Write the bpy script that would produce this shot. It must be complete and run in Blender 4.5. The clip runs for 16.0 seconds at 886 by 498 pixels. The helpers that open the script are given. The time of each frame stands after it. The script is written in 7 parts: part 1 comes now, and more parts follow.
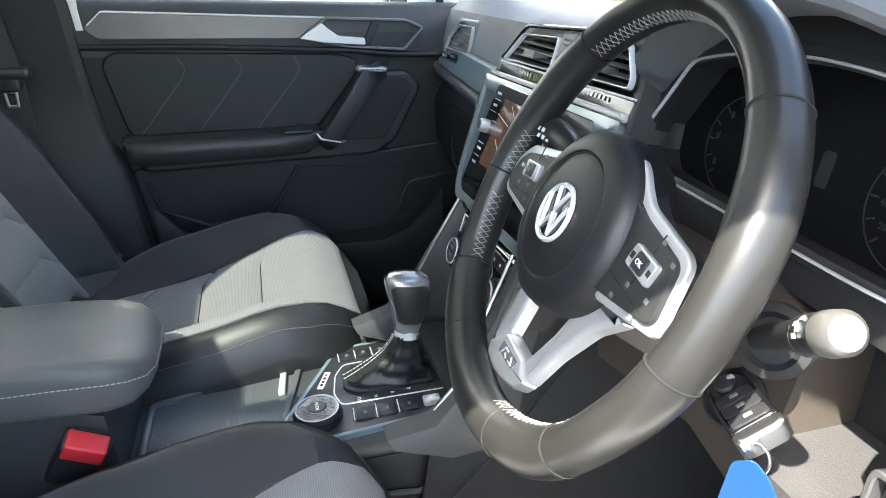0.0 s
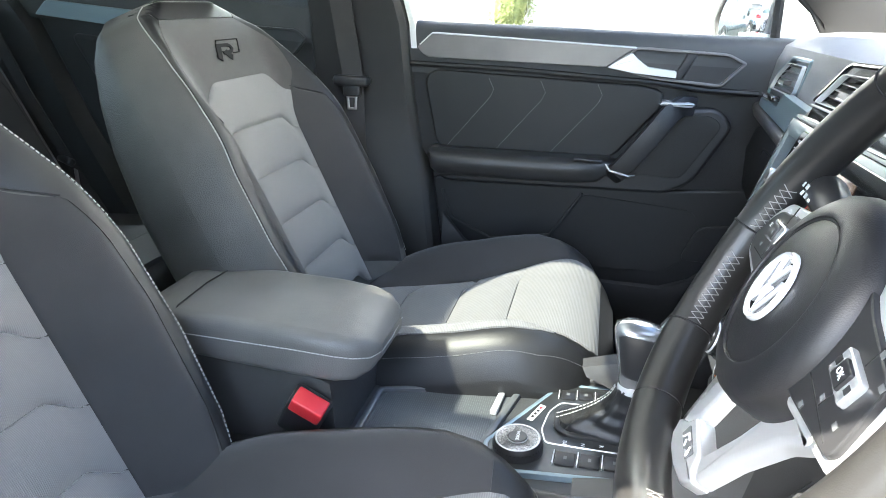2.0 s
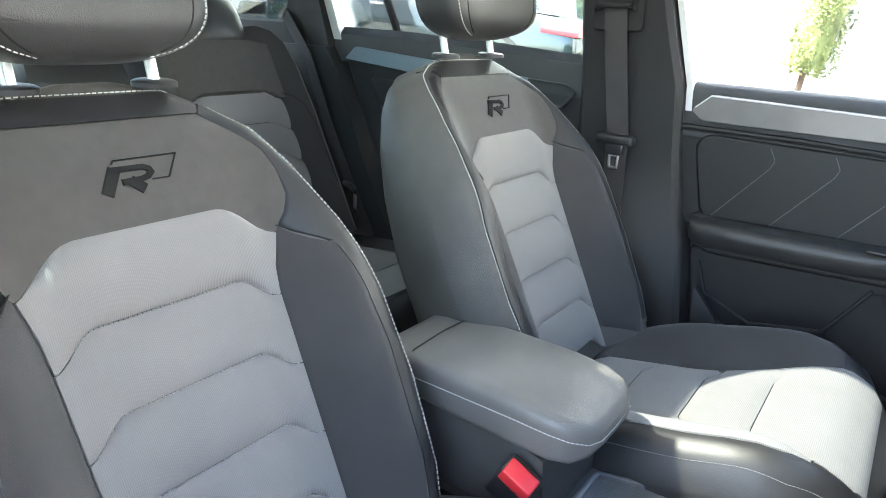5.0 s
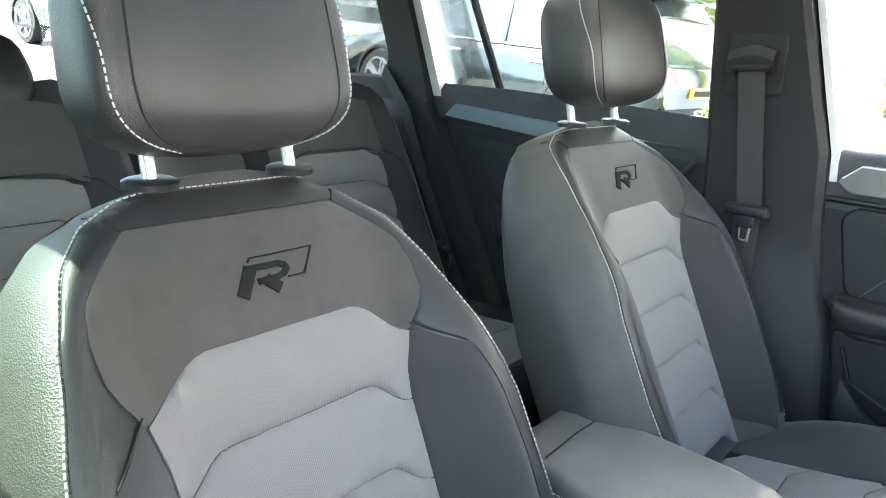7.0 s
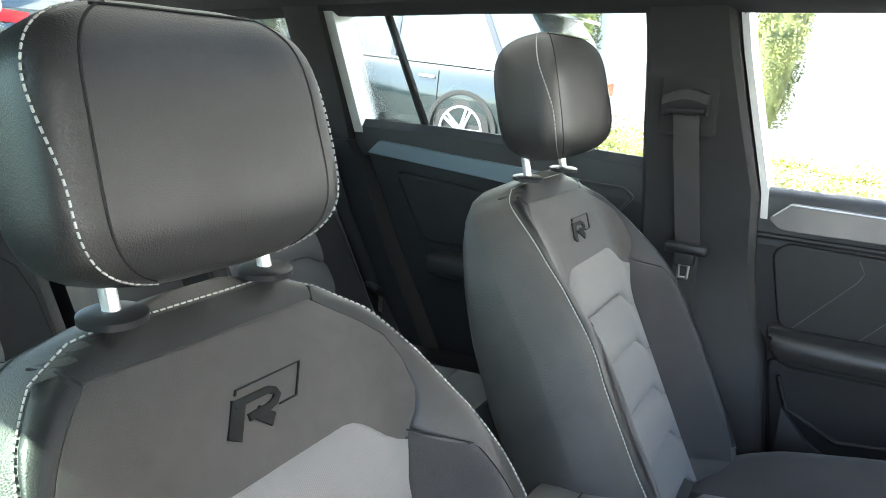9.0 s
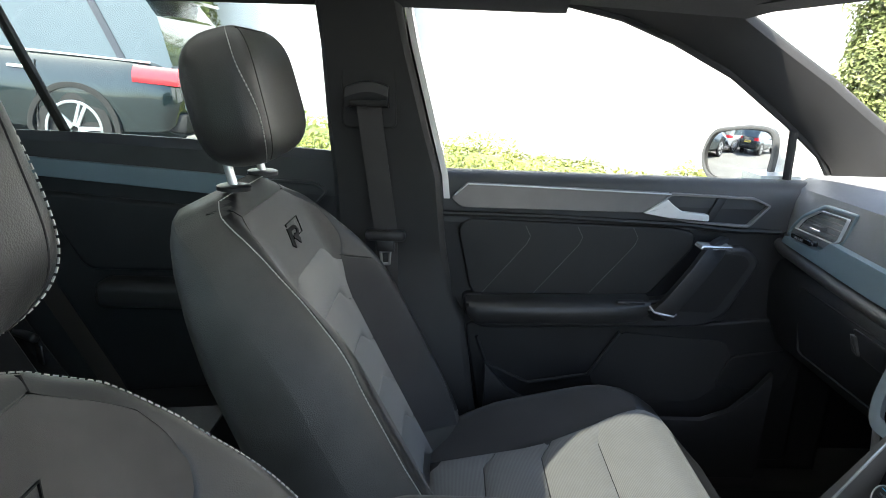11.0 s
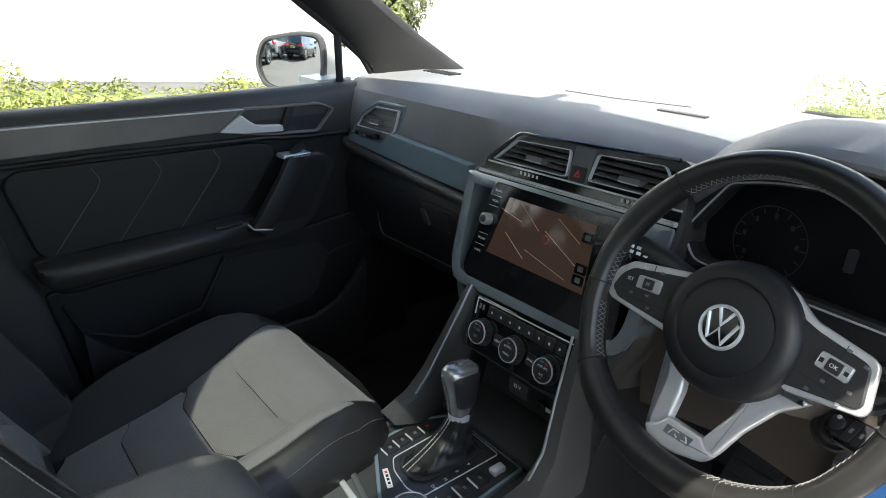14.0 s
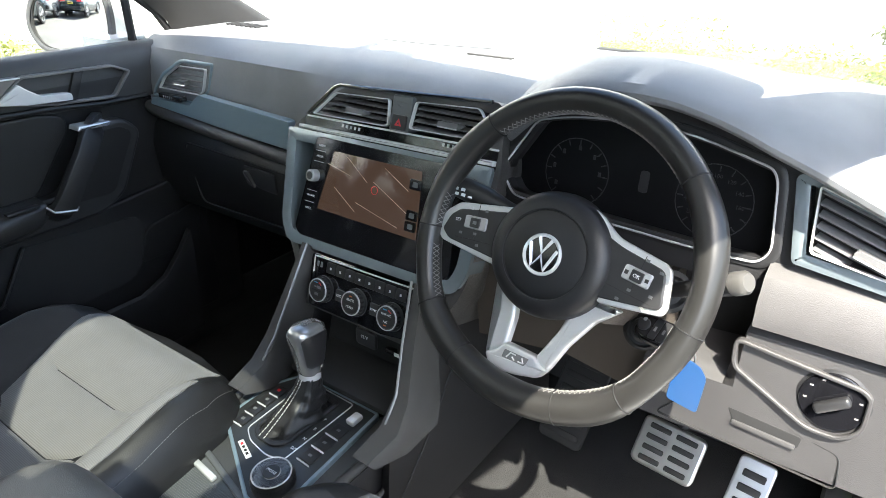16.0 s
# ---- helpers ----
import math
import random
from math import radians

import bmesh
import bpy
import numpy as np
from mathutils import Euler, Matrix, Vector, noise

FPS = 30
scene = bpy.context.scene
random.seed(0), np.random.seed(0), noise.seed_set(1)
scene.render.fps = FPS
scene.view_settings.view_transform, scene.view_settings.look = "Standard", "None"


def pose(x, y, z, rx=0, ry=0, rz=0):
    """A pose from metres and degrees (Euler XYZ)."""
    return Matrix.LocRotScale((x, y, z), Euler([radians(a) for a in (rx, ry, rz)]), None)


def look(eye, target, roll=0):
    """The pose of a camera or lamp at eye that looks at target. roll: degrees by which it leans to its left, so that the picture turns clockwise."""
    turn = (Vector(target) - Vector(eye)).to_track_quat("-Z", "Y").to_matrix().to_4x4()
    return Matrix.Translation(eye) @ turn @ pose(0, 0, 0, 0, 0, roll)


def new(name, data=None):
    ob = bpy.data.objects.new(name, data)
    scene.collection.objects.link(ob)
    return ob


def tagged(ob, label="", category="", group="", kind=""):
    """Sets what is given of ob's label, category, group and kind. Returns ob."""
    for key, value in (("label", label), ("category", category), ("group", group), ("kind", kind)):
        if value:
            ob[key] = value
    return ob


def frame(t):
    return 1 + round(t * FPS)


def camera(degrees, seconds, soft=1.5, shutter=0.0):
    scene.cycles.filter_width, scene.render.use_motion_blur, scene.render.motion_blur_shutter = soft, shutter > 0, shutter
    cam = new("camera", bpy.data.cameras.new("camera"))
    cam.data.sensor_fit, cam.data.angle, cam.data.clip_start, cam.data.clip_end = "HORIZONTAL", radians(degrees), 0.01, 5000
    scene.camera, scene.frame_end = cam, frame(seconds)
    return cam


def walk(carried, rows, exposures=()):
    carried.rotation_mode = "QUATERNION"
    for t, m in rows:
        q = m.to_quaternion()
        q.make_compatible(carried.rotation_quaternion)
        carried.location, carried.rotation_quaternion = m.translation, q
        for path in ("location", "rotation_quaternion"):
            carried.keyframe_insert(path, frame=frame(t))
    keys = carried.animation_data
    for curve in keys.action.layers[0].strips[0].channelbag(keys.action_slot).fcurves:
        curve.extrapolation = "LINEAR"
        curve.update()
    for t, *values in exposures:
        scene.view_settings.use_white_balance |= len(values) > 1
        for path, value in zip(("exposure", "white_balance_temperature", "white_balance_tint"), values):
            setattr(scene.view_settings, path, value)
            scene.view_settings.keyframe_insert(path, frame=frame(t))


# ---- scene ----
cam = camera(67.9, 16.0, soft=0.8)

PATH = [
    (0, (0.7900, -0.2033, 1.1629), (-0.9829, 0.3019, 0.3873), 0.68),
    (0.5, (0.7740, -0.1741, 1.1607), (-1.0598, 0.0599, 0.3976), 0.97),
    (1, (0.7670, -0.1509, 1.1581), (-1.0901, -0.1656, 0.4158), 1.27),
    (1.5, (0.7690, -0.1217, 1.1559), (-1.0820, -0.3450, 0.4319), 1.52),
    (2, (0.7640, -0.1076, 1.1537), (-1.0587, -0.5242, 0.4437), 1.73),
    (2.5, (0.7610, -0.0924, 1.1516), (-1.0181, -0.6872, 0.4580), 2.01),
    (3, (0.7630, -0.0937, 1.1566), (-0.9641, -0.8387, 0.4768), 2.19),
    (3.5, (0.7640, -0.0968, 1.1574), (-0.9151, -0.9569, 0.4936), 2.37),
    (4, (0.7630, -0.0929, 1.1586), (-0.8685, -1.0508, 0.5101), 2.46),
    (4.2, (0.7550, -0.0954, 1.1675), (-0.8568, -1.0822, 0.5131), 2.63),
    (6.5, (0.7200, -0.2129, 1.2214), (-0.7438, -1.4501, 0.6499), 2.66),
    (7, (0.7140, -0.2559, 1.2358), (-0.7348, -1.5205, 0.6867), 2.71),
    (7.5, (0.7110, -0.2939, 1.2515), (-0.7255, -1.5791, 0.7179), 2.78),
    (8, (0.7130, -0.3351, 1.2700), (-0.7419, -1.6057, 0.7515), 2.70),
    (8.2, (0.7140, -0.3526, 1.2780), (-0.7701, -1.5894, 0.7605), 2.76),
    (10.3, (0.6940, -0.4748, 1.3096), (-1.2022, -0.8555, 0.8003), 1.34),
    (10.5, (0.6860, -0.4977, 1.3082), (-1.2289, -0.7619, 0.7951), 1.48),
    (11, (0.6900, -0.5181, 1.3140), (-1.2404, -0.5312, 0.7911), 1.23),
    (11.5, (0.6920, -0.5221, 1.3127), (-1.2221, -0.3019, 0.7761), 0.82),
    (12, (0.6770, -0.5493, 1.3161), (-1.1765, -0.0635, 0.7428), 0.75),
    (12.5, (0.6710, -0.5615, 1.3193), (-1.1024, 0.1356, 0.7120), 0.74),
    (13, (0.6620, -0.5695, 1.3188), (-1.0212, 0.2910, 0.6660), 0.43),
    (13.5, (0.6510, -0.5789, 1.3243), (-0.9203, 0.4327, 0.6116), 0.29),
    (14, (0.6520, -0.5757, 1.3215), (-0.8002, 0.5728, 0.5650), 0.01),
    (14.5, (0.6550, -0.5778, 1.3223), (-0.6878, 0.6712, 0.5242), 0.05),
    (15, (0.6570, -0.5779, 1.3243), (-0.5790, 0.7537, 0.4881), -0.12),
    (15.5, (0.6590, -0.5789, 1.3253), (-0.4824, 0.8160, 0.4585), -0.18),
    (16, (0.6590, -0.5780, 1.3263), (-0.3952, 0.8684, 0.4338), -0.34),
]
EXPOSURE = [(0.0, 2.98, 6380, 3), (0.5, 3.15, 6380, 3), (1.5, 3.52, 6380, 3), (2.5, 3.70, 6380, 3), (4.0, 3.82, 6380, 3), (7.0, 3.74, 6380, 3), (8.2, 3.58, 6380, 3), (10.5, 2.8, 6380, 3), (11.5, 2.0, 6380, 3), (12.5, 1.35, 6380, 3), (13.5, 1.45, 6380, 3), (14.5, 1.87, 6380, 3), (16.0, 2.57, 6380, 3)]
walk(cam, [(t, look(eye, target, roll)) for t, eye, target, roll in PATH], EXPOSURE)

# ---- world and light ----
SUN_DIR = Vector((0.50, -0.50, 1.0)).normalized()
world = bpy.data.worlds.new("world")
scene.world = world
world.use_nodes = True
wn, wl = world.node_tree.nodes, world.node_tree.links
sky = wn.new("ShaderNodeTexSky")
sky.sky_type, sky.sun_disc = "NISHITA", False
sky.air_density, sky.dust_density = 0.8, 2.5
sky.sun_elevation = math.asin(SUN_DIR.z)
sky.sun_rotation = math.atan2(SUN_DIR.x, SUN_DIR.y)
wn["Background"].inputs["Strength"].default_value = 0.15
wl.new(sky.outputs[0], wn["Background"].inputs["Color"])
sun = new("sun", bpy.data.lights.new("sun", "SUN"))
sun.data.energy, sun.data.angle, sun.data.color = 4.5, radians(0.6), (1.0, 0.91, 0.80)
sun.rotation_euler = SUN_DIR.to_track_quat("Z", "Y").to_euler()


# ---- materials ----
def mat(name, colour, rough=0.6, metal=0.0, grain=0.0, gscale=900.0, stain=0.0, sscale=14.0, spec=0.5, coat=0.0, sheen=0.0, emit=0.0, stretch=None, hue=None):
    """A surface with fine relief (grain, at gscale per metre) and slow blotches (stain)."""
    m = bpy.data.materials.new(name)
    m.use_nodes = True
    n, l = m.node_tree.nodes, m.node_tree.links
    b = n["Principled BSDF"]
    b.inputs["Base Color"].default_value = (*colour, 1)
    b.inputs["Roughness"].default_value, b.inputs["Metallic"].default_value = rough, metal
    b.inputs["Specular IOR Level"].default_value = spec
    b.inputs["Coat Weight"].default_value = coat
    b.inputs["Coat Roughness"].default_value = 0.05
    b.inputs["Sheen Weight"].default_value = sheen
    if emit:
        b.inputs["Emission Color"].default_value = (*colour, 1)
        b.inputs["Emission Strength"].default_value = emit
    if grain or stain:
        co = n.new("ShaderNodeTexCoord")
        vec = co.outputs["Object"]
        if stretch:
            mp = n.new("ShaderNodeMapping")
            mp.inputs["Scale"].default_value = stretch
            l.new(vec, mp.inputs[0])
            vec = mp.outputs[0]
    if stain:
        tex = n.new("ShaderNodeTexNoise")
        tex.inputs["Scale"].default_value, tex.inputs["Detail"].default_value = sscale, 6
        l.new(co.outputs["Object"], tex.inputs["Vector"])
        mix = n.new("ShaderNodeMix")
        mix.data_type = "RGBA"
        lo = [c * (1 - stain) for c in colour]
        hi = [min(1, c * (1 + stain)) for c in (hue or colour)]
        mix.inputs["A"].default_value, mix.inputs["B"].default_value = (*lo, 1), (*hi, 1)
        ramp = n.new("ShaderNodeMapRange")
        ramp.inputs["From Min"].default_value, ramp.inputs["From Max"].default_value = 0.3, 0.7
        l.new(tex.outputs["Fac"], ramp.inputs["Value"])
        l.new(ramp.outputs[0], mix.inputs["Factor"])
        l.new(mix.outputs["Result"], b.inputs["Base Color"])
        rr = n.new("ShaderNodeMapRange")
        rr.inputs["To Min"].default_value, rr.inputs["To Max"].default_value = max(0.02, rough * (1 - stain * 0.4)), min(1, rough * (1 + stain * 0.4))
        l.new(tex.outputs["Fac"], rr.inputs["Value"])
        l.new(rr.outputs[0], b.inputs["Roughness"])
    if grain:
        g = n.new("ShaderNodeTexVoronoi")
        g.inputs["Scale"].default_value = gscale
        l.new(vec, g.inputs["Vector"])
        bump = n.new("ShaderNodeBump")
        bump.inputs["Strength"].default_value, bump.inputs["Distance"].default_value = grain, 0.0006
        l.new(g.outputs["Distance"], bump.inputs["Height"])
        l.new(bump.outputs[0], b.inputs["Normal"])
    return m


def weave(name, c1, c2, scale=520.0, rough=0.9, along="DIAGONAL"):
    """Ribbed cloth: fine slanting ribs in two shades, with relief."""
    m = bpy.data.materials.new(name)
    m.use_nodes = True
    n, l = m.node_tree.nodes, m.node_tree.links
    b = n["Principled BSDF"]
    b.inputs["Roughness"].default_value = rough
    b.inputs["Sheen Weight"].default_value = 0.15
    co = n.new("ShaderNodeTexCoord")
    wave = n.new("ShaderNodeTexWave")
    wave.bands_direction = along
    wave.inputs["Scale"].default_value, wave.inputs["Distortion"].default_value = scale / 6.283, 0.6
    wave.inputs["Detail"].default_value = 1
    l.new(co.outputs["Object"], wave.inputs["Vector"])
    blot = n.new("ShaderNodeTexNoise")
    blot.inputs["Scale"].default_value = 30
    l.new(co.outputs["Object"], blot.inputs["Vector"])
    add = n.new("ShaderNodeMath")
    add.operation = "MULTIPLY_ADD"
    add.inputs[1].default_value, add.inputs[2].default_value = 0.7, 0.0
    l.new(wave.outputs["Fac"], add.inputs[0])
    add2 = n.new("ShaderNodeMath")
    add2.operation = "MULTIPLY_ADD"
    add2.inputs[1].default_value = 0.3
    l.new(blot.outputs["Fac"], add2.inputs[0])
    l.new(add.outputs[0], add2.inputs[2])
    mix = n.new("ShaderNodeMix")
    mix.data_type = "RGBA"
    mix.inputs["A"].default_value, mix.inputs["B"].default_value = (*c1, 1), (*c2, 1)
    l.new(add2.outputs[0], mix.inputs["Factor"])
    l.new(mix.outputs["Result"], b.inputs["Base Color"])
    bump = n.new("ShaderNodeBump")
    bump.inputs["Strength"].default_value, bump.inputs["Distance"].default_value = 0.35, 0.0006
    l.new(wave.outputs["Fac"], bump.inputs["Height"])
    l.new(bump.outputs[0], b.inputs["Normal"])
    return m


def glass(name, tint=(1, 1, 1), gloss=0.06, even=False):
    """Thin glazing: clear, with a weak mirror coat that grows at a slant, or an even one."""
    m = bpy.data.materials.new(name)
    m.use_nodes = True
    n, l = m.node_tree.nodes, m.node_tree.links
    n.remove(n["Principled BSDF"])
    tr, gl, mx, fr = n.new("ShaderNodeBsdfTransparent"), n.new("ShaderNodeBsdfGlossy"), n.new("ShaderNodeMixShader"), n.new("ShaderNodeFresnel")
    tr.inputs[0].default_value = (*tint, 1)
    gl.inputs["Roughness"].default_value = 0.02
    sc = n.new("ShaderNodeMath")
    sc.operation = "MULTIPLY"
    sc.inputs[1].default_value = gloss / 0.06
    l.new(fr.outputs[0], sc.inputs[0])
    if even:
        mx.inputs[0].default_value = gloss
    else:
        l.new(sc.outputs[0], mx.inputs[0])
    l.new(tr.outputs[0], mx.inputs[1])
    l.new(gl.outputs[0], mx.inputs[2])
    l.new(mx.outputs[0], n["Material Output"].inputs[0])
    return m


LEATHER = mat("black_leather", (0.036, 0.0352, 0.0352), 0.36, grain=0.35, gscale=700, stain=0.15)
EDGE_LEATHER = mat("edge_leather", (0.020, 0.020, 0.021), 0.42, grain=0.2, gscale=700, stain=0.15)
# Paler copy of the black leather: light on the seat flanks in the colour.
FLANK_LEATHER = mat("grained_vinyl", (0.062, 0.060, 0.056), 0.46, grain=0.6, gscale=620, stain=0.15)
# Black leather made far paler, in place of the sun on the lid.
ARMREST = mat("armrest_leather", (0.125, 0.121, 0.116), 0.40, grain=0.35, gscale=700, stain=0.12)
SUEDE = mat("grey_suede", (0.056, 0.0525, 0.050), 0.95, grain=0.25, gscale=1500, stain=0.10, sscale=60, sheen=0.35)
FABRIC = weave("grey_ribbed_cloth", (0.165, 0.161, 0.161), (0.205, 0.201, 0.201), 1000.0, along="X")
RIBBED = weave("grey_cord_cloth", (0.150, 0.147, 0.147), (0.225, 0.221, 0.221), 800.0, along="Y")
DARK_CLOTH = mat("charcoal_cloth", (0.033, 0.0315, 0.033), 0.9, grain=0.3, gscale=1200, stain=0.12, sheen=0.2)
SEAM = mat("dark_seam", (0.012, 0.012, 0.013), 0.8)
THREAD = mat("pale_thread", (0.52, 0.52, 0.50), 0.8)
# Black plastic made pale and bluish, in place of skylight on the pad.
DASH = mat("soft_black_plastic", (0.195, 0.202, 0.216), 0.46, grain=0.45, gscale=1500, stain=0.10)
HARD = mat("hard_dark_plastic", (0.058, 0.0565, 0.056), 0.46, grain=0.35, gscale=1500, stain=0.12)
# Near-black copy of the hard plastic: shade on lower parts is in the colour.
SHADED_HARD = mat("door_hard_plastic", (0.012, 0.012, 0.0135), 0.5, grain=0.4, gscale=800, stain=0.12)
DOORTOP = mat("soft_door_top", (0.045, 0.046, 0.048), 0.5, grain=0.4, gscale=1200, stain=0.1)
BRACKET = mat("door_bracket_plastic", (0.026, 0.026, 0.028), 0.45, grain=0.3, gscale=900, stain=0.1)
BOOT = mat("boot_leather", (0.020, 0.020, 0.021), 0.36, grain=0.4, gscale=800)
# Darkened further, for the shade inside the door.
DOORCARD = mat("black_door_vinyl", (0.0105, 0.0105, 0.011), 0.5, grain=0.35, gscale=800, stain=0.1)
DISPLAY = mat("dark_display", (0.006, 0.006, 0.007), 0.4, spec=0.15)
GLOSS = mat("gloss_black", (0.008, 0.008, 0.010), 0.08, coat=1.0)
SATIN = mat("satin_black", (0.024, 0.024, 0.026), 0.35)
# Black plastic drawn brown: the warm sunlight on the column is in the colour.
COLUMN = mat("warm_column_plastic", (0.070, 0.058, 0.049), 0.5, grain=0.4, gscale=1300, stain=0.08)
SMOKE = mat("smoky_stalk_end", (0.085, 0.082, 0.079), 0.3)
# Part-metal trims: reflections the dark cabin lacks are put into the base colour.
BRIGHT_LINE = mat("bright_edge_trim", (0.74, 0.75, 0.76), 0.22, metal=0.2)
CHROME = mat("chrome", (0.84, 0.85, 0.87), 0.18, metal=0.45)
SILVER = mat("satin_silver", (0.62, 0.63, 0.65), 0.25, metal=0.6, stain=0.06)
STACK_TRIM = mat("slate_frame_trim", (0.24, 0.285, 0.315), 0.25, metal=0.3, stain=0.06, coat=0.5)
GREY_TRIM = mat("brushed_grey_trim", (0.16, 0.153, 0.150), 0.30, metal=0.0, stain=0.12, coat=0.45)
BLUE_TRIM = mat("glossy_slate_trim", (0.23, 0.305, 0.355), 0.30, metal=0.25, coat=0.4)
KNEE_LOW = mat("hard_knee_panel_plastic", (0.052, 0.050, 0.052), 0.48, grain=0.4, gscale=1300, stain=0.08)
# Paler copy of the dark plastic, carrying the sun right of the wheel.
KNEE = mat("soft_lower_dash_plastic", (0.105, 0.100, 0.102), 0.5, grain=0.45, gscale=1300, stain=0.08)
HEADLINER = mat("dark_headliner", (0.035, 0.035, 0.037), 0.95, grain=0.3, gscale=1200, stain=0.1)
PILLAR = mat("pillar_plastic", (0.019, 0.0185, 0.019), 0.7, grain=0.35, gscale=900, stain=0.1)
WHITE_PAINT = mat("white_car_paint", (0.80, 0.80, 0.80), 0.3, coat=1.0)
CARPET = mat("black_carpet", (0.018, 0.018, 0.019), 1.0, grain=1.0, gscale=450, stain=0.3)
RUBBER = mat("black_rubber", (0.015, 0.015, 0.016), 0.75)
RED = mat("red_plastic", (0.62, 0.03, 0.04), 0.35)
BLUE = mat("blue_tag", (0.009, 0.045, 0.135), 0.3)
WHITE = mat("white_print", (0.75, 0.76, 0.78), 0.5)
DIM = mat("dim_print", (0.14, 0.145, 0.15), 0.6)
STITCH = mat("grey_thread", (0.24, 0.235, 0.23), 0.8)
TRAY = mat("satin_tray_plastic", (0.105, 0.112, 0.118), 0.30, stain=0.08)
HUB = mat("hub_plastic", (0.012, 0.012, 0.014), 0.42, grain=0.16, gscale=1100)
PRINT_DARK = mat("embossed_print", (0.009, 0.009, 0.0095), 0.75, spec=0.25)
ORANGE = mat("orange_mark", (0.65, 0.16, 0.03), 0.5)
SKY_MARK = mat("blue_mark", (0.08, 0.35, 0.6), 0.5)
STEEL = mat("brushed_steel", (0.60, 0.60, 0.60), 0.3, metal=1.0, stain=0.1)
GLASS = glass("window_glass", (0.97, 0.98, 0.97), 0.02)
SCREEN_GLASS = glass("windscreen_glass", (0.97, 0.98, 0.97), 0.004)
TINT = glass("tinted_glass", (0.90, 0.95, 0.94), 0.05)
ROOF_TINT = glass("roof_glass", (0.22, 0.235, 0.23), 0.05)
PRIVACY = glass("privacy_glass", (0.30, 0.41, 0.37), 0.06, even=True)
MIRROR = mat("mirror_glass", (0.88, 0.89, 0.90), 0.02, metal=1.0)
BELT = mat("seat_belt_webbing", (0.045, 0.042, 0.042), 0.8, grain=0.6, gscale=1500, stain=0.1, stretch=(3, 1, 1))
# Pale concrete darkened, to weaken light bounced through the open door.
ASPHALT = mat("pale_concrete", (0.10, 0.10, 0.097), 0.9, grain=0.5, gscale=120, stain=0.18, sscale=1.2)
WALL_WHITE = mat("white_render_wall", (0.80, 0.80, 0.80), 0.8, stain=0.04, sscale=2)
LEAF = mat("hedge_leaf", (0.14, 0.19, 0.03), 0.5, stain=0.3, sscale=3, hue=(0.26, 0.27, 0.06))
# Raised a little: glare that washes over the trees is in the colour.
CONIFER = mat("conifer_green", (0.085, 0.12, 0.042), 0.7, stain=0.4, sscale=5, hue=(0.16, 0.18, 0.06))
BARK = mat("bark", (0.10, 0.07, 0.05), 0.9, stain=0.3)
NAVY_PAINT = mat("dark_green_car_paint", (0.012, 0.020, 0.022), 0.15, coat=1.0)
CAR_WHITE = mat("silver_car_paint", (0.55, 0.57, 0.60), 0.25, metal=0.5, coat=1.0)
TAIL = mat("red_lamp", (0.55, 0.02, 0.03), 0.15, coat=1.0)
CARGLASS = mat("car_dark_glass", (0.05, 0.07, 0.08), 0.05, coat=1.0)
ALLOY = mat("alloy", (0.65, 0.66, 0.67), 0.3, metal=0.9)

# Unseen cloth added under the roof to spread overhead light into the cabin.
BLIND = bpy.data.materials.new("roof_blind_cloth")
BLIND.use_nodes = True
bn_, bl_ = BLIND.node_tree.nodes, BLIND.node_tree.links
btr, bad_ = bn_.new("ShaderNodeBsdfTranslucent"), bn_.new("ShaderNodeAddShader")
btr.inputs[0].default_value = (0.40, 0.40, 0.39, 1)
bn_["Principled BSDF"].inputs["Base Color"].default_value = (0.12, 0.12, 0.12, 1)
bn_["Principled BSDF"].inputs["Roughness"].default_value = 0.95
bl_.new(bn_["Principled BSDF"].outputs[0], bad_.inputs[0])
bl_.new(btr.outputs[0], bad_.inputs[1])
bl_.new(bad_.outputs[0], bn_["Material Output"].inputs[0])


# ---- mesh helpers ----
def part(name, bm, material, parent=None, label="", angle=40, category="", kind="", group=""):
    """Links a bmesh as one object under a thing or a part."""
    me = bpy.data.meshes.new(name)
    bmesh.ops.recalc_face_normals(bm, faces=bm.faces)
    bm.to_mesh(me)
    bm.free()
    me.materials.append(material)
    me.polygons.foreach_set("use_smooth", [True] * len(me.polygons))
    me.set_sharp_from_angle(angle=radians(angle))
    flat = [p for p in me.polygons if len(p.vertices) > 4]
    if flat:
        sharp = me.attributes.get("sharp_edge") or me.attributes.new("sharp_edge", "BOOLEAN", "EDGE")
        for p in flat:
            for li in p.loop_indices:
                sharp.data[me.loops[li].edge_index].value = True
    ob = new(name, me)
    if parent:
        ob.parent = parent
    return tagged(ob, label, category, group, kind)


def thing(name, label, category, kind="", group="", at=(0, 0, 0)):
    ob = new(name)
    ob.location = at
    ob.empty_display_size = 0.05
    return tagged(ob, label, category, group, kind)


def box(x0, x1, y0, y1, z0, z1, bevel=0.004, seg=2, m=None, bm=None):
    bm = bm or bmesh.new()
    mm = Matrix.Translation(((x0 + x1) / 2, (y0 + y1) / 2, (z0 + z1) / 2)) @ Matrix.Diagonal((x1 - x0, y1 - y0, z1 - z0, 1))
    got = bmesh.ops.create_cube(bm, size=1, matrix=mm)["verts"]
    if bevel:
        edges = list({e for v in got for e in v.link_edges})
        got = [v for v in bmesh.ops.bevel(bm, geom=edges, offset=bevel, segments=seg, profile=0.5, affect="EDGES")["verts"]]
    if m:
        bmesh.ops.transform(bm, matrix=m, verts=bm.verts)
    return bm


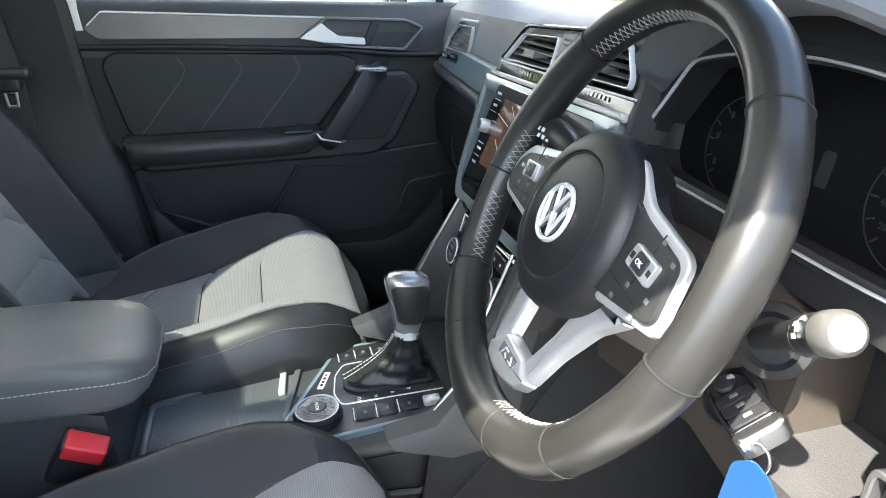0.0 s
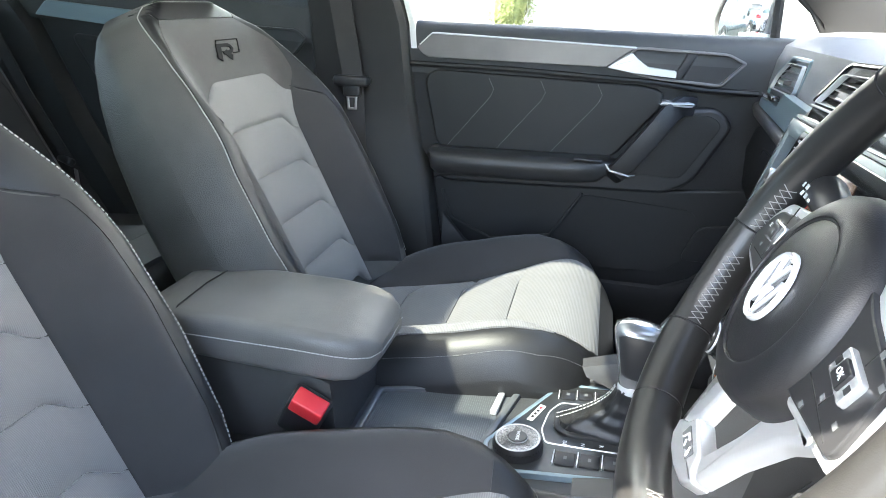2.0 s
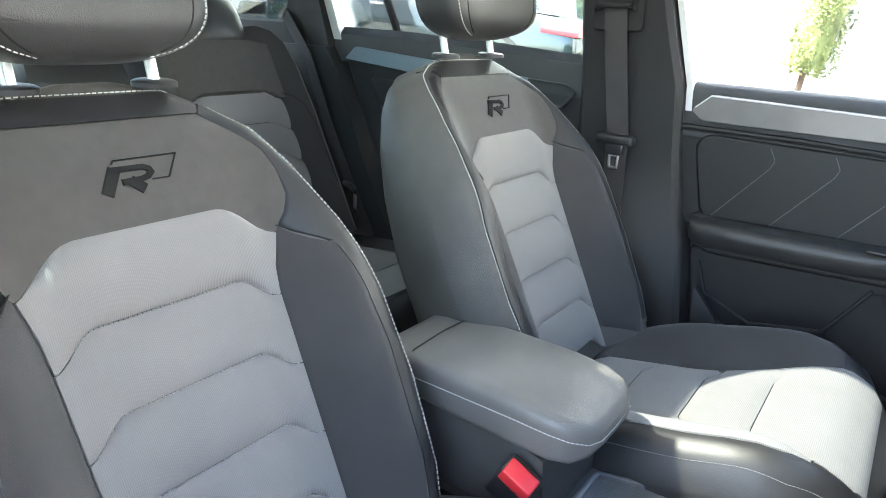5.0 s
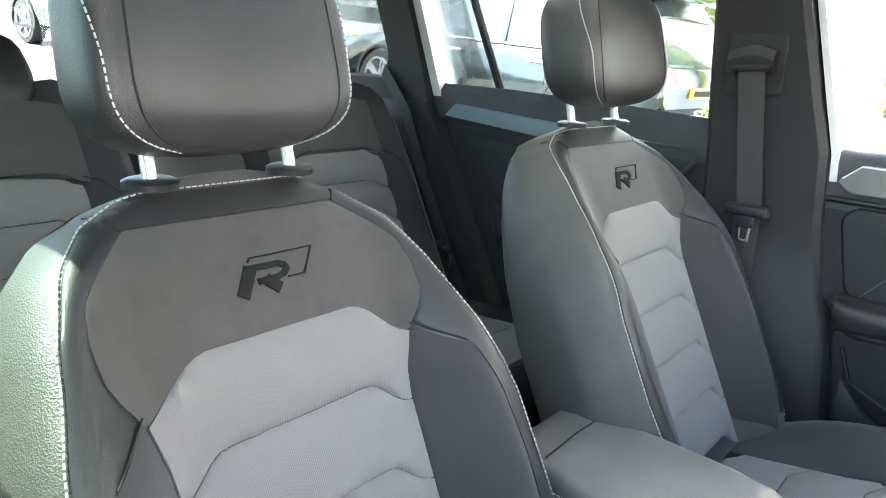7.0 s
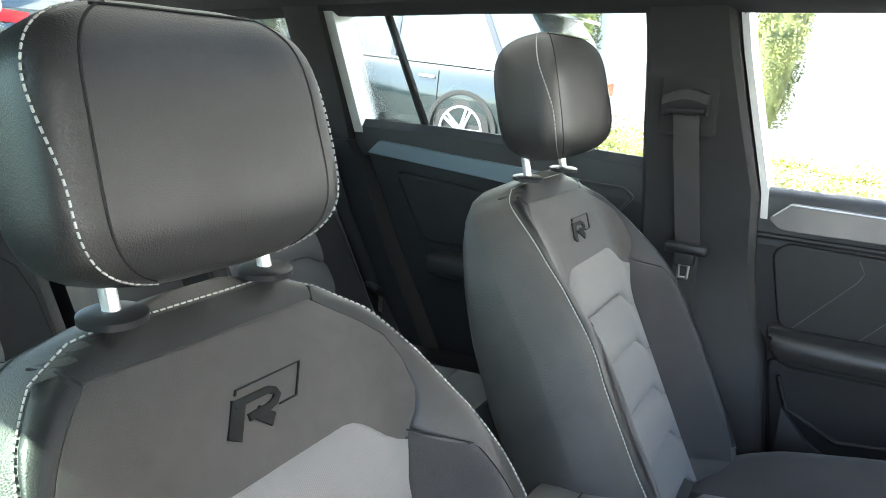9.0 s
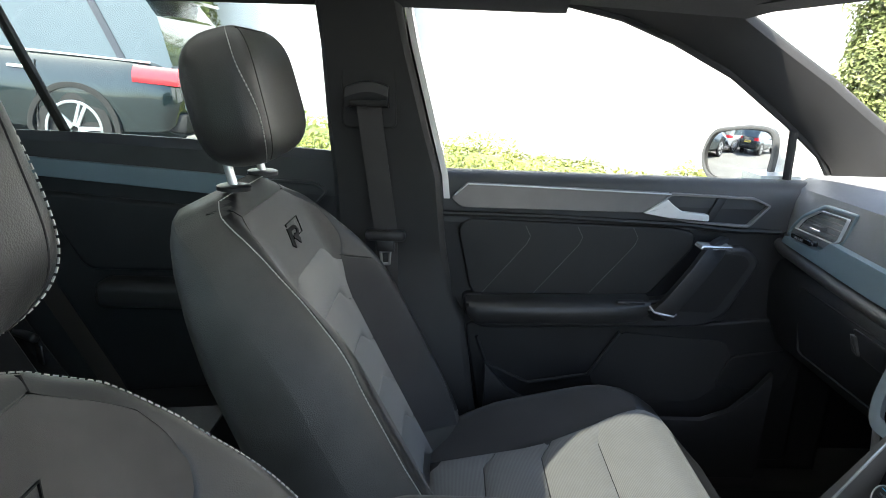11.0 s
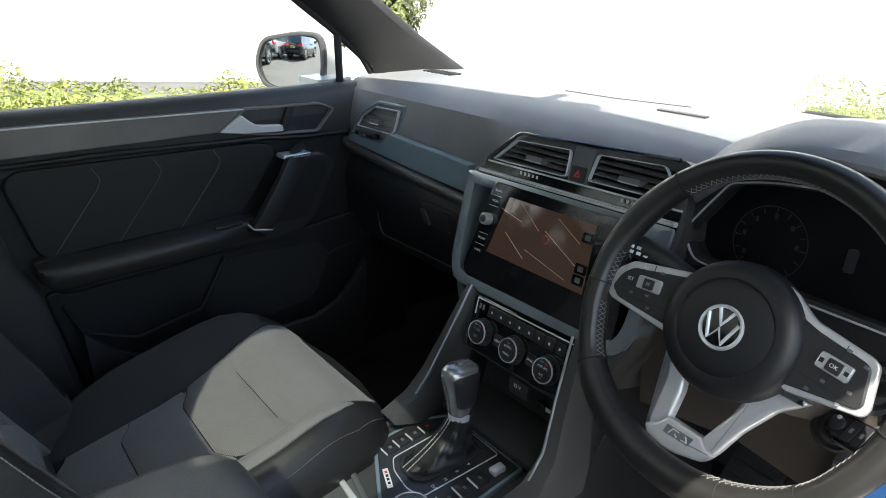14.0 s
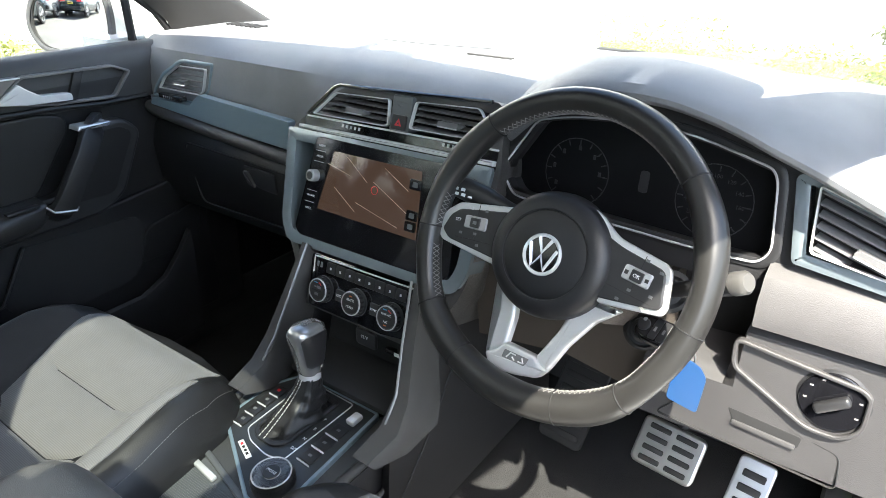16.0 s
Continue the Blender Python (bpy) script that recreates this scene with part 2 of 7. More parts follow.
def loft(rings, closed=True, caps=True, bm=None):
    """Skins a row of rings with equal numbers of points."""
    bm = bm or bmesh.new()
    vs = [[bm.verts.new(p) for p in ring] for ring in rings]
    n = len(rings[0])
    for a, b in zip(vs, vs[1:]):
        for i in range(n if closed else n - 1):
            j = (i + 1) % n
            bm.faces.new((a[i], a[j], b[j], b[i]))
    if caps and closed:
        bm.faces.new(vs[0][::-1])
        bm.faces.new(vs[-1])
    return bm


def sheet(grid, depth, direction):
    """A thick sheet: a grid of points, pushed back by depth along direction."""
    d = Vector(direction).normalized() * -depth
    rings = [list(row) + [Vector(p) + d for p in reversed(row)] for row in grid]
    return loft(rings)


def smooth_poly(pts, r, seg=4):
    """Rounds the corners of a 2D outline with radius r (one number, or one a corner)."""
    out, n = [], len(pts)
    for i, p in enumerate(pts):
        a, b = Vector(pts[i - 1]), Vector(pts[(i + 1) % n])
        p = Vector(p)
        rr = r[i] if isinstance(r, (list, tuple)) else r
        if rr <= 0:
            out.append(p)
            continue
        u, v = (a - p), (b - p)
        k = min(rr, u.length * 0.48, v.length * 0.48)
        s, e = p + u.normalized() * k, p + v.normalized() * k
        for j in range(seg + 1):
            t = j / seg
            out.append((1 - t) ** 2 * s + 2 * t * (1 - t) * p + t * t * e)
    return out


def plate(outline, frame_m, depth, bevel=0.002, seg=2, hole=None):
    """An outline in the (a, b) plane of frame_m, standing depth proud of it, with a rounded rim."""
    bm = bmesh.new()
    outline = [Vector(p) for p in outline]
    area = sum(a.x * b.y - b.x * a.y for a, b in zip(outline, outline[1:] + outline[:1]))
    if area < 0:
        outline = outline[::-1]
    n = len(outline)

    def inset(d):
        res = []
        for i in range(n):
            p, a, b = outline[i], outline[i - 1], outline[(i + 1) % n]
            t1, t2 = (p - a).normalized(), (b - p).normalized()
            nn = Vector((-(t1.y + t2.y), t1.x + t2.x))
            if nn.length < 1e-6:
                nn = Vector((-t1.y, t1.x))
            nn.normalize()
            c = max(0.5, nn.dot(Vector((-t1.y, t1.x))))
            res.append(p + nn * d / c)
        return res
    rings = [[frame_m @ Vector((p.x, p.y, 0)) for p in outline]]
    rings.append([frame_m @ Vector((p.x, p.y, depth - bevel)) for p in outline])
    for k in range(1, seg + 1):
        a = k / seg * math.pi / 2
        rings.append([frame_m @ Vector((p.x, p.y, depth - bevel + bevel * math.sin(a))) for p in inset(bevel * (1 - math.cos(a)))])
    return loft(rings)


def ringplate(outline, frame_m, width, depth, z0=0.0, bevel=0.0012):
    """A closed band of that width along the inside of an outline."""
    outline = [Vector(p) for p in outline]
    area = sum(a.x * b.y - b.x * a.y for a, b in zip(outline, outline[1:] + outline[:1]))
    if area < 0:
        outline = outline[::-1]
    n = len(outline)
    rings = []
    for i in range(n):
        p, a, b = outline[i], outline[i - 1], outline[(i + 1) % n]
        t1, t2 = (p - a).normalized(), (b - p).normalized()
        nn = Vector((-(t1.y + t2.y), t1.x + t2.x)).normalized()
        c = max(0.5, nn.dot(Vector((-t1.y, t1.x))))
        q = p + nn * width / c
        w = (q - p)
        rings.append([frame_m @ Vector((*p, z0)), frame_m @ Vector((*p, z0 + depth - bevel)), frame_m @ Vector((*(p + w * 0.25), z0 + depth)),
                      frame_m @ Vector((*(p + w * 0.75), z0 + depth)), frame_m @ Vector((*q, z0 + depth - bevel)), frame_m @ Vector((*q, z0))])
    rings.append(rings[0])
    bm = loft(rings, caps=False)
    bmesh.ops.remove_doubles(bm, verts=bm.verts, dist=1e-6)
    return bm


def tube(points, r, n=8, closed=False, flat=None, caps=True, bm=None):
    """A round bar along points; r a number or one a point."""
    pts = [Vector(p) for p in points]
    m = len(pts)
    rings, side = [], None
    for i, p in enumerate(pts):
        if closed:
            d = pts[(i + 1) % m] - pts[i - 1]
        else:
            d = pts[min(i + 1, m - 1)] - pts[max(i - 1, 0)]
        d.normalize()
        if side is None:
            side = d.orthogonal().normalized()
        side = (side - d * side.dot(d)).normalized()
        up = d.cross(side)
        rr = r[i] if isinstance(r, (list, tuple)) else r
        rings.append([p + (side * math.cos(2 * math.pi * k / n) + up * math.sin(2 * math.pi * k / n)) * rr for k in range(n)])
    if closed:
        rings.append(rings[0])
    bm = loft(rings, caps=not closed and caps, bm=bm)
    if closed:
        bmesh.ops.remove_doubles(bm, verts=bm.verts, dist=1e-7)
    return bm


def disc(r, depth, m, n=32, bevel=0.0015, rim=None, bm=None):
    """A turned knob: a short cylinder with a rounded edge, along the frame's third axis; rim: list of (radius, height)."""
    prof = rim or [(r, 0), (r, depth - bevel), (r - bevel * 0.3, depth - bevel * 0.3), (r - bevel, depth)]
    rings = [[m @ Vector((a * math.cos(2 * math.pi * k / n), a * math.sin(2 * math.pi * k / n), h)) for k in range(n)] for a, h in prof]
    return loft(rings, bm=bm)


def basis(origin, a, b):
    """A frame whose first axis is a, whose second lies towards b, and whose third is a x b."""
    a = Vector(a).normalized()
    c = a.cross(Vector(b)).normalized()
    b = c.cross(a)
    m = Matrix((a, b, c)).transposed().to_4x4()
    m.translation = Vector(origin)
    return m


def lerp(table, x):
    """Piecewise smooth interpolation of (x, value) rows."""
    if x <= table[0][0]:
        return table[0][1]
    for (x0, y0), (x1, y1) in zip(table, table[1:]):
        if x <= x1:
            t = (x - x0) / (x1 - x0)
            return y0 + (y1 - y0) * t
    return table[-1][1]


def ease(t):
    t = min(1.0, max(0.0, t))
    return t * t * (3 - 2 * t)


def stitch_row(pts, length=0.0035, gap=0.0018, r=0.0006, bm=None):
    """Short threads laid end to end along a line of points."""
    bm = bm or bmesh.new()
    pts = [Vector(p) for p in pts]
    cum = [0.0]
    for a, b in zip(pts, pts[1:]):
        cum.append(cum[-1] + (b - a).length)

    def at(s):
        for i in range(len(pts) - 1):
            if s <= cum[i + 1]:
                t = (s - cum[i]) / max(1e-9, cum[i + 1] - cum[i])
                return pts[i].lerp(pts[i + 1], t)
        return pts[-1]
    s = 0.0
    while s + length < cum[-1]:
        a, b = at(s), at(s + length)
        d = (b - a).normalized()
        side = d.orthogonal().normalized()
        up = d.cross(side)
        ring = lambda p: [bm.verts.new(p + (side * math.cos(k * math.pi / 2) + up * math.sin(k * math.pi / 2)) * r) for k in range(4)]
        u, v = ring(a), ring(b)
        for k in range(4):
            bm.faces.new((u[k], u[(k + 1) % 4], v[(k + 1) % 4], v[k]))
        s += length + gap
    return bm


# ---- car shell: floor, pillars, roof, glazing ----
def yz(x):
    return basis((x, 0, 0), (0, 1, 0), (0, 0, 1))


car_floor = thing("floor", "black carpeted car floor with a raised tunnel", "floor", kind="structure")
part("carpet", box(-0.74, 0.74, -2.3, 0.75, 0.27, 0.33, 0.01), CARPET, car_floor)
part("tunnel", box(-0.11, 0.11, -2.0, 0.75, 0.33, 0.42, 0.03), CARPET, car_floor)
part("firewall", box(-0.74, 0.74, 0.62, 0.70, 0.33, 1.0, 0.02), CARPET, car_floor)
part("bonnet", loft([[Vector((x * w, y, z - 0.05 * abs(x) ** 3)) for x in (-1, -0.8, -0.4, 0, 0.4, 0.8, 1)] + [Vector((w, y, 0.6)), Vector((-w, y, 0.6))] for y, z, w in ((0.82, 0.985, 0.80), (1.1, 0.975, 0.80), (1.4, 0.945, 0.79), (1.65, 0.90, 0.76), (1.80, 0.84, 0.70))]), WHITE_PAINT, car_floor, "white car bonnet")
part("sill", box(0.70, 0.84, -1.6, 0.70, 0.30, 0.40, 0.02), WHITE_PAINT, car_floor)
part("door_sill", box(-0.84, -0.735, -1.9, 0.70, 0.30, 0.45, 0.02), HARD, car_floor)

WS = [(0.03, 1.442), (0.26, 1.335), (0.48, 1.21), (0.74, 1.06)]  # windscreen line in (y, z)
roof = thing("ceiling", "dark fabric headliner under the car roof", "ceiling", kind="structure")
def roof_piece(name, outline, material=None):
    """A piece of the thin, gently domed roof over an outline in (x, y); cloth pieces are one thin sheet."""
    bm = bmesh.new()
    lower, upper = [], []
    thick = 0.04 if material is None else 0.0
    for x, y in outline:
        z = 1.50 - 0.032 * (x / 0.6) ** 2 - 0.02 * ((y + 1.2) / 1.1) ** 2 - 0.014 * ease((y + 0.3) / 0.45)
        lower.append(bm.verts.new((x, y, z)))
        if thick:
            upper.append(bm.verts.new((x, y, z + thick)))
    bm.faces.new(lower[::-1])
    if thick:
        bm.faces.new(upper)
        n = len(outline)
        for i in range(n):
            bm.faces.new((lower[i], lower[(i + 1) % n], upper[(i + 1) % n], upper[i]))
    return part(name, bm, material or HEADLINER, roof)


# headliner and added translucent blind, in strips round an opening in the glass roof
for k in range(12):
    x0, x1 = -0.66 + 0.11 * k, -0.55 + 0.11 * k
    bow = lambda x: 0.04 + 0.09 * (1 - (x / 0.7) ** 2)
    # cloth stops at -1.20: opaque roof behind it keeps the rear bench dim
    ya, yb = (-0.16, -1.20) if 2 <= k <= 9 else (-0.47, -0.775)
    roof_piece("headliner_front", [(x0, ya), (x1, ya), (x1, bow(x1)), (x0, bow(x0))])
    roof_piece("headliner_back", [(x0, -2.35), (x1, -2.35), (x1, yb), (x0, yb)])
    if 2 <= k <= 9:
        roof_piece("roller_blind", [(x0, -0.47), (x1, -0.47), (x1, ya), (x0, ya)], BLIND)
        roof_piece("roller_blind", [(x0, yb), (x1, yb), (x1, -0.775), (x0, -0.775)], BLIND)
# outline of the opening is cut to shape the sun patch on the seat
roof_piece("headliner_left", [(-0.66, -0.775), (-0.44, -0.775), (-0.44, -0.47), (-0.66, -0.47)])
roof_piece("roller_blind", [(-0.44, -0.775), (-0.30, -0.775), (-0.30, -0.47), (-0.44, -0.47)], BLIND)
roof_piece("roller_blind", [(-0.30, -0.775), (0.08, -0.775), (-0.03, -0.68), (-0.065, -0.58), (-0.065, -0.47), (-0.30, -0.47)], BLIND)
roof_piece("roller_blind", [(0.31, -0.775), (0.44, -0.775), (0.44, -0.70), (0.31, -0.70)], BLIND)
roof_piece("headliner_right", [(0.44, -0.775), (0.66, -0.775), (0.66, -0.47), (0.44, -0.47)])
# added pane, never in view, dims the light through the opening
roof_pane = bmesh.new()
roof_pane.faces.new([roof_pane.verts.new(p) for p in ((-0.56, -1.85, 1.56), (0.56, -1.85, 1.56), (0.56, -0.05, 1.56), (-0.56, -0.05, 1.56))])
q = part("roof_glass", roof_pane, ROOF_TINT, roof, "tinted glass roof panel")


def pillar(name, pts, w, d, material, parent, label=""):
    """A bar along pts, w wide along y and d deep along x, rounded."""
    rr = []
    for p in pts:
        x, y, z = p[:3]
        ww = p[3] if len(p) > 3 else w
        o = smooth_poly([(-d / 2, -ww / 2), (d / 2, -ww / 2), (d / 2, ww / 2), (-d / 2, ww / 2)], min(ww, d) * 0.4, 3)
        rr.append([Vector((x + q.x, y + q.y, z)) for q in o])
    return part(name, loft(rr), material, parent, label)


for side, tag in ((-1, "passenger"), (1, "driver")):
    frame_thing = thing("wall_" + ("left" if side < 0 else "right"), "dark plastic pillar trim of the car side", "pillar", kind="structure")
    # front pillar trim, from the dash corner up to the roof rail
    rr = []
    for xl, yl, zl, xu, yu, zu in ((0.735, 0.328, 1.060, 0.690, 0.580, 1.090), (0.732, 0.300, 1.130, 0.688, 0.430, 1.183), (0.730, 0.240, 1.190, 0.684, 0.345, 1.243), (0.727, 0.150, 1.260, 0.680, 0.255, 1.308), (0.722, 0.050, 1.328, 0.674, 0.155, 1.370), (0.715, -0.064, 1.383, 0.665, 0.060, 1.430), (0.705, -0.177, 1.425, 0.650, 0.0, 1.466), (0.690, -0.300, 1.452, 0.630, -0.140, 1.490), (0.660, -0.500, 1.475, 0.600, -0.380, 1.510)):
        o = [(xl, yl, zl), (xl - 0.022, yl + 0.03 * (yu - yl) + 0.008, zl + 0.012), ((xl + xu) / 2 - 0.020, (yl + yu) / 2, (zl + zu) / 2 + 0.002), (xu - 0.008, yu - 0.016, zu - 0.008), (xu, yu, zu), (xu + 0.025, yu + 0.004, zu + 0.012), (xl + 0.028, yl + 0.012, zl + 0.012)]
        rr.append([Vector((side * a, b, c)) for a, b, c in o])
    part("front_pillar", loft(rr), PILLAR, frame_thing)
    # roof rail
    part("roof_rail", loft([[Vector((side * (0.63 + dx), y, 1.47 - 0.015 * ((y + 1.2) / 1.1) ** 2 + dz)) for dx, dz in ((-0.06, 0.03), (-0.03, -0.01), (0.02, -0.035), (0.09 if side < 0 else 0.055, -0.03), (0.10 if side < 0 else 0.06, 0.03))] for y in (-2.3, -1.8, -1.2, -0.6, -0.3)]), HEADLINER, frame_thing)
    # centre pillar
    part("centre_pillar", loft([[Vector((side * x, y, z)) for x, y in ((xi, y1), (xi + 0.012, y1 + 0.012), (xi + 0.09, y1 + 0.012), (xi + 0.09, y0 - 0.01), (xi + 0.012, y0 - 0.01), (xi, y0))] for xi, y0, y1, z in
                                ((0.625, -0.775, -0.635, 1.47), (0.645, -0.765, -0.615, 1.36), (0.662, -0.758, -0.575, 1.20), (0.672, -0.75, -0.548, 1.10), (0.68, -0.745, -0.535, 0.95), (0.675, -0.74, -0.515, 0.83), (0.645, -0.74, -0.49, 0.79), (0.64, -0.74, -0.465, 0.60), (0.64, -0.75, -0.42, 0.33))]), PILLAR, frame_thing)
    part("pillar_paint", loft([[Vector((side * x, y, z)) for x, y in ((0.70 - k, ya), (0.70 - k, ya + 0.013), (0.80 - k, ya + 0.013), (0.80 - k, ya))] for k, ya, z in ((0.035, -0.618, 1.46), (0.022, -0.598, 1.36), (0.01, -0.558, 1.20), (0.0, -0.533, 1.10), (0.0, -0.528, 1.05))]), WHITE_PAINT, frame_thing, "white painted door frame edge")
    # rear pillar
    part("rear_pillar", loft([[Vector((side * x, y, z)) for x, y in ((xi, y1), (xi + 0.09, y1), (xi + 0.09, y0), (xi, y0))] for xi, y0, y1, z in ((0.60, -1.72, -1.60, 1.47), (0.66, -1.70, -1.575, 1.25), (0.68, -1.74, -1.555, 1.12), (0.68, -1.80, -1.50, 0.9), (0.66, -1.85, -1.45, 0.33))]), PILLAR, frame_thing)
    part("rear_paint", loft([[Vector((side * x, y, z)) for x, y in ((xi + 0.02, y1), (xi + 0.02, y1 + 0.03), (xi + 0.10, y1 + 0.03), (xi + 0.10, y1))] for xi, y1, z in ((0.60, -1.60, 1.47), (0.66, -1.575, 1.25), (0.68, -1.553, 1.14))]), WHITE_PAINT, frame_thing, "white painted rear door frame edge")
    part("bench_side", loft([[Vector((side * x, y, z)) for x, y in ((0.662, y1), (0.74, y1), (0.74, y0), (0.662, y0))] for y0, y1, z in ((-1.6, -1.20, 0.40), (-1.65, -1.30, 0.62), (-1.75, -1.41, 0.83), (-1.8, -1.50, 1.05), (-1.85, -1.55, 1.12))]), BRACKET, frame_thing)
    part("last_pillar", box(side * 0.72 - 0.05, side * 0.72 + 0.05, -2.35, -2.12, 0.33, 1.48, 0.02), PILLAR, frame_thing)
    part("load_side", box(side * 0.73 - 0.05, side * 0.73 + 0.05, -2.3, -1.7, 0.33, 1.185, 0.02), PILLAR, frame_thing)
    q = part("side_glass", loft([[Vector((side * 0.745, -2.15, 1.12)), Vector((side * 0.75, -2.15, 1.12)), Vector((side * 0.68, -2.12, 1.45)), Vector((side * 0.675, -2.12, 1.45))], [Vector((side * 0.745, -1.72, 1.12)), Vector((side * 0.75, -1.72, 1.12)), Vector((side * 0.68, -1.70, 1.45)), Vector((side * 0.675, -1.70, 1.45))]]), TINT, frame_thing)
    q.visible_shadow = False
tail = thing("wall_back", "dark tailgate with a tinted rear window", "tailgate", kind="structure")
part("tailgate", box(-0.72, 0.72, -2.42, -2.34, 0.33, 1.10, 0.03), PILLAR, tail)
q = part("rear_window", box(-0.64, 0.64, -2.38, -2.374, 1.09, 1.46, 0), TINT, tail)
q.visible_shadow = False

windscreen = thing("window_1", "clear curved windscreen with a dark lower band", "windscreen", kind="structure")
rows = []
for y, z in WS:
    row = []
    for k in range(13):
        x = (-0.66 + 0.11 * k) * (1.0 if z > 1.3 else 1.08)
        row.append(Vector((x, y + 0.10 * (1 - (x / 0.7) ** 2), z + 0.0)))
    rows.append(row)
q = part("pane", sheet(rows, 0.005, (0, -0.4, 1)), SCREEN_GLASS, windscreen)
q.visible_shadow = False
part("header_trim", loft([[Vector((x, 0.005 + 0.10 * (1 - (x / 0.7) ** 2) + a, 1.452 + b)) for a, b in ((0, 0.02), (0.06, 0.0), (0.05, -0.02), (-0.03, -0.015))] for x in [-0.66 + 0.11 * k for k in range(13)]]), HEADLINER, windscreen)


# ---- passenger door ----
door = thing("door_1", "black vinyl car door card with grey trim strip", "car door")
part("shell", plate([(-0.545, 1.09), (-0.535, 0.95), (-0.50, 0.74), (-0.46, 0.55), (-0.42, 0.40), (0.38, 0.40), (0.40, 1.0), (0.34, 1.09)], yz(-0.80), 0.085, 0.01), SHADED_HARD, door)
# upper sill that carries the window
rows = []
for y in [-0.545 + 0.0745 * k for k in range(13)]:
    zt = 1.108 - 0.012 * (y + 0.5)
    rows.append([Vector((-0.765, y, zt - 0.004)), Vector((-0.752, y, zt)), Vector((-0.728, y, zt)), Vector((-0.712, y, zt - 0.006)), Vector((-0.702, y, zt - 0.02)), Vector((-0.700, y, zt - 0.05)), Vector((-0.706, y, zt - 0.11)), Vector((-0.74, y, zt - 0.11))])
part("sill", loft(rows), DOORTOP, door)
# grey decorative strip and handle bezel
strip_o = smooth_poly([(-0.512, 1.054), (-0.478, 1.087), (-0.047, 1.074), (-0.105, 1.031), (-0.49, 1.034)], [0.006, 0.008, 0.004, 0.004, 0.01])
part("trim_strip", plate(strip_o, yz(-0.704), 0.016, 0.0014, 2), GREY_TRIM, door, "brushed grey metallic trim strip")
part("strip_line", tube([(-0.687, -0.505, 1.060), (-0.687, -0.477, 1.085), (-0.687, -0.30, 1.080), (-0.687, -0.047, 1.072)], 0.0016), BRIGHT_LINE, door)
bez = smooth_poly([(-0.105, 1.030), (-0.045, 1.074), (0.132, 1.068), (0.170, 1.051), (0.126, 1.002), (0.0, 1.010)], 0.008)
part("handle_bezel", ringplate(bez, yz(-0.703), 0.005, 0.014), GREY_TRIM, door)
part("handle_recess", plate(bez, yz(-0.715), 0.014, 0.001), SATIN, door)
part("recess_divider", plate([(0.03, 1.012), (0.05, 1.012), (0.075, 1.066), (0.055, 1.066)], yz(-0.705), 0.012, 0.003), SHADED_HARD, door)
lever = smooth_poly([(-0.103, 1.031), (-0.055, 1.062), (-0.042, 1.050), (-0.02, 1.035), (0.036, 1.030), (0.037, 1.016), (-0.05, 1.022)], 0.004)
part("handle", plate(lever, yz(-0.700), 0.018, 0.0015, 2), BRIGHT_LINE, door, "chrome door release lever")
# padded middle panel with slanted stitching
mid = smooth_poly([(-0.497, 0.985), (-0.475, 1.008), (-0.02, 0.997), (0.02, 0.985), (0.02, 0.955), (-0.07, 0.84), (-0.455, 0.835), (-0.468, 0.85)], 0.02)
part("middle_panel", plate(mid, yz(-0.722), 0.022, 0.005, 3), DOORCARD, door)
part("belt_line", tube([(-0.700, -0.53, 1.018), (-0.697, -0.3, 1.016), (-0.697, 0.0, 1.004), (-0.699, 0.10, 0.994), (-0.70, 0.2, 0.992)], 0.006), DOORCARD, door)
bm = bmesh.new()
for y0, y1, yk in ((-0.438, -0.345, -0.338), (-0.325, -0.232, -0.225), (-0.205, -0.112, -0.105)):
    stitch_row([(-0.6972, y0, 0.842), (-0.6972, y1, 0.955), (-0.6972, yk, 0.972), (-0.6972, yk - 0.012, 0.995)], 0.004, 0.002, 0.0006, bm)
part("stitching", bm, STITCH, door, "pale slanted stitching")
# arm rest
rows = []
for k, y in enumerate([-0.475, -0.468, -0.45, -0.36, -0.25, -0.16, -0.10, -0.075]):
    s = [0.2, 0.7, 1, 1, 1, 1, 0.9, 0.5][k]
    zt = 0.826 + 0.02 * (y + 0.47)
    o = smooth_poly([(-0.71, zt - 0.045 * s), (-0.655 - 0.01 * (1 - s), zt - 0.048 * s), (-0.642 - 0.04 * (1 - s), zt - 0.012), (-0.655, zt + 0.006), (-0.71, zt + 0.012)], 0.014, 3)
    rows.append([Vector((q.x, y, q.y)) for q in o])
part("arm_rest", loft(rows), LEATHER, door, "padded black arm rest")
part("arm_rest_base", plate(smooth_poly([(-0.485, 0.84), (-0.48, 0.80), (-0.445, 0.758), (0.05, 0.772), (0.10, 0.80), (0.165, 0.925), (0.13, 0.96), (0.06, 0.955), (-0.03, 0.835)], 0.02), yz(-0.718), 0.03, 0.008, 3), BRACKET, door)
# thin darker plate draws the shaded hollow behind the pull handle
part("pull_recess", plate(smooth_poly([(-0.045, 0.812), (0.075, 0.808), (0.142, 0.925), (0.12, 0.944), (0.065, 0.944)], 0.015), yz(-0.69), 0.0035, 0.001), DOORCARD, door)
# slanted pull handle
hp = [(-0.69, 0.075, 0.962), (-0.655, 0.052, 0.965), (-0.640, 0.032, 0.952), (-0.635, 0.008, 0.915), (-0.637, -0.040, 0.845), (-0.645, -0.056, 0.822), (-0.68, -0.066, 0.808)]
rr = []
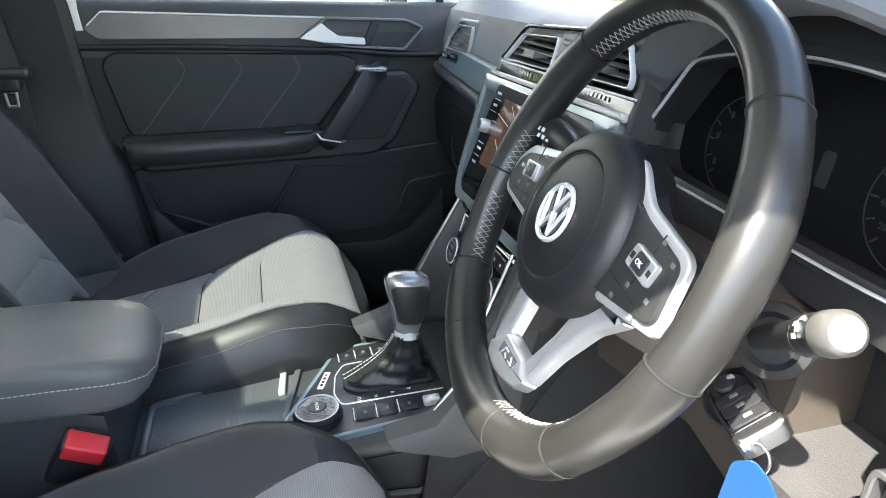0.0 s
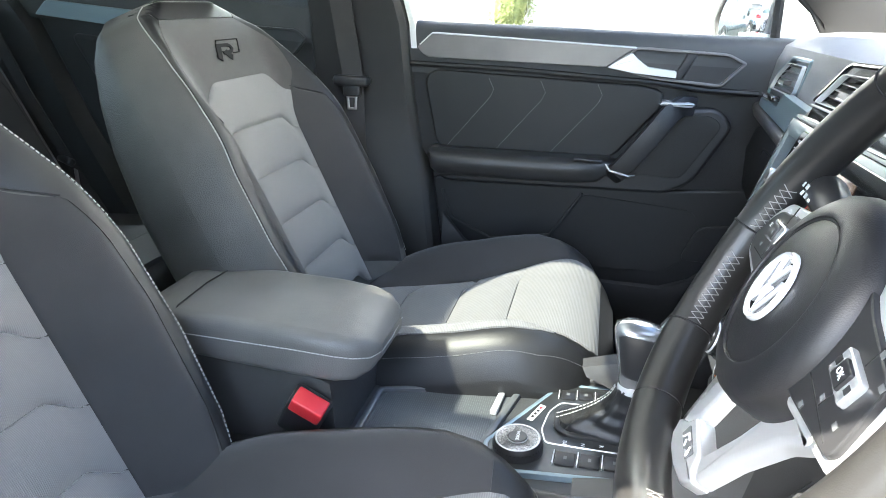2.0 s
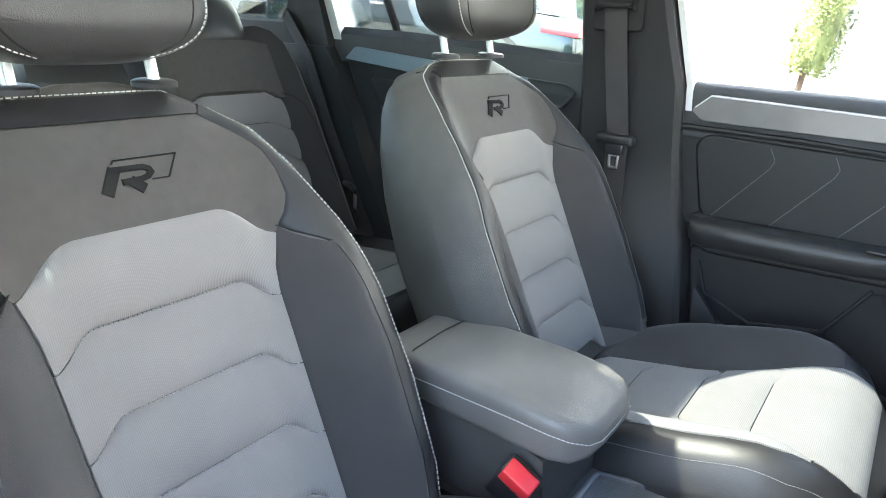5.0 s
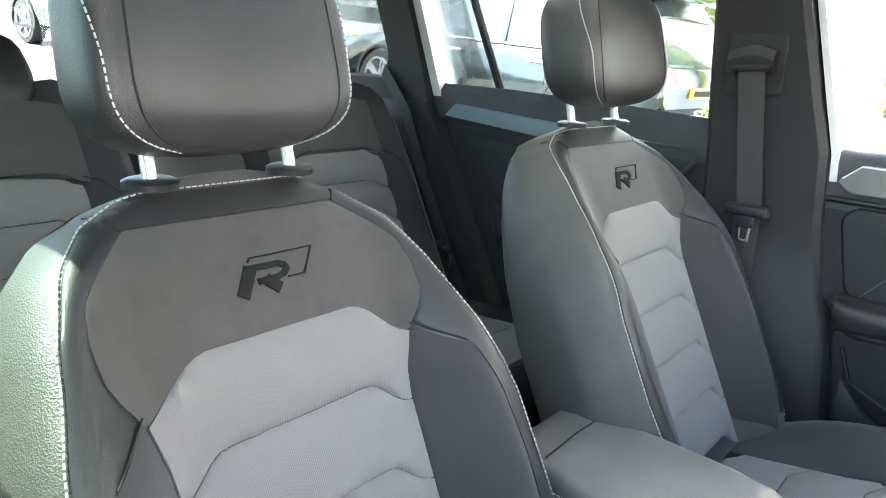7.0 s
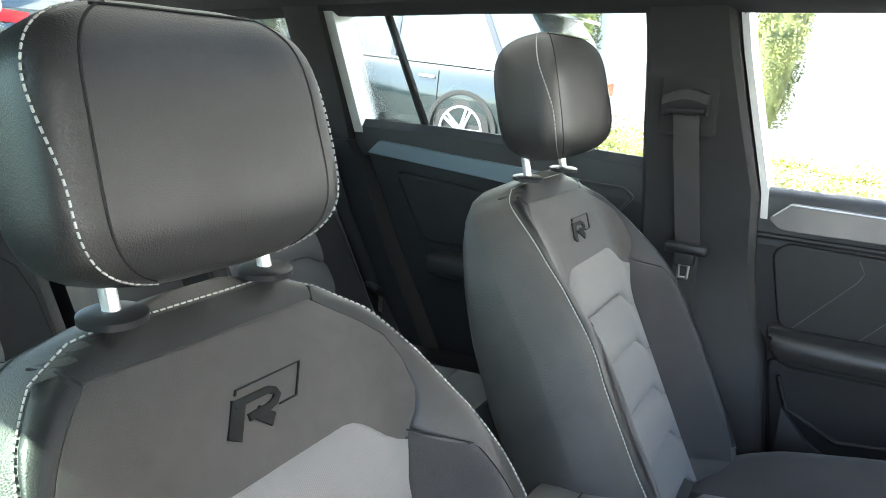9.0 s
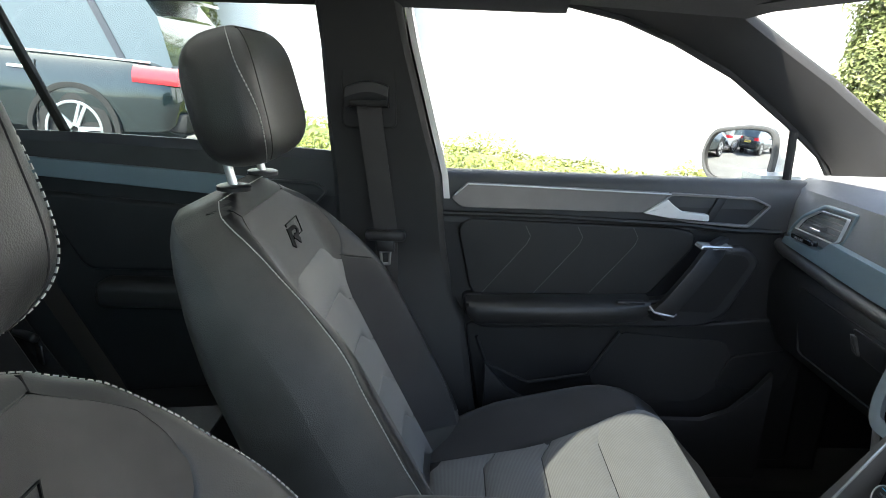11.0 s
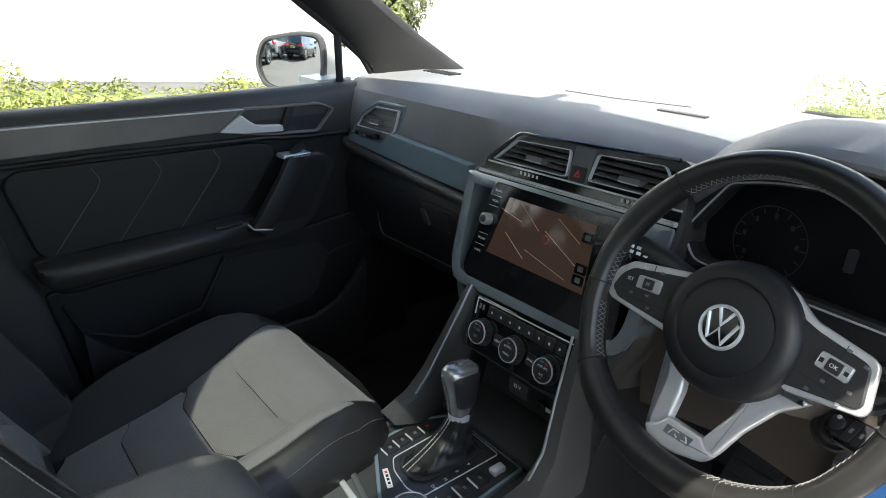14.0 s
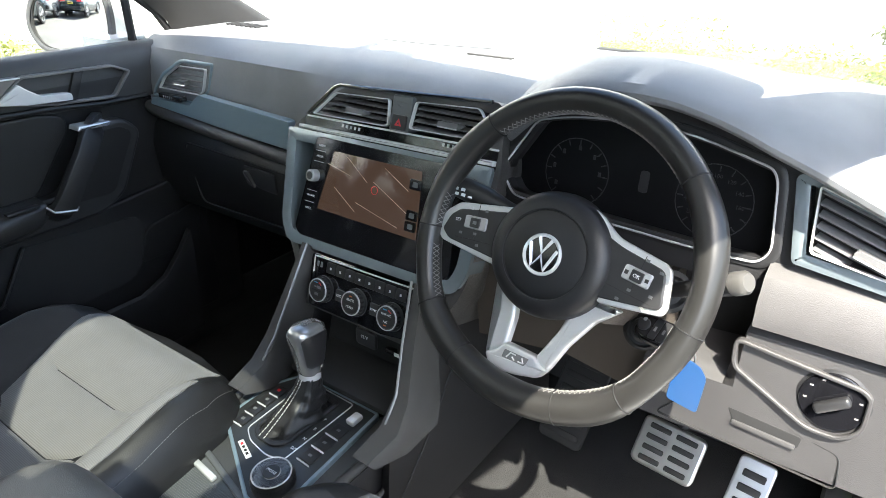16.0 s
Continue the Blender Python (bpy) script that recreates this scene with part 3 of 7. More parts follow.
for i, p in enumerate(hp):
    d = (Vector(hp[min(i + 1, 6)]) - Vector(hp[max(i - 1, 0)])).normalized()
    s1 = Vector((1, 0, 0)).cross(d).normalized()
    s2 = d.cross(s1)
    o = smooth_poly([(-0.020, -0.010), (0.020, -0.010), (0.020, 0.010), (-0.020, 0.010)], 0.004, 2)
    rr.append([Vector(p) + s1 * q.x + s2 * q.y for q in o])
part("pull_handle", loft(rr), BRACKET, door, "slanted black pull handle")
part("pull_cap", plate(smooth_poly([(0.008, 0.966), (0.012, 0.975), (0.076, 0.973), (0.072, 0.964)], 0.003), yz(-0.672), 0.036, 0.003), SILVER, door)
part("pull_ring", tube([(-0.645, -0.082, 0.836), (-0.634, -0.074, 0.826), (-0.632, -0.034, 0.818), (-0.65, -0.022, 0.816)], 0.0026), SILVER, door)
part("window_switch", box(-0.665, -0.648, -0.15, -0.09, 0.838, 0.844, 0.002), SATIN, door)
# lower door with pocket
part("lower_panel", plate(smooth_poly([(-0.475, 0.765), (-0.42, 0.43), (0.30, 0.43), (0.30, 0.80), (0.05, 0.775)], 0.02), yz(-0.725), 0.02, 0.006), SHADED_HARD, door)
rows = []
for y, zt in ((-0.43, 0.70), (-0.38, 0.64), (-0.32, 0.605), (-0.2, 0.58), (-0.05, 0.575), (0.06, 0.575), (0.12, 0.60), (0.17, 0.65), (0.20, 0.69)):
    rows.append([Vector((-0.71, y, 0.42)), Vector((-0.65, y, 0.42)), Vector((-0.632, y, zt - 0.03)), Vector((-0.636, y, zt - 0.004)), Vector((-0.645, y, zt)), Vector((-0.652, y, zt - 0.004)), Vector((-0.655, y, zt - 0.05)), Vector((-0.70, y, 0.45))])
part("pocket", loft(rows), SHADED_HARD, door, "moulded door pocket")
# flat black plate stands in for the shade inside the pocket
part("pocket_opening", plate(smooth_poly([(-0.190, 0.650), (-0.125, 0.752), (0.118, 0.735), (0.146, 0.66), (0.072, 0.585), (-0.10, 0.580), (-0.16, 0.60)], 0.02), yz(-0.704), 0.003, 0.001), RUBBER, door, "dark storage pocket opening")
part("pocket_lip", tube([(-0.697, -0.447, 0.736), (-0.696, -0.424, 0.67), (-0.695, -0.327, 0.626), (-0.695, -0.19, 0.650), (-0.695, -0.125, 0.755)], 0.004), SHADED_HARD, door)
part("speaker_grille", plate(smooth_poly([(0.10, 0.62), (0.26, 0.62), (0.28, 0.72), (0.13, 0.70)], 0.02), yz(-0.706), 0.008, 0.003), SHADED_HARD, door)
# glass and its post
q = part("pane", loft([[Vector((-0.762, -0.54, 1.09)), Vector((-0.758, -0.54, 1.09)), Vector((-0.690, -0.60, 1.46)), Vector((-0.694, -0.60, 1.46))], [Vector((-0.762, 0.36, 1.09)), Vector((-0.758, 0.36, 1.09)), Vector((-0.690, -0.20, 1.46)), Vector((-0.694, -0.20, 1.46))]]), GLASS, door)
q.visible_shadow = False
part("window_post", tube([(-0.752, 0.222, 1.09), (-0.742, 0.217, 1.15), (-0.734, 0.212, 1.205)], 0.009), RUBBER, door)
part("window_frame", tube([(-0.745, -0.54, 1.10), (-0.73, -0.562, 1.20), (-0.70, -0.60, 1.36), (-0.672, -0.605, 1.445), (-0.665, -0.5, 1.462), (-0.695, -0.3, 1.450), (-0.708, -0.177, 1.424), (-0.718, -0.064, 1.381), (-0.726, 0.065, 1.317), (-0.736, 0.20, 1.219), (-0.742, 0.28, 1.153), (-0.748, 0.316, 1.10)], 0.008), RUBBER, door, "black window seal")

# door mirror outside
PALE_PAINT = mat("grey_mirror_plastic", (0.07, 0.072, 0.075), 0.4)
dm = thing("door_mirror", "white car door mirror with glass facing back", "mirror")
HM = basis((-0.925, 0.185, 1.128), (0.93, 0.36, 0), (0, 0.05, 1))
mo = smooth_poly([(-0.110, -0.010), (-0.085, 0.050), (0.03, 0.068), (0.095, 0.064), (0.10, 0.0), (0.085, -0.068), (0.02, -0.070), (-0.085, -0.055)], 0.03, 5)
hs = [(p.x * 1.14, p.y * 1.17) for p in mo]
part("housing", loft([[HM @ Vector((p[0] * k, p[1] * k, z)) for p in hs] for k, z in ((0.30, -0.12), (0.65, -0.105), (0.88, -0.07), (0.98, -0.03), (1.0, -0.004))]), WHITE_PAINT, dm)
part("glass", loft([[HM @ Vector((p.x * k, p.y * k, 0.006 - (p.x ** 2 + p.y ** 2) * k * k / 1.9)) for p in mo] for k in (1.0, 0.85, 0.7, 0.55, 0.4, 0.25, 0.1, 0.01)], caps=False), MIRROR, dm, "convex mirror glass", angle=80)
part("rim", ringplate(hs, HM @ Matrix.Translation((0, 0, -0.006)), 0.010, 0.012), PALE_PAINT, dm)
part("seal", ringplate([(p[0] * 1.03, p[1] * 1.04) for p in mo], HM @ Matrix.Translation((0, 0, -0.003)), 0.004, 0.006), RUBBER, dm)
part("foot", loft([[Vector((x, y, z)) for y, z in ((0.17, 1.07), (0.26, 1.07), (0.26, 1.105), (0.17, 1.105))] for x in (-0.86, -0.80, -0.762)]), WHITE_PAINT, dm)

# rear passenger door
rdoor = thing("door_2", "black rear car door card with slate trim strip", "car door")
part("shell", plate([(-1.55, 1.16), (-0.76, 1.125), (-0.74, 0.4), (-1.20, 0.40), (-1.28, 0.60), (-1.40, 0.83), (-1.50, 1.05)], yz(-0.80), 0.09, 0.01), BRACKET, rdoor)
part("sill", loft([[Vector((-0.765, y, z)), Vector((-0.72, y, z + 0.004)), Vector((-0.70, y, z - 0.015)), Vector((-0.70, y, z - 0.09)), Vector((-0.75, y, z - 0.09))] for y, z in ((-1.55, 1.172), (-1.3, 1.168), (-1.0, 1.155), (-0.74, 1.138))]), DOORTOP, rdoor)
part("trim_strip", plate(smooth_poly([(-1.50, 1.09), (-1.46, 1.125), (-0.90, 1.085), (-0.90, 1.04)], 0.008), yz(-0.704), 0.016, 0.002, 2), BLUE_TRIM, rdoor)
bez2 = smooth_poly([(-0.97, 1.045), (-0.93, 1.085), (-0.80, 1.08), (-0.775, 1.06), (-0.81, 1.02)], 0.01)
part("handle_bezel", ringplate(bez2, yz(-0.70), 0.006, 0.01), SATIN, rdoor)
part("handle", plate(smooth_poly([(-0.955, 1.045), (-0.92, 1.07), (-0.86, 1.05), (-0.86, 1.035)], 0.004), yz(-0.70), 0.016, 0.0015), CHROME, rdoor)
part("arm_rest", box(-0.715, -0.64, -1.28, -0.86, 0.80, 0.86, 0.02, 4), LEATHER, rdoor)
part("middle_panel", plate(smooth_poly([(-1.42, 1.05), (-0.82, 1.0), (-0.80, 0.87), (-1.32, 0.87)], 0.03), yz(-0.718), 0.02, 0.01, 3), BRACKET, rdoor)
q = part("pane", loft([[Vector((-0.762, -1.56, 1.15)), Vector((-0.758, -1.56, 1.15)), Vector((-0.675, -1.58, 1.46)), Vector((-0.679, -1.58, 1.46))], [Vector((-0.762, -0.74, 1.10)), Vector((-0.758, -0.74, 1.10)), Vector((-0.690, -0.76, 1.46)), Vector((-0.694, -0.76, 1.46))]]), TINT, rdoor)
q.visible_shadow = False
part("window_post", tube([(-0.752, -1.355, 1.165), (-0.70, -1.45, 1.45)], 0.011), RUBBER, rdoor)


back_door = thing("door_3", "closed rear car door with privacy glass", "car door")
part("shell", plate([(-1.56, 1.16), (-0.76, 1.10), (-0.74, 0.4), (-1.56, 0.40)], yz(0.71), 0.09, 0.01), SHADED_HARD, back_door)
priv = bmesh.new()
priv.faces.new([priv.verts.new(p) for p in ((0.760, -1.56, 1.15), (0.760, -0.74, 1.10), (0.692, -0.76, 1.46), (0.677, -1.58, 1.46))])
part("pane", priv, PRIVACY, back_door, "tinted rear door glass")
# unseen bar added to keep the sun off the driver seat's suede panel
part("window_frame", box(0.672, 0.715, -1.58, -0.765, 1.424, 1.465, 0.006), PILLAR, back_door)
for sd in (-1, 1):
    kick = part("kick_panel", box(sd * 0.775 - 0.03, sd * 0.775 + 0.03, 0.36, 0.80, 0.33, 1.05, 0.01), SHADED_HARD, car_floor)


open_door = thing("door_4", "open front car door, black inside and white outside", "car door", at=(0.78, 0.46, 0))
SW = Matrix.Rotation(radians(68), 4, "Z")
SD = SW @ basis((0, 0, 0), (0, -1, 0), (0, 0, 1))
od = smooth_poly([(0.0, 0.42), (0.85, 0.40), (0.95, 0.62), (1.0, 1.09), (0.06, 1.10)], 0.03)
part("outer_skin", plate(od, SD @ Matrix.Translation((0, 0, -0.09)), 0.03, 0.01), WHITE_PAINT, open_door)
part("door_card", plate([(p.x * 0.97 + 0.015, 0.76 + (p.y - 0.76) * 0.96) for p in od], SD @ Matrix.Translation((0, 0, -0.06)), 0.05, 0.015), SHADED_HARD, open_door)
part("window_frame", tube([SD @ Vector(p) for p in ((1.0, 1.09, -0.06), (1.03, 1.30, -0.04), (1.02, 1.44, -0.02), (0.75, 1.44, -0.02), (0.42, 1.33, -0.03), (0.08, 1.10, -0.06))], 0.016), RUBBER, open_door)
q = part("pane", plate([(0.08, 1.10), (1.0, 1.09), (1.02, 1.43), (0.75, 1.43), (0.42, 1.32)], SD @ Matrix.Translation((0, 0, -0.062)), 0.004, 0.001), GLASS, open_door)
q.visible_shadow = False


# ---- seats ----
def seat_panel(name, surf, ulo, uhi, v0, v1, lift, pillow, material, parent, label="", nu=10, nv=10, base=-0.012, chev=None, chev_top=None):
    """A padded panel lying on surf(u, v), bounded by ulo(v), uhi(v); chev(u) bends its lower end, chev_top its upper."""
    grid = []
    for i in range(nv + 1):
        row = []
        for j in range(nu + 1):
            a, b = i / nv, j / nu
            v = v0 + (v1 - v0) * a
            if chev:
                c0, c1 = chev(2 * b - 1), (chev_top or chev)(2 * b - 1)
                v += c0 + (c1 - c0) * a
            lo, hi = ulo(v), uhi(v)
            u = lo + (hi - lo) * b
            ea = min(a, 1 - a) * (v1 - v0)
            eb = min(b, 1 - b) * (hi - lo)
            h = lift + pillow * (1 - math.exp(-ea / 0.012)) * (1 - math.exp(-eb / 0.012)) - 0.5 * pillow
            row.append((u, v, h))
        grid.append(row)
    top = [[surf(u, v, h) for u, v, h in row] for row in grid]
    bm = bmesh.new()
    tv = [[bm.verts.new(p) for p in row] for row in top]
    for i in range(nv):
        for j in range(nu):
            bm.faces.new((tv[i][j], tv[i][j + 1], tv[i + 1][j + 1], tv[i + 1][j]))
    loop = [(0, j) for j in range(nu + 1)] + [(i, nu) for i in range(1, nv + 1)] + [(nv, j) for j in range(nu - 1, -1, -1)] + [(i, 0) for i in range(nv - 1, 0, -1)]
    low = [bm.verts.new(surf(grid[i][j][0], grid[i][j][1], base)) for i, j in loop]
    for k in range(len(loop)):
        k2 = (k + 1) % len(loop)
        a, b = loop[k], loop[k2]
        bm.faces.new((tv[a[0]][a[1]], low[k], low[k2], tv[b[0]][b[1]]))
    return part(name, bm, material, parent, label, angle=60)


BACK_W = [(0.0, 0.235), (0.08, 0.262), (0.2, 0.275), (0.32, 0.272), (0.42, 0.252), (0.50, 0.228), (0.56, 0.200), (0.60, 0.165), (0.625, 0.12), (0.635, 0.07)]
CUSH_W = [(0.0, 0.24), (0.1, 0.262), (0.3, 0.268), (0.42, 0.255), (0.48, 0.225), (0.51, 0.17), (0.522, 0.10)]


def back_height(u, v, w):
    a = abs(u)
    bol = 0.060 * ease((a - 0.122) / 0.085) * (0.35 + 0.65 * ease((0.55 - v) / 0.2))
    bol -= 0.012 * ease((0.47 - v) / 0.12) * (1 - ease((a - 0.11) / 0.05))
    edge = 0.075 * max(0.0, (a - (w - 0.05)) / 0.05) ** 2.2
    return bol - edge - 0.02 * ease((v - 0.50) / 0.13) ** 1.5 * 1.2


def cush_height(u, v, w):
    a = abs(u)
    bol = 0.056 * ease((a - 0.12) / 0.09) * ease((v + 0.06) / 0.27) * (0.5 + 0.5 * ease((0.49 - v) / 0.13))
    edge = 0.07 * max(0.0, (a - (w - 0.05)) / 0.05) ** 2.2
    return bol - edge - 0.05 * ease((v - 0.42) / 0.11) ** 1.6 + 0.012 * ease((v - 0.2) / 0.2)


def build_seat(cx, logo=(0, -0.775, 1.05), recline=27.0, label="", head_z=0.0, head_w=1.0, head_dx=0.0, cush_y=-0.565):
    seat = thing("front_seat", label, "seat", group="front seats", at=(cx, -0.4, 0.33))
    inv = Matrix.Translation((-cx, 0.4, -0.33))
    r = radians(recline)
    ev, en = Vector((0, -math.sin(r), math.cos(r))), Vector((0, math.cos(r), math.sin(r)))
    base = Vector((0, logo[1], logo[2])) - ev * 0.52 - en * 0.005

    def back(u, v, h=0.0):
        w = lerp(BACK_W, v)
        return inv @ (Vector((cx, 0, 0)) + base + Vector((u, 0, 0)) + ev * v + en * (back_height(u, v, w) + h))

    # shell: front skin follows the body shape, the back is flat and rounded
    rings = []
    for v in [0.012 * k for k in range(50)] + [0.596, 0.604, 0.611, 0.618, 0.624, 0.629, 0.633, 0.635]:
        w = lerp(BACK_W, v)
        front = [back(w * math.sin(math.pi / 2 * (-1 + k / 30)), v, -0.0012) for k in range(61)]
        thick = 0.085 - 0.03 * ease((v - 0.4) / 0.24)
        rear = []
        for k in range(1, 32):
            a = math.pi * k / 32
            u = w * math.cos(a)
            rear.append(inv @ (Vector((cx, 0, 0)) + base + Vector((u * 1.0, 0, 0)) + ev * v + en * (-0.075 * 1.0 - thick * math.sin(a) ** 0.6)))
        rings.append(front + rear)
    shell = part("backrest", loft(rings), FLANK_LEATHER, seat, "grained black vinyl backrest shell", angle=60)
    pw = lambda v: lerp([(0.0, 0.122), (0.2, 0.127), (0.357, 0.131), (0.387, 0.134), (0.431, 0.146), (0.47, 0.150)], v)
    # light ribbed centre in quilted bands
    chev = lambda b: -0.030 * ease((abs(b) - 0.62) / 0.38)
    chev_high = lambda b: -0.046 * ease((abs(b) - 0.50) / 0.55) ** 1.2
    cuts = [0.035, 0.12, 0.207, 0.295, 0.383, 0.470]
    for a, b in zip(cuts, cuts[1:]):
        seat_panel("quilt_band", back, lambda v: -pw(v), pw, a + 0.0008, b - 0.0008, 0.0085, 0.0085, FABRIC, shell, nu=30, nv=10, chev=chev, chev_top=chev_high if b > 0.45 else None)
    for c in cuts[1:-1]:
        ln = [back(pw(c) * (-0.97 + 1.94 * k / 40), c + chev(-0.97 + 1.94 * k / 40), 0.0042) for k in range(41)]
        part("quilt_stitching", stitch_row(ln, 0.0036, 0.0014, 0.0006), STITCH, shell)
    # suede shoulder panel, with the emblem
    sw = lambda v: lerp([(0.40, 0.142), (0.431, 0.1475), (0.445, 0.1590), (0.465, 0.169), (0.50, 0.171), (0.53, 0.164), (0.555, 0.145), (0.578, 0.122), (0.587, 0.112)], v)
    seat_panel("shoulder_panel", back, lambda v: -sw(v), sw, 0.427, 0.587, 0.0022, 0.0020, SUEDE, shell, "grey suede panel", nu=16, nv=16)
    # dark side bolsters
    for s in (-1, 1):
        BOL = (lambda b: -0.022 * (1 + b)) if s > 0 else (lambda b: -0.022 * (1 - b))
        lo = lambda v: pw(v) + 0.001
        hi = lambda v: lerp([(0.0, 0.180), (0.1, 0.205), (0.25, 0.215), (0.33, 0.208), (0.40, 0.190), (0.45, 0.180)], v)
        if s > 0:
            seat_panel("side_bolster", back, lo, hi, 0.05, 0.435, 0.0022, 0.0036, DARK_CLOTH, shell, nu=14, nv=24, chev=BOL)
        else:
            seat_panel("side_bolster", back, lambda v: -hi(v), lambda v: -lo(v), 0.05, 0.435, 0.0022, 0.0036, DARK_CLOTH, shell, nu=14, nv=24, chev=BOL)
        sm = [back(s * (0.147 + 0.046 * k / 14), 0.4335 - 0.042 * k / 14, 0.0022) for k in range(14)]
        part("bolster_seam", tube(sm, 0.0009, 6), SEAM, shell)
        part("shoulder_seam", tube([back(s * a, v, 0.0006) for a, v in ((0.114, 0.588), (0.121, 0.600), (0.127, 0.612))], 0.0012, 6), SEAM, shell)
    # pale stitch line round the outer edge
    ed = []
    for k in range(60):
        v = 0.02 + 0.60 * k / 59
        w = lerp(BACK_W, v)
        ed.append((w - 0.036 + 0.010 * ease((v - 0.45) / 0.15), v))
    for s in (-1, 1):
        inner = lambda v: lerp([(0.02, 0.190), (0.1, 0.206), (0.25, 0.216), (0.33, 0.209), (0.391, 0.193), (0.431, 0.1485), (0.445, 0.1600), (0.465, 0.170), (0.50, 0.172), (0.53, 0.165), (0.555, 0.146), (0.578, 0.123), (0.588, 0.113), (0.60, 0.120)], v)
        outer = lambda v: lerp(BACK_W, v) - 0.039 + 0.010 * ease((v - 0.45) / 0.15)
        if s > 0:
            seat_panel("edge_strip", back, inner, outer, 0.03, 0.60, 0.0012, 0.0008, EDGE_LEATHER, shell, "smooth black leather edge strip", nu=8, nv=48)
        else:
            seat_panel("edge_strip", back, lambda v: -outer(v), lambda v: -inner(v), 0.03, 0.60, 0.0012, 0.0008, EDGE_LEATHER, shell, "smooth black leather edge strip", nu=8, nv=48)
    seat_panel("edge_strip", back, lambda v: -0.114 - 0.4 * (v - 0.589), lambda v: 0.114 + 0.4 * (v - 0.589), 0.589, 0.619, 0.0014, 0.0008, EDGE_LEATHER, shell, "smooth black leather edge strip", nu=16, nv=4)
    line = [back(-u, v, 0.0012) for u, v in ed] + [back(0.10 * (-1 + k / 6), 0.622, 0.0012) for k in range(1, 12)] + [back(u, v, 0.0012) for u, v in reversed(ed)]
    part("stitching", stitch_row(line, 0.0042, 0.0022, 0.0009), THREAD, shell, "pale contrast stitching")
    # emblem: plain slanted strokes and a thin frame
    def stroke(pts, w, closed=False):
        """One flat raised stroke with mitred corners."""
        pts = [Vector(p) for p in pts]
        rings = []
        for k, p in enumerate(pts):
            d0 = (p - pts[k - 1]).normalized() if k else (pts[1] - p).normalized()
            d1 = (pts[k + 1] - p).normalized() if k < len(pts) - 1 else d0
            d = (d0 + d1).normalized()
            nn = Vector((-d.y, d.x)) * (w / 2 / max(0.5, d.dot(d0)))
            a, b = p + nn, p - nn
            rings.append([back(a.x, a.y, 0.0054), back(b.x, b.y, 0.0054), back(b.x, b.y, 0.001), back(a.x, a.y, 0.001)])
        part("emblem_stroke", loft(rings), PRINT_DARK, shell, "dark embossed emblem", angle=20)
    stroke([(0.0315, 0.5055), (0.0155, 0.5315)], 0.0125)
    stroke([(0.020, 0.5305), (-0.015, 0.5300), (-0.021, 0.5270), (-0.022, 0.5235), (-0.017, 0.5190), (-0.009, 0.5170), (0.012, 0.5165)], 0.0062)
    stroke([(0.003, 0.5175), (-0.0095, 0.5060)], 0.0115)
    stroke([(0.016, 0.5370), (0.0135, 0.5405), (-0.058, 0.5405), (-0.040, 0.5150), (-0.021, 0.5150)], 0.0013)

    # cushion
    cb = Vector((0, cush_y, 0.576))
    ct = radians(9.0)
    fv, fn = Vector((0, math.cos(ct), math.sin(ct))), Vector((0, -math.sin(ct), math.cos(ct)))

    def cush(u, v, h=0.0):
        w = lerp(CUSH_W, v)
        return inv @ (Vector((cx, 0, 0)) + cb + Vector((u, 0, 0)) + fv * v + fn * (cush_height(u, v, w) + h))
    rings = []
    for v in [-0.02, 0.0, 0.05, 0.1, 0.16, 0.22, 0.28, 0.34, 0.38, 0.42, 0.45, 0.475, 0.495, 0.51, 0.518, 0.522]:
        w = lerp(CUSH_W, v)
        front = [cush(w * math.sin(math.pi / 2 * (-1 + k / 12)), v) for k in range(25)]
        rear = []
        for k in range(1, 12):
            a = math.pi * k / 12
            rear.append(inv @ (Vector((cx, 0, 0)) + cb + Vector((w * math.cos(a) * 0.99, 0, 0)) + fv * (v - 0.0) + fn * (-0.075 - 0.055 * math.sin(a) ** 0.5)))
        rings.append(front + rear)
    # the darker leather puts the shade on the cushion's side into the colour
    seat_c = part("cushion", loft(rings), EDGE_LEATHER, seat, "black leather seat cushion", angle=60)
    qw = lambda v: lerp([(0.0, 0.10), (0.2, 0.115), (0.34, 0.14), (0.45, 0.165), (0.50, 0.165)], v)
    for a, b in ((0.02, 0.125), (0.127, 0.235), (0.237, 0.345), (0.347, 0.50)):
        seat_panel("quilt_band", cush, lambda v: -qw(v), qw, a, b, 0.006, 0.009, RIBBED, seat_c, nu=16, nv=10, chev=(lambda e: 0.025 * ease((abs(e) - 0.6) / 0.4)) if b < 0.5 else (lambda e: 0.0))
    for s in (-1, 1):
        f1 = lambda v: qw(v) + 0.002
        f2 = lambda v: lerp([(0.0, 0.19), (0.1, 0.212), (0.3, 0.22), (0.40, 0.21), (0.45, 0.19)], v)
        if s > 0:
            seat_panel("side_bolster", cush, f1, f2, 0.02, 0.44, 0.005, 0.008, RIBBED, seat_c, nu=8, nv=14)
        else:
            seat_panel("side_bolster", cush, lambda v: -f2(v), lambda v: -f1(v), 0.02, 0.44, 0.005, 0.008, DARK_CLOTH, seat_c, nu=8, nv=14)
    ed = [(lerp(CUSH_W, 0.02 + 0.49 * k / 49) - 0.018, 0.02 + 0.49 * k / 49) for k in range(50)]
    part("stitching", stitch_row([cush(-u, v, 0.001) for u, v in ed] + [cush(u, v, 0.001) for u, v in reversed(ed)], 0.0036, 0.0016, 0.00045), STITCH, seat_c)
    part("seat_base", box(-0.22, 0.22, -0.13, 0.28, 0.03, 0.22, 0.02), HARD, seat)
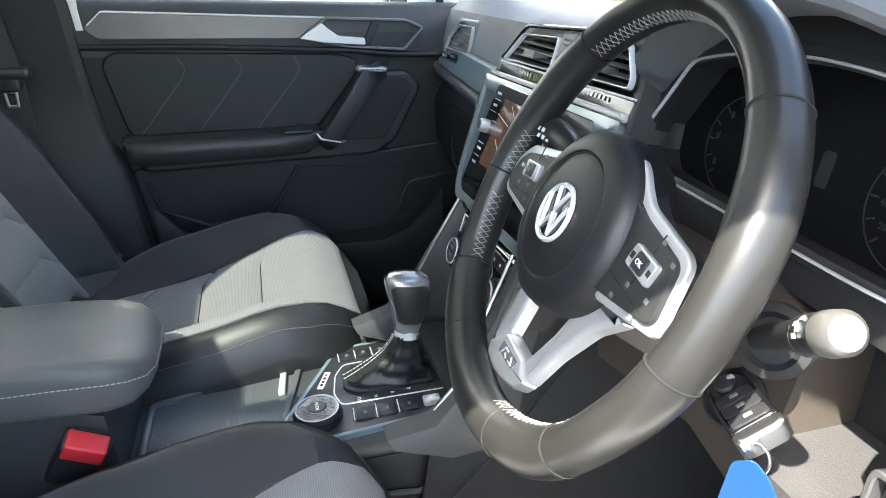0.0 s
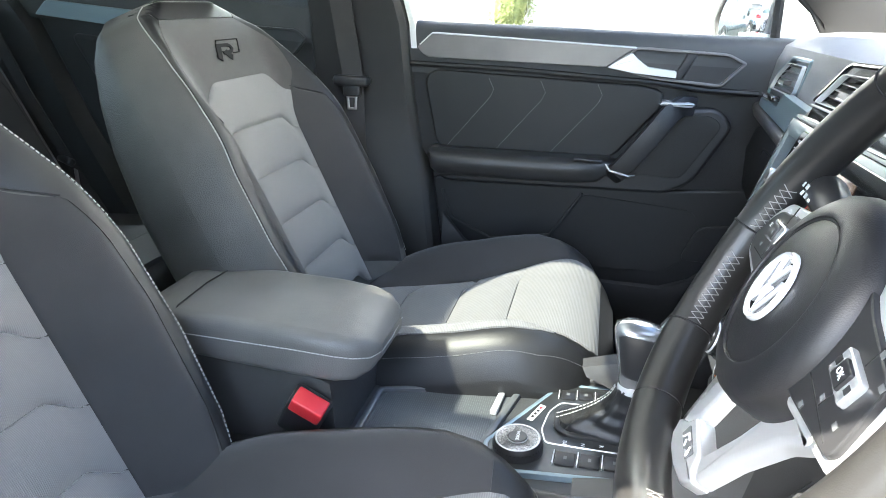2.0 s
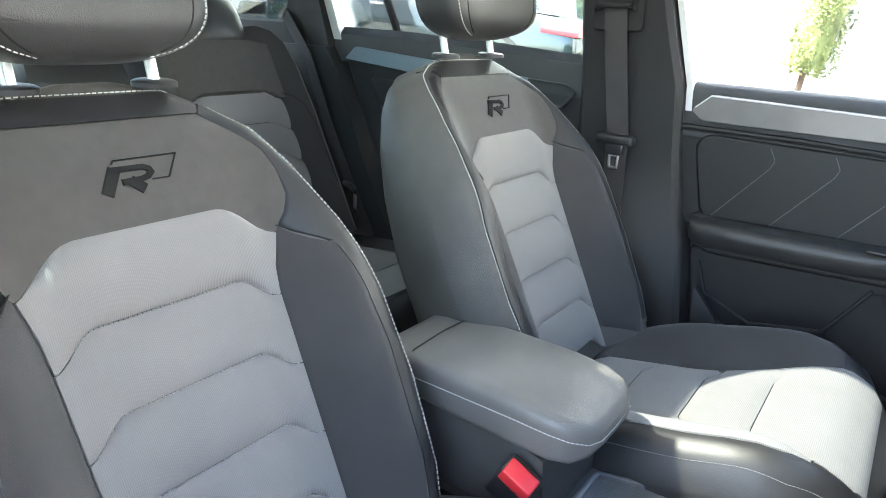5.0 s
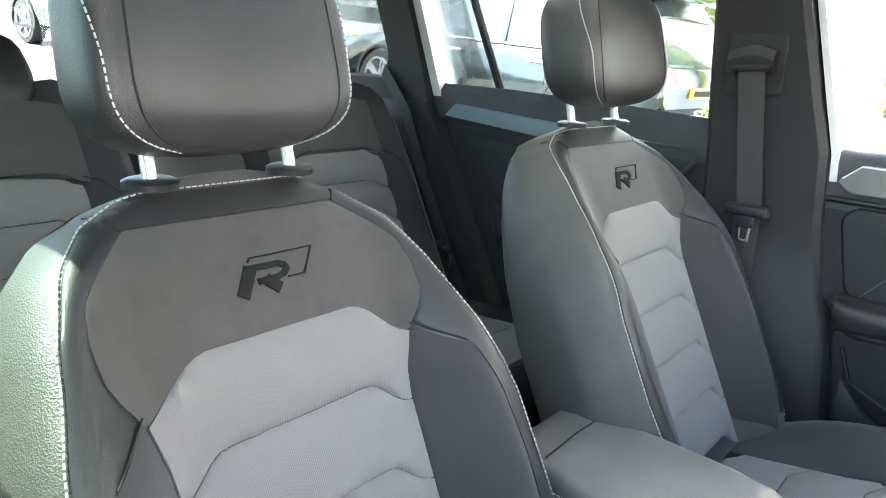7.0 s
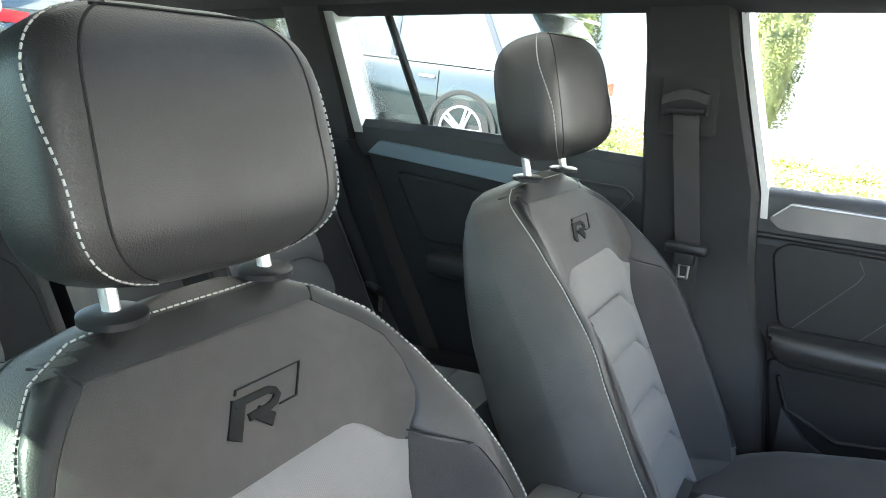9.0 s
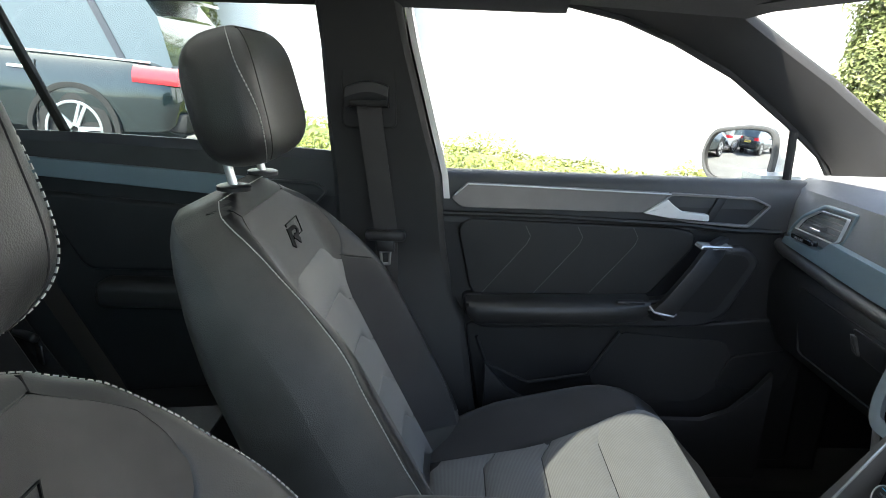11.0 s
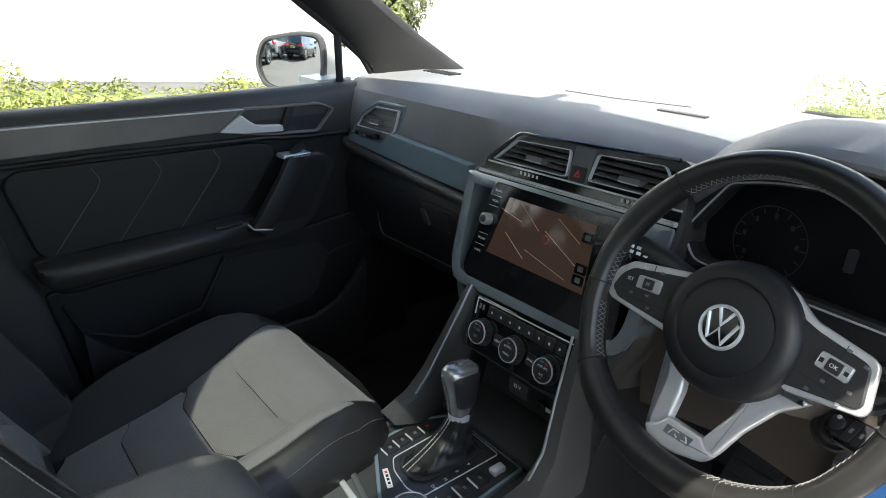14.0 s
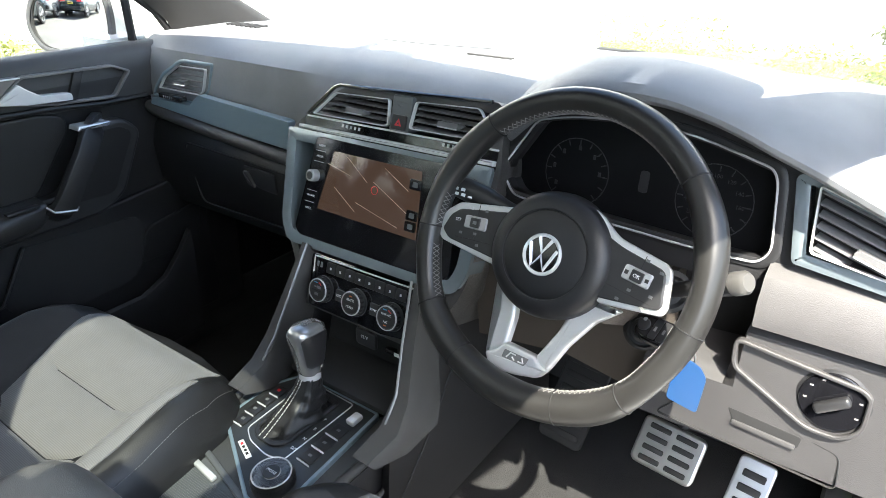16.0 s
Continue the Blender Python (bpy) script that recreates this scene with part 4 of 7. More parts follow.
    for s in (-1, 1):
        part("side_shield", box(s * 0.235 - 0.015, s * 0.235 + 0.015, -0.2, 0.27, 0.12, 0.24, 0.012, 3), HARD, seat)
        part("rail", box(s * 0.19 - 0.02, s * 0.19 + 0.02, -0.22, 0.36, 0.0, 0.035, 0.006), STEEL, seat)
    # head restraint, more upright than the back
    hr = radians(13)
    hv, hn = Vector((0, -math.sin(hr), math.cos(hr))), Vector((0, math.cos(hr), math.sin(hr)))
    hb = base + ev * 0.626 - en * 0.018
    for s in (-1, 1):
        p = Vector((cx + s * 0.075, 0, 0)) + hb
        part("post", tube([inv @ p, inv @ (p + hv * 0.09)], 0.0068, 12), CHROME, seat, "chrome head restraint post")
        cm = basis(inv @ (p + hv * 0.001), (1, 0, 0), (ev + en * 0.55).normalized().cross(Vector((1, 0, 0))))
        part("post_collar", disc(0.022, 0.008, cm, 24, rim=[(0.025, -0.002), (0.025, 0.0035), (0.021, 0.0055), (0.008, 0.006)]), SATIN, seat)
    head = Vector((cx, 0, 0)) + hb + hv * (0.130 + head_z) + hn * 0.044 + Vector((head_dx, 0, 0))

    def head_half(a):
        """Half width, front and back depth of the pad at height a (-1 to 1)."""
        k = max(0.0, 1 - abs(a) ** 4.5) ** 0.38
        return 0.138 * head_w * k * (1 - 0.05 * a), 0.050 * max(0.0, 1 - abs(a) ** 4) ** 0.4, 0.066 * max(0.0, 1 - abs(a) ** 3.2) ** 0.45

    def head_point(a, t, lift=0.0):
        w, d1, d2 = head_half(a)
        c, s = math.cos(t), math.sin(t)
        d = d1 if s > 0 else d2
        x = (w + lift) * math.copysign(abs(c) ** 0.42, c)
        y = (d + lift) * math.copysign(abs(s) ** 0.62, s)
        return inv @ (head + Vector((x, 0, 0)) + hv * (a * 0.100) + hn * (y - 0.010 * (1 - (x / 0.14) ** 2)))
    rings = []
    for k in range(25):
        a = math.sin(math.pi / 2 * (-1 + k / 12.0)) * 0.9985
        rings.append([head_point(a, 2 * math.pi * j / 40) for j in range(40)])
    hd = part("head_restraint", loft(rings), LEATHER, seat, "black leather head restraint", angle=60)
    for s in (-1, 1):
        ln = [head_point(-0.97 + 1.94 * k / 40, math.pi / 2 - s * (math.pi / 2 - 0.36 - 0.34 * ease((0.55 - (-0.97 + 1.94 * k / 40)) / 0.9)), 0.0008) for k in range(41)]
        part("stitching", stitch_row(ln, 0.0042, 0.0022, 0.0009), THREAD, hd)
        part("piping", tube([head_point(-0.93 + 1.86 * k / 40, math.pi / 2 - s * (math.pi / 2 - 1.02), -0.0004) for k in range(41)], 0.0012, 6), SEAM, hd)
    part("piping", tube([head_point(0.90, 0.9 + (math.pi - 1.8) * k / 16, 0.0002) for k in range(17)], 0.0012, 6), SEAM, hd)
    return seat


build_seat(-0.328, (0, -0.761, 1.058), 27, "grey cloth and black leather passenger seat", -0.006, 1.05)
build_seat(0.375, (0, -0.770, 1.032), 27, "grey cloth and black leather driver seat", -0.010, 0.94, 0.011, -0.605)


# ---- dashboard ----
dash = thing("dashboard", "soft black dashboard with chrome-edged air vents", "dashboard")
# the centre stack stands nearer the seats than the passenger's side of the dash
STACK = Matrix.Translation((0.659, -0.578, 1.326)) @ Matrix.Scale(0.967, 4) @ Matrix.Translation((-0.659, 0.578, -1.326))
D = STACK @ basis((0, 0.089, 0.768), (1, 0, 0), (0, 0.297, 0.955))
rows = []
for x in [-0.75 + 0.05 * k for k in range(31)]:
    e = max(0, (abs(x) - 0.62) / 0.13)
    bow = 0.10 * (1 - (x / 0.75) ** 2)
    y0 = 0.215 - 0.012 * e + (0.01 if x < -0.2 else 0.0)
    rows.append([Vector((x, 0.60 + bow, 0.70)), Vector((x, 0.64 + bow, 1.075)), Vector((x, 0.55 + bow * 0.8, 1.108)), Vector((x, 0.42, 1.118)), Vector((x, 0.33, 1.116)), Vector((x, 0.27, 1.106)), Vector((x, 0.235, 1.088)),
                 Vector((x, y0 + 0.005, 1.06)), Vector((x, y0, 1.02)), Vector((x, y0, 0.96)), Vector((x, y0 + 0.004, 0.935)), Vector((x, y0 + 0.03, 0.92)), Vector((x, y0 + 0.10, 0.90)), Vector((x, 0.45, 0.70))])
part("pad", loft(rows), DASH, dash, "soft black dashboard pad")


def dpl(x0, x1, s0, s1):
    return [(x0, s0), (x1, s0), (x1, s1), (x0, s1)]


# Dark slats drawn greyer, for the sky caught on their upper faces.
SLAT = mat("slat_plastic", (0.14, 0.14, 0.145), 0.30)
PADDLE = mat("vent_paddle_plastic", (0.16, 0.16, 0.165), 0.35)


def vent(name, outline, m, slats, parent, depth=0.03, lever=None, tilt=22):
    """A framed air vent: bright thin rim, dark well, deep curved slats and a paddle on one of them."""
    v = part(name, ringplate(outline, m, 0.0018, 0.007, -0.001), BRIGHT_LINE, parent, "chrome vent frame")
    part("well", plate(outline, m @ Matrix.Translation((0, 0, -depth - 0.02)), 0.004, 0.001), RUBBER, v)
    part("well_rim", ringplate([(p[0], p[1]) for p in outline], m @ Matrix.Translation((0, 0, -depth - 0.02)), 0.0015, depth + 0.02, 0), RUBBER, v)
    ys = [p[1] for p in outline]
    lo, hi = min(ys), max(ys)
    n = len(outline)
    for k in range(slats):
        y = lo + (hi - lo) * (k + 0.55) / slats
        cut = []
        for i in range(n):
            (xa, ya), (xb, yb) = outline[i], outline[(i + 1) % n]
            if (ya - y) * (yb - y) < 0:
                cut.append(xa + (xb - xa) * (y - ya) / (yb - ya))
        if len(cut) >= 2:
            a, b = min(cut) + 0.003, max(cut) - 0.003
            if b - a > 0.01:
                sm = m @ Matrix.Translation((0, y, -0.006)) @ Euler((radians(tilt), 0, 0)).to_matrix().to_4x4()
                rows = [[sm @ Vector((x, dy, dz)) for dy, dz in ((0.0, 0.0070), (0.0011, 0.0060), (0.0014, -0.001), (0.0008, -0.0065), (-0.0006, -0.0065), (-0.0012, -0.001), (-0.0008, 0.0060))] for x in (a, a + (b - a) / 2, b)]
                part("slat", loft(rows), SLAT, v)
    if lever:
        lx, ly, w = lever
        pm = m @ Matrix.Translation((lx, ly, 0))
        pd = part("lever", loft([[pm @ Vector((x * w / 2, y, z)) for x, y in ((-1, -0.001), (-0.92, 0.0035), (0.92, 0.0035), (1, -0.001), (0.94, -0.0045), (-0.94, -0.0045))] for z in (-0.012, 0.004, 0.010)]), PADDLE, v, "dark vent paddle")
        part("lever_edge", tube([pm @ Vector((-0.47 * w, -0.0045, 0.0102)), pm @ Vector((0.47 * w, -0.0045, 0.0102))], 0.0011, 6), CHROME, pd)
    return v


def words(name, text, m, size, parent, material=WHITE, depth=0.0002, align="CENTER"):
    """Lettering lying on a frame."""
    cu = bpy.data.curves.new(name, "FONT")
    cu.body, cu.size, cu.align_x, cu.align_y, cu.extrude = text, size, align, "CENTER", depth
    cu.resolution_u = 2
    tmp = bpy.data.objects.new(name, cu)
    me = bpy.data.meshes.new_from_object(tmp)
    bpy.data.objects.remove(tmp)
    me.transform(m)
    me.materials.append(material)
    ob = new(name, me)
    ob.parent = parent
    return ob


def bar(name, m, x, y, w, h, parent, material=WHITE, d=0.0006):
    return part(name, box(x - w / 2, x + w / 2, y - h / 2, y + h / 2, 0, d, 0, m=m), material, parent)


# ---- dashboard front: centre, vents, strips ----
FP = basis((0, 0.220, 0), (1, 0, 0), (0, 0, 1))  # passenger face, upright
part("lower_pad", loft([[Vector((x, 0.50, 0.95)), Vector((x, 0.235, 0.945)), Vector((x, 0.212, 0.92)), Vector((x, 0.20, 0.88)), Vector((x, 0.205, 0.80)), Vector((x, 0.235, 0.735)), Vector((x, 0.34, 0.69)), Vector((x, 0.55, 0.70))] for x in (-0.735, -0.70, -0.6, -0.4, -0.26, -0.2)]), SHADED_HARD, dash, "black glove box front")
part("glove_box_line", ringplate(smooth_poly([(-0.60, 0.905), (-0.245, 0.895), (-0.23, 0.775), (-0.57, 0.77)], 0.02), basis((0, 0.207, 0), (1, 0, 0), (0, 0, 1)), 0.003, 0.004), RUBBER, dash)
hl = part("glove_latch", plate(smooth_poly([(-0.402, 0.892), (-0.308, 0.890), (-0.306, 0.848), (-0.365, 0.852)], 0.008), basis((0, 0.202, 0), (1, 0, 0), (0, 0, 1)), 0.004, 0.002), SATIN, dash)
part("latch_lever", plate(smooth_poly([(-0.399, 0.882), (-0.384, 0.882), (-0.369, 0.858), (-0.368, 0.851), (-0.386, 0.856)], 0.003), basis((0, 0.199, 0), (1, 0, 0), (0, 0, 1)), 0.006, 0.002), HARD, hl)
part("slate_strip", plate(smooth_poly([(-0.700, 0.972), (-0.690, 0.988), (-0.558, 0.988), (-0.522, 1.014), (-0.256, 1.002), (-0.258, 0.946), (-0.45, 0.955)], 0.004), FP, 0.016, 0.0015, 2), BLUE_TRIM, dash, "glossy slate trim strip")
part("strip_edge", tube([(-0.715, 0.210, 0.966), (-0.69, 0.208, 0.958), (-0.5, 0.208, 0.942), (-0.262, 0.208, 0.926)], 0.013, 12), HARD, dash)
pv = smooth_poly([(-0.668, 1.010), (-0.645, 1.036), (-0.594, 1.064), (-0.507, 1.065), (-0.523, 1.018), (-0.538, 1.009)], 0.006)
PV = basis((0, 0.200, 0), (1, 0.05, 0), (0, 0.05, 1))
pvo = smooth_poly([(-0.702, 0.988), (-0.688, 1.012), (-0.656, 1.042), (-0.592, 1.075), (-0.490, 1.076), (-0.509, 1.018), (-0.556, 0.984)], 0.008)
part("vent_surround", plate(pvo, basis((0, 0.226, 0), (1, 0.05, 0), (0, 0.05, 1)), 0.013, 0.002), GLOSS, dash)
part("vent_edge", ringplate(pvo, basis((0, 0.226, 0), (1, 0.05, 0), (0, 0.05, 1)), 0.006, 0.027), BLUE_TRIM, dash)
vent("side_vent", pv, PV, 5, dash, depth=-0.007, lever=(-0.590, 1.030, 0.034))
part("vent_wheel", box(-0.650, -0.572, 0.196, 0.212, 0.994, 1.004, 0.002), GLOSS, dash)
for k in range(5):
    bar("mark", basis((0, 0.1955, 0), (1, 0, 0), (0, 0, 1)), -0.630 + 0.007 * k, 0.999, 0.0028, 0.005, dash, SILVER)
# defroster slots in the corner of the pad
for k in range(7):
    part("defrost_slot", box(-0.66 + 0.016 * k, -0.653 + 0.016 * k, 0.40, 0.435, 1.116, 1.121, 0.001), RUBBER, dash)
# pad joints and centre speaker emblem
part("pad_joint", tube([(-0.24, 0.44, 1.1185), (-0.12, 0.44, 1.119), (0.02, 0.47, 1.1185)], 0.0008), HARD, dash)
part("sun_sensor", box(0.0, 0.09, 0.40, 0.412, 1.117, 1.1205, 0.001), HARD, dash)
for x0, x1, yy in ((0.12, 0.22, 0.66), (0.30, 0.45, 0.62)):
    part("wiper_cover", box(x0, x1, yy, yy + 0.03, 1.092, 1.103, 0.004), RUBBER, dash)

# centre stack housing
house = smooth_poly([(-0.118, -0.042), (-0.178, 0.06), (-0.196, 0.09), (-0.207, 0.235), (-0.205, 0.255), (-0.152, 0.30), (-0.095, 0.338), (0.06, 0.346), (0.20, 0.352), (0.215, 0.25), (0.19, 0.07), (0.122, -0.042)], [0.0, 0.03, 0.03, 0.01, 0.01, 0.02, 0.02, 0, 0.02, 0.02, 0.03, 0.0])
part("centre_housing", plate(house, D @ Matrix.Translation((0, 0, -0.20)), 0.162, 0.006, 3), HARD, dash)
part("housing_edge", ringplate(house, D @ Matrix.Translation((0, 0, -0.06)), 0.016, 0.056), HARD, dash)
part("stack_trim", ringplate(smooth_poly([(-0.178, 0.06), (-0.196, 0.095), (-0.206, 0.255), (0.205, 0.262), (0.196, 0.10), (0.178, 0.065)], [0.035, 0.02, 0.006, 0.006, 0.02, 0.035]), D @ Matrix.Translation((0, 0, -0.04)), 0.021, 0.045), STACK_TRIM, dash, "satin grey frame round the screen")
scr = part("screen", plate(smooth_poly([(-0.160, 0.090), (-0.148, 0.078), (0.150, 0.080), (0.166, 0.09), (0.160, 0.253), (-0.134, 0.250)], 0.010), D @ Matrix.Translation((0, 0, -0.04)), 0.046, 0.0015), GLOSS, dash, "glossy black touch screen")
# lit map picture on the screen
MAPC = bpy.data.materials.new("map_display")
MAPC.use_nodes = True
nn, ll = MAPC.node_tree.nodes, MAPC.node_tree.links
pb = nn["Principled BSDF"]
pb.inputs["Base Color"].default_value = (0.02, 0.02, 0.02, 1)
pb.inputs["Roughness"].default_value = 0.08
pb.inputs["Emission Color"].default_value = (0.42, 0.23, 0.15, 1)
pb.inputs["Emission Strength"].default_value = 0.026
LCD = D @ Matrix.Translation((0, 0, 0.0062))
part("map_picture", plate([(-0.112, 0.132), (0.098, 0.130), (0.090, 0.234), (-0.090, 0.232)], LCD, 0.0008, 0.0002), MAPC, scr, "dim brown road map display")
PALE_LIT = mat("pale_lit_line", (0.5, 0.42, 0.34), 0.3, emit=0.022)
for (a, b), (c, d) in (((-0.06, 0.228), (-0.012, 0.196)), ((0.0, 0.20), (0.075, 0.165)), ((-0.10, 0.21), (-0.05, 0.20)), ((-0.03, 0.16), (0.06, 0.14)), ((0.02, 0.225), (0.07, 0.20)), ((-0.08, 0.175), (-0.03, 0.145))):
    part("road", tube([LCD @ Vector((a, b, 0.001)), LCD @ Vector((c, d, 0.001))], 0.0004, 4), PALE_LIT, scr)
part("position_ring", ringplate([(0.005 + 0.007 * math.cos(k * math.pi / 8), 0.187 + 0.007 * math.sin(k * math.pi / 8)) for k in range(16)], LCD, 0.0012, 0.0008, 0.0006), RED, scr)
for a, b in ((0.082, 0.212), (0.084, 0.148), (0.084, 0.165)):
    part("screen_button", plate(smooth_poly(dpl(a - 0.011, a + 0.011, b - 0.008, b + 0.008), 0.003), LCD, 0.0016, 0.0004), GLOSS, scr)
    part("icon", plate(smooth_poly(dpl(a - 0.005, a + 0.005, b - 0.004, b + 0.004), 0.002), LCD, 0.0020, 0.0002), DIM, scr)
for txt, s in (("RADIO", 0.236), ("MEDIA", 0.218), ("PHONE", 0.150), ("VOICE", 0.128)):
    words("key_text", txt, D @ Matrix.Translation((-0.125 + 0.14 * (s - 0.19), s, 0.0064)), 0.0052, scr)
for s in (0.227, 0.209, 0.159, 0.139):
    bar("key_line", D @ Matrix.Translation((0, 0, 0.006)), -0.125 + 0.14 * (s - 0.19), s, 0.022, 0.0007, scr, WHITE, 0.0006)
for xk in (-0.126, 0.132):
    kn = part("volume_knob", disc(0.012, 0.014, D @ Matrix.Translation((xk, 0.185, 0.006)), 32, rim=[(0.0105, 0), (0.0105, 0.010), (0.0096, 0.013), (0.008, 0.014)]), SILVER, dash, "small silver volume knob")
    part("knob_face", disc(0.007, 0.001, D @ Matrix.Translation((xk, 0.185, 0.0195)), 24), SATIN, kn)
# strip over the screen, vents and warning switch
part("vent_panel", plate(smooth_poly(dpl(-0.176, 0.206, 0.255, 0.286), 0.004), D @ Matrix.Translation((0, 0, -0.04)), 0.037, 0.002), GLOSS, dash)
part("silver_strip", plate(smooth_poly([(-0.178, 0.257), (-0.178, 0.264), (0.206, 0.271), (0.206, 0.264)], 0.001), D @ Matrix.Translation((0, 0, -0.002)), 0.010, 0.002), BRIGHT_LINE, dash, "chrome strip above the screen")
part("silver_strip", plate(smooth_poly([(-0.165, 0.278), (-0.165, 0.281), (0.206, 0.288), (0.206, 0.285)], 0.001), D @ Matrix.Translation((0, 0, -0.004)), 0.008, 0.001), BRIGHT_LINE, dash)
vl = smooth_poly([(-0.153, 0.284), (-0.108, 0.325), (0.006, 0.330), (0.010, 0.290), (0.0, 0.287)], 0.006)
vr = smooth_poly([(0.050, 0.291), (0.056, 0.333), (0.168, 0.339), (0.196, 0.305), (0.196, 0.294)], 0.006)
vent("centre_vent", vl, D, 5, dash, depth=0.014, lever=(-0.058, 0.302, 0.036))
vent("centre_vent", vr, D, 5, dash, depth=0.014, lever=(0.122, 0.308, 0.036))
part("vent_frame_top", tube([D @ Vector(p) for p in ((-0.163, 0.286, 0.002), (-0.112, 0.333, 0.002), (-0.10, 0.337, 0.002), (0.05, 0.343, 0.002), (0.185, 0.350, 0.002))], 0.0030), GLOSS, dash)
for x0 in (-0.085, 0.115):
    for k in range(5):
        bar("vent_mark", D @ Matrix.Translation((0, 0, 0.001)), x0 + 0.009 * k, 0.2745 + (0.004 if x0 > 0 else 0), 0.004, 0.005, dash, SILVER)
part("switch_panel", plate(smooth_poly(dpl(0.012, 0.050, 0.283, 0.338), 0.003), D @ Matrix.Translation((0, 0, -0.04)), 0.044, 0.002), TRAY, dash)
haz = part("hazard_switch", plate(smooth_poly(dpl(0.017, 0.045, 0.286, 0.309), 0.003), D, 0.007, 0.0015), SATIN, dash)
tri_o = [(0.031 + 0.0075 * math.cos(a), 0.296 + 0.0075 * math.sin(a)) for a in (math.pi / 2, math.pi / 2 + 2.094, math.pi / 2 + 4.189)]
part("red_triangle", ringplate(tri_o, D, 0.0022, 0.0010, 0.0068, 0.0002), RED, haz)
words("small_text", "PASSENGER", D @ Matrix.Translation((0.031, 0.328, 0.0042)), 0.0045, dash, DIM)
words("small_text", "AIR BAG", D @ Matrix.Translation((0.031, 0.322, 0.0042)), 0.0045, dash, DIM)

# climate unit
clim = part("climate_panel", plate(smooth_poly([(-0.107, -0.036), (-0.112, 0.056), (0.118, 0.060), (0.114, -0.028), (0.06, -0.036)], 0.008), D @ Matrix.Translation((0, 0, -0.042)), 0.046, 0.002), GLOSS, dash, "gloss black climate control panel")
part("rim_line", tube([D @ Vector((-0.102, 0.024, 0.005)), D @ Vector((-0.103, 0.052, 0.005)), D @ Vector((0.112, 0.056, 0.005)), D @ Vector((0.112, 0.030, 0.005))], 0.0012), CHROME, clim)
for k in range(8):
    b = part("climate_button", plate(smooth_poly(dpl(-0.073 + 0.0215 * k, -0.053 + 0.0215 * k, 0.030, 0.049), 0.002), D, 0.0065, 0.001), SATIN, clim)
    bar("icon", D @ Matrix.Translation((0, 0, 0.0064)), -0.063 + 0.0215 * k, 0.039, 0.0035, 0.0040, b, WHITE)
for k in (-0.090, 0.106):
    for e in (-0.0045, 0.0035):
        bar("temperature_digit", D @ Matrix.Translation((0, 0, 0.0042)), k + e, 0.040, 0.0045, 0.009, clim, DIM)
for i, xk in enumerate((-0.075, 0.0, 0.076)):
    km = D @ Matrix.Translation((xk, 0.0, 0.004))
    kn = part("climate_knob", disc(0.02, 0.016, km, 40, rim=[(0.0235, 0), (0.0235, 0.003), (0.0205, 0.0035), (0.0205, 0.012), (0.0195, 0.0148), (0.0175, 0.015)]), SATIN, clim, "chrome-rimmed rotary knob")
    part("knob_ring", ringplate([(0.0202 * math.cos(k * math.pi / 20), 0.0202 * math.sin(k * math.pi / 20)) for k in range(40)], km @ Matrix.Translation((0, 0, 0.0138)), 0.0022, 0.002), CHROME, kn)
    part("knob_face", disc(0.0172, 0.0016, km @ Matrix.Translation((0, 0, 0.0147)), 32), SATIN, kn)
    bar("knob_bar", km @ Matrix.Translation((0, 0, 0.0163)), 0, 0.0, 0.022, 0.0012, kn, RUBBER)
    if i:
        words("knob_text", ("AUTO", "MAX A/C")[i - 1], km @ Matrix.Translation((0, 0.006, 0.0164)), 0.0062 if i != 2 else 0.005, kn)
        words("knob_text", ("MENU", "A/C")[i - 1], km @ Matrix.Translation((0, -0.006, 0.0164)), 0.0055, kn)
        bar("knob_mark", km @ Matrix.Translation((0, 0, 0.0163)), 0, 0.0125 if i == 1 else -0.0115, 0.005, 0.0016, kn, ORANGE)
    else:
        for a, b, w in ((-0.004, 0.006, 0.005), (0.004, 0.006, 0.008), (0.0, -0.006, 0.008)):
            bar("knob_symbol", km @ Matrix.Translation((0, 0, 0.0163)), a, b, w, 0.0045 if w > 0.006 else 0.002, kn, DIM)
    if i != 1:
        bar("knob_mark", km @ Matrix.Translation((0, 0, 0.0163)), -0.004, 0.0135, 0.007, 0.0014, kn, SKY_MARK)
        bar("knob_mark", km @ Matrix.Translation((0, 0, 0.0163)) @ Matrix.Rotation(radians(-30), 4, "Z"), -0.0015, 0.0138, 0.007, 0.0014, kn, RED)
    for a in range(18):
        aa = 2 * math.pi * a / 18
        bar("grip", km @ Matrix.Rotation(aa, 4, "Z") @ Matrix.Translation((0.0205, 0, 0.006)), 0, 0, 0.0012, 0.003, kn, RUBBER, 0.005)
for a, txt in ((-0.036, "REST"), (0.040, "SYNC")):
    part("climate_button", plate(smooth_poly(dpl(a - 0.009, a + 0.009, -0.010, 0.010), 0.002), D, 0.0075, 0.001), SATIN, clim)
    words("button_text", txt, D @ Matrix.Translation((a, 0, 0.0078)), 0.0055, clim)
# shelf under the climate unit, with sockets
part("shelf_back", plate(smooth_poly(dpl(-0.115, 0.118, -0.17, -0.038), 0.004), D @ Matrix.Translation((0, 0, -0.075)), 0.004, 0.001), RUBBER, dash)
part("shelf_floor", box(-0.105, 0.110, 0.02, 0.16, 0.628, 0.640, 0.004), RUBBER, dash, "ribbed rubber storage shelf")
so = part("power_socket", box(0.0, 0.045, 0.075, 0.085, 0.694, 0.726, 0.006), SATIN, dash)
words("socket_text", "12 V", basis((0.022, 0.0745, 0.715), (1, 0, 0), (0, 0, 1)), 0.009, so)
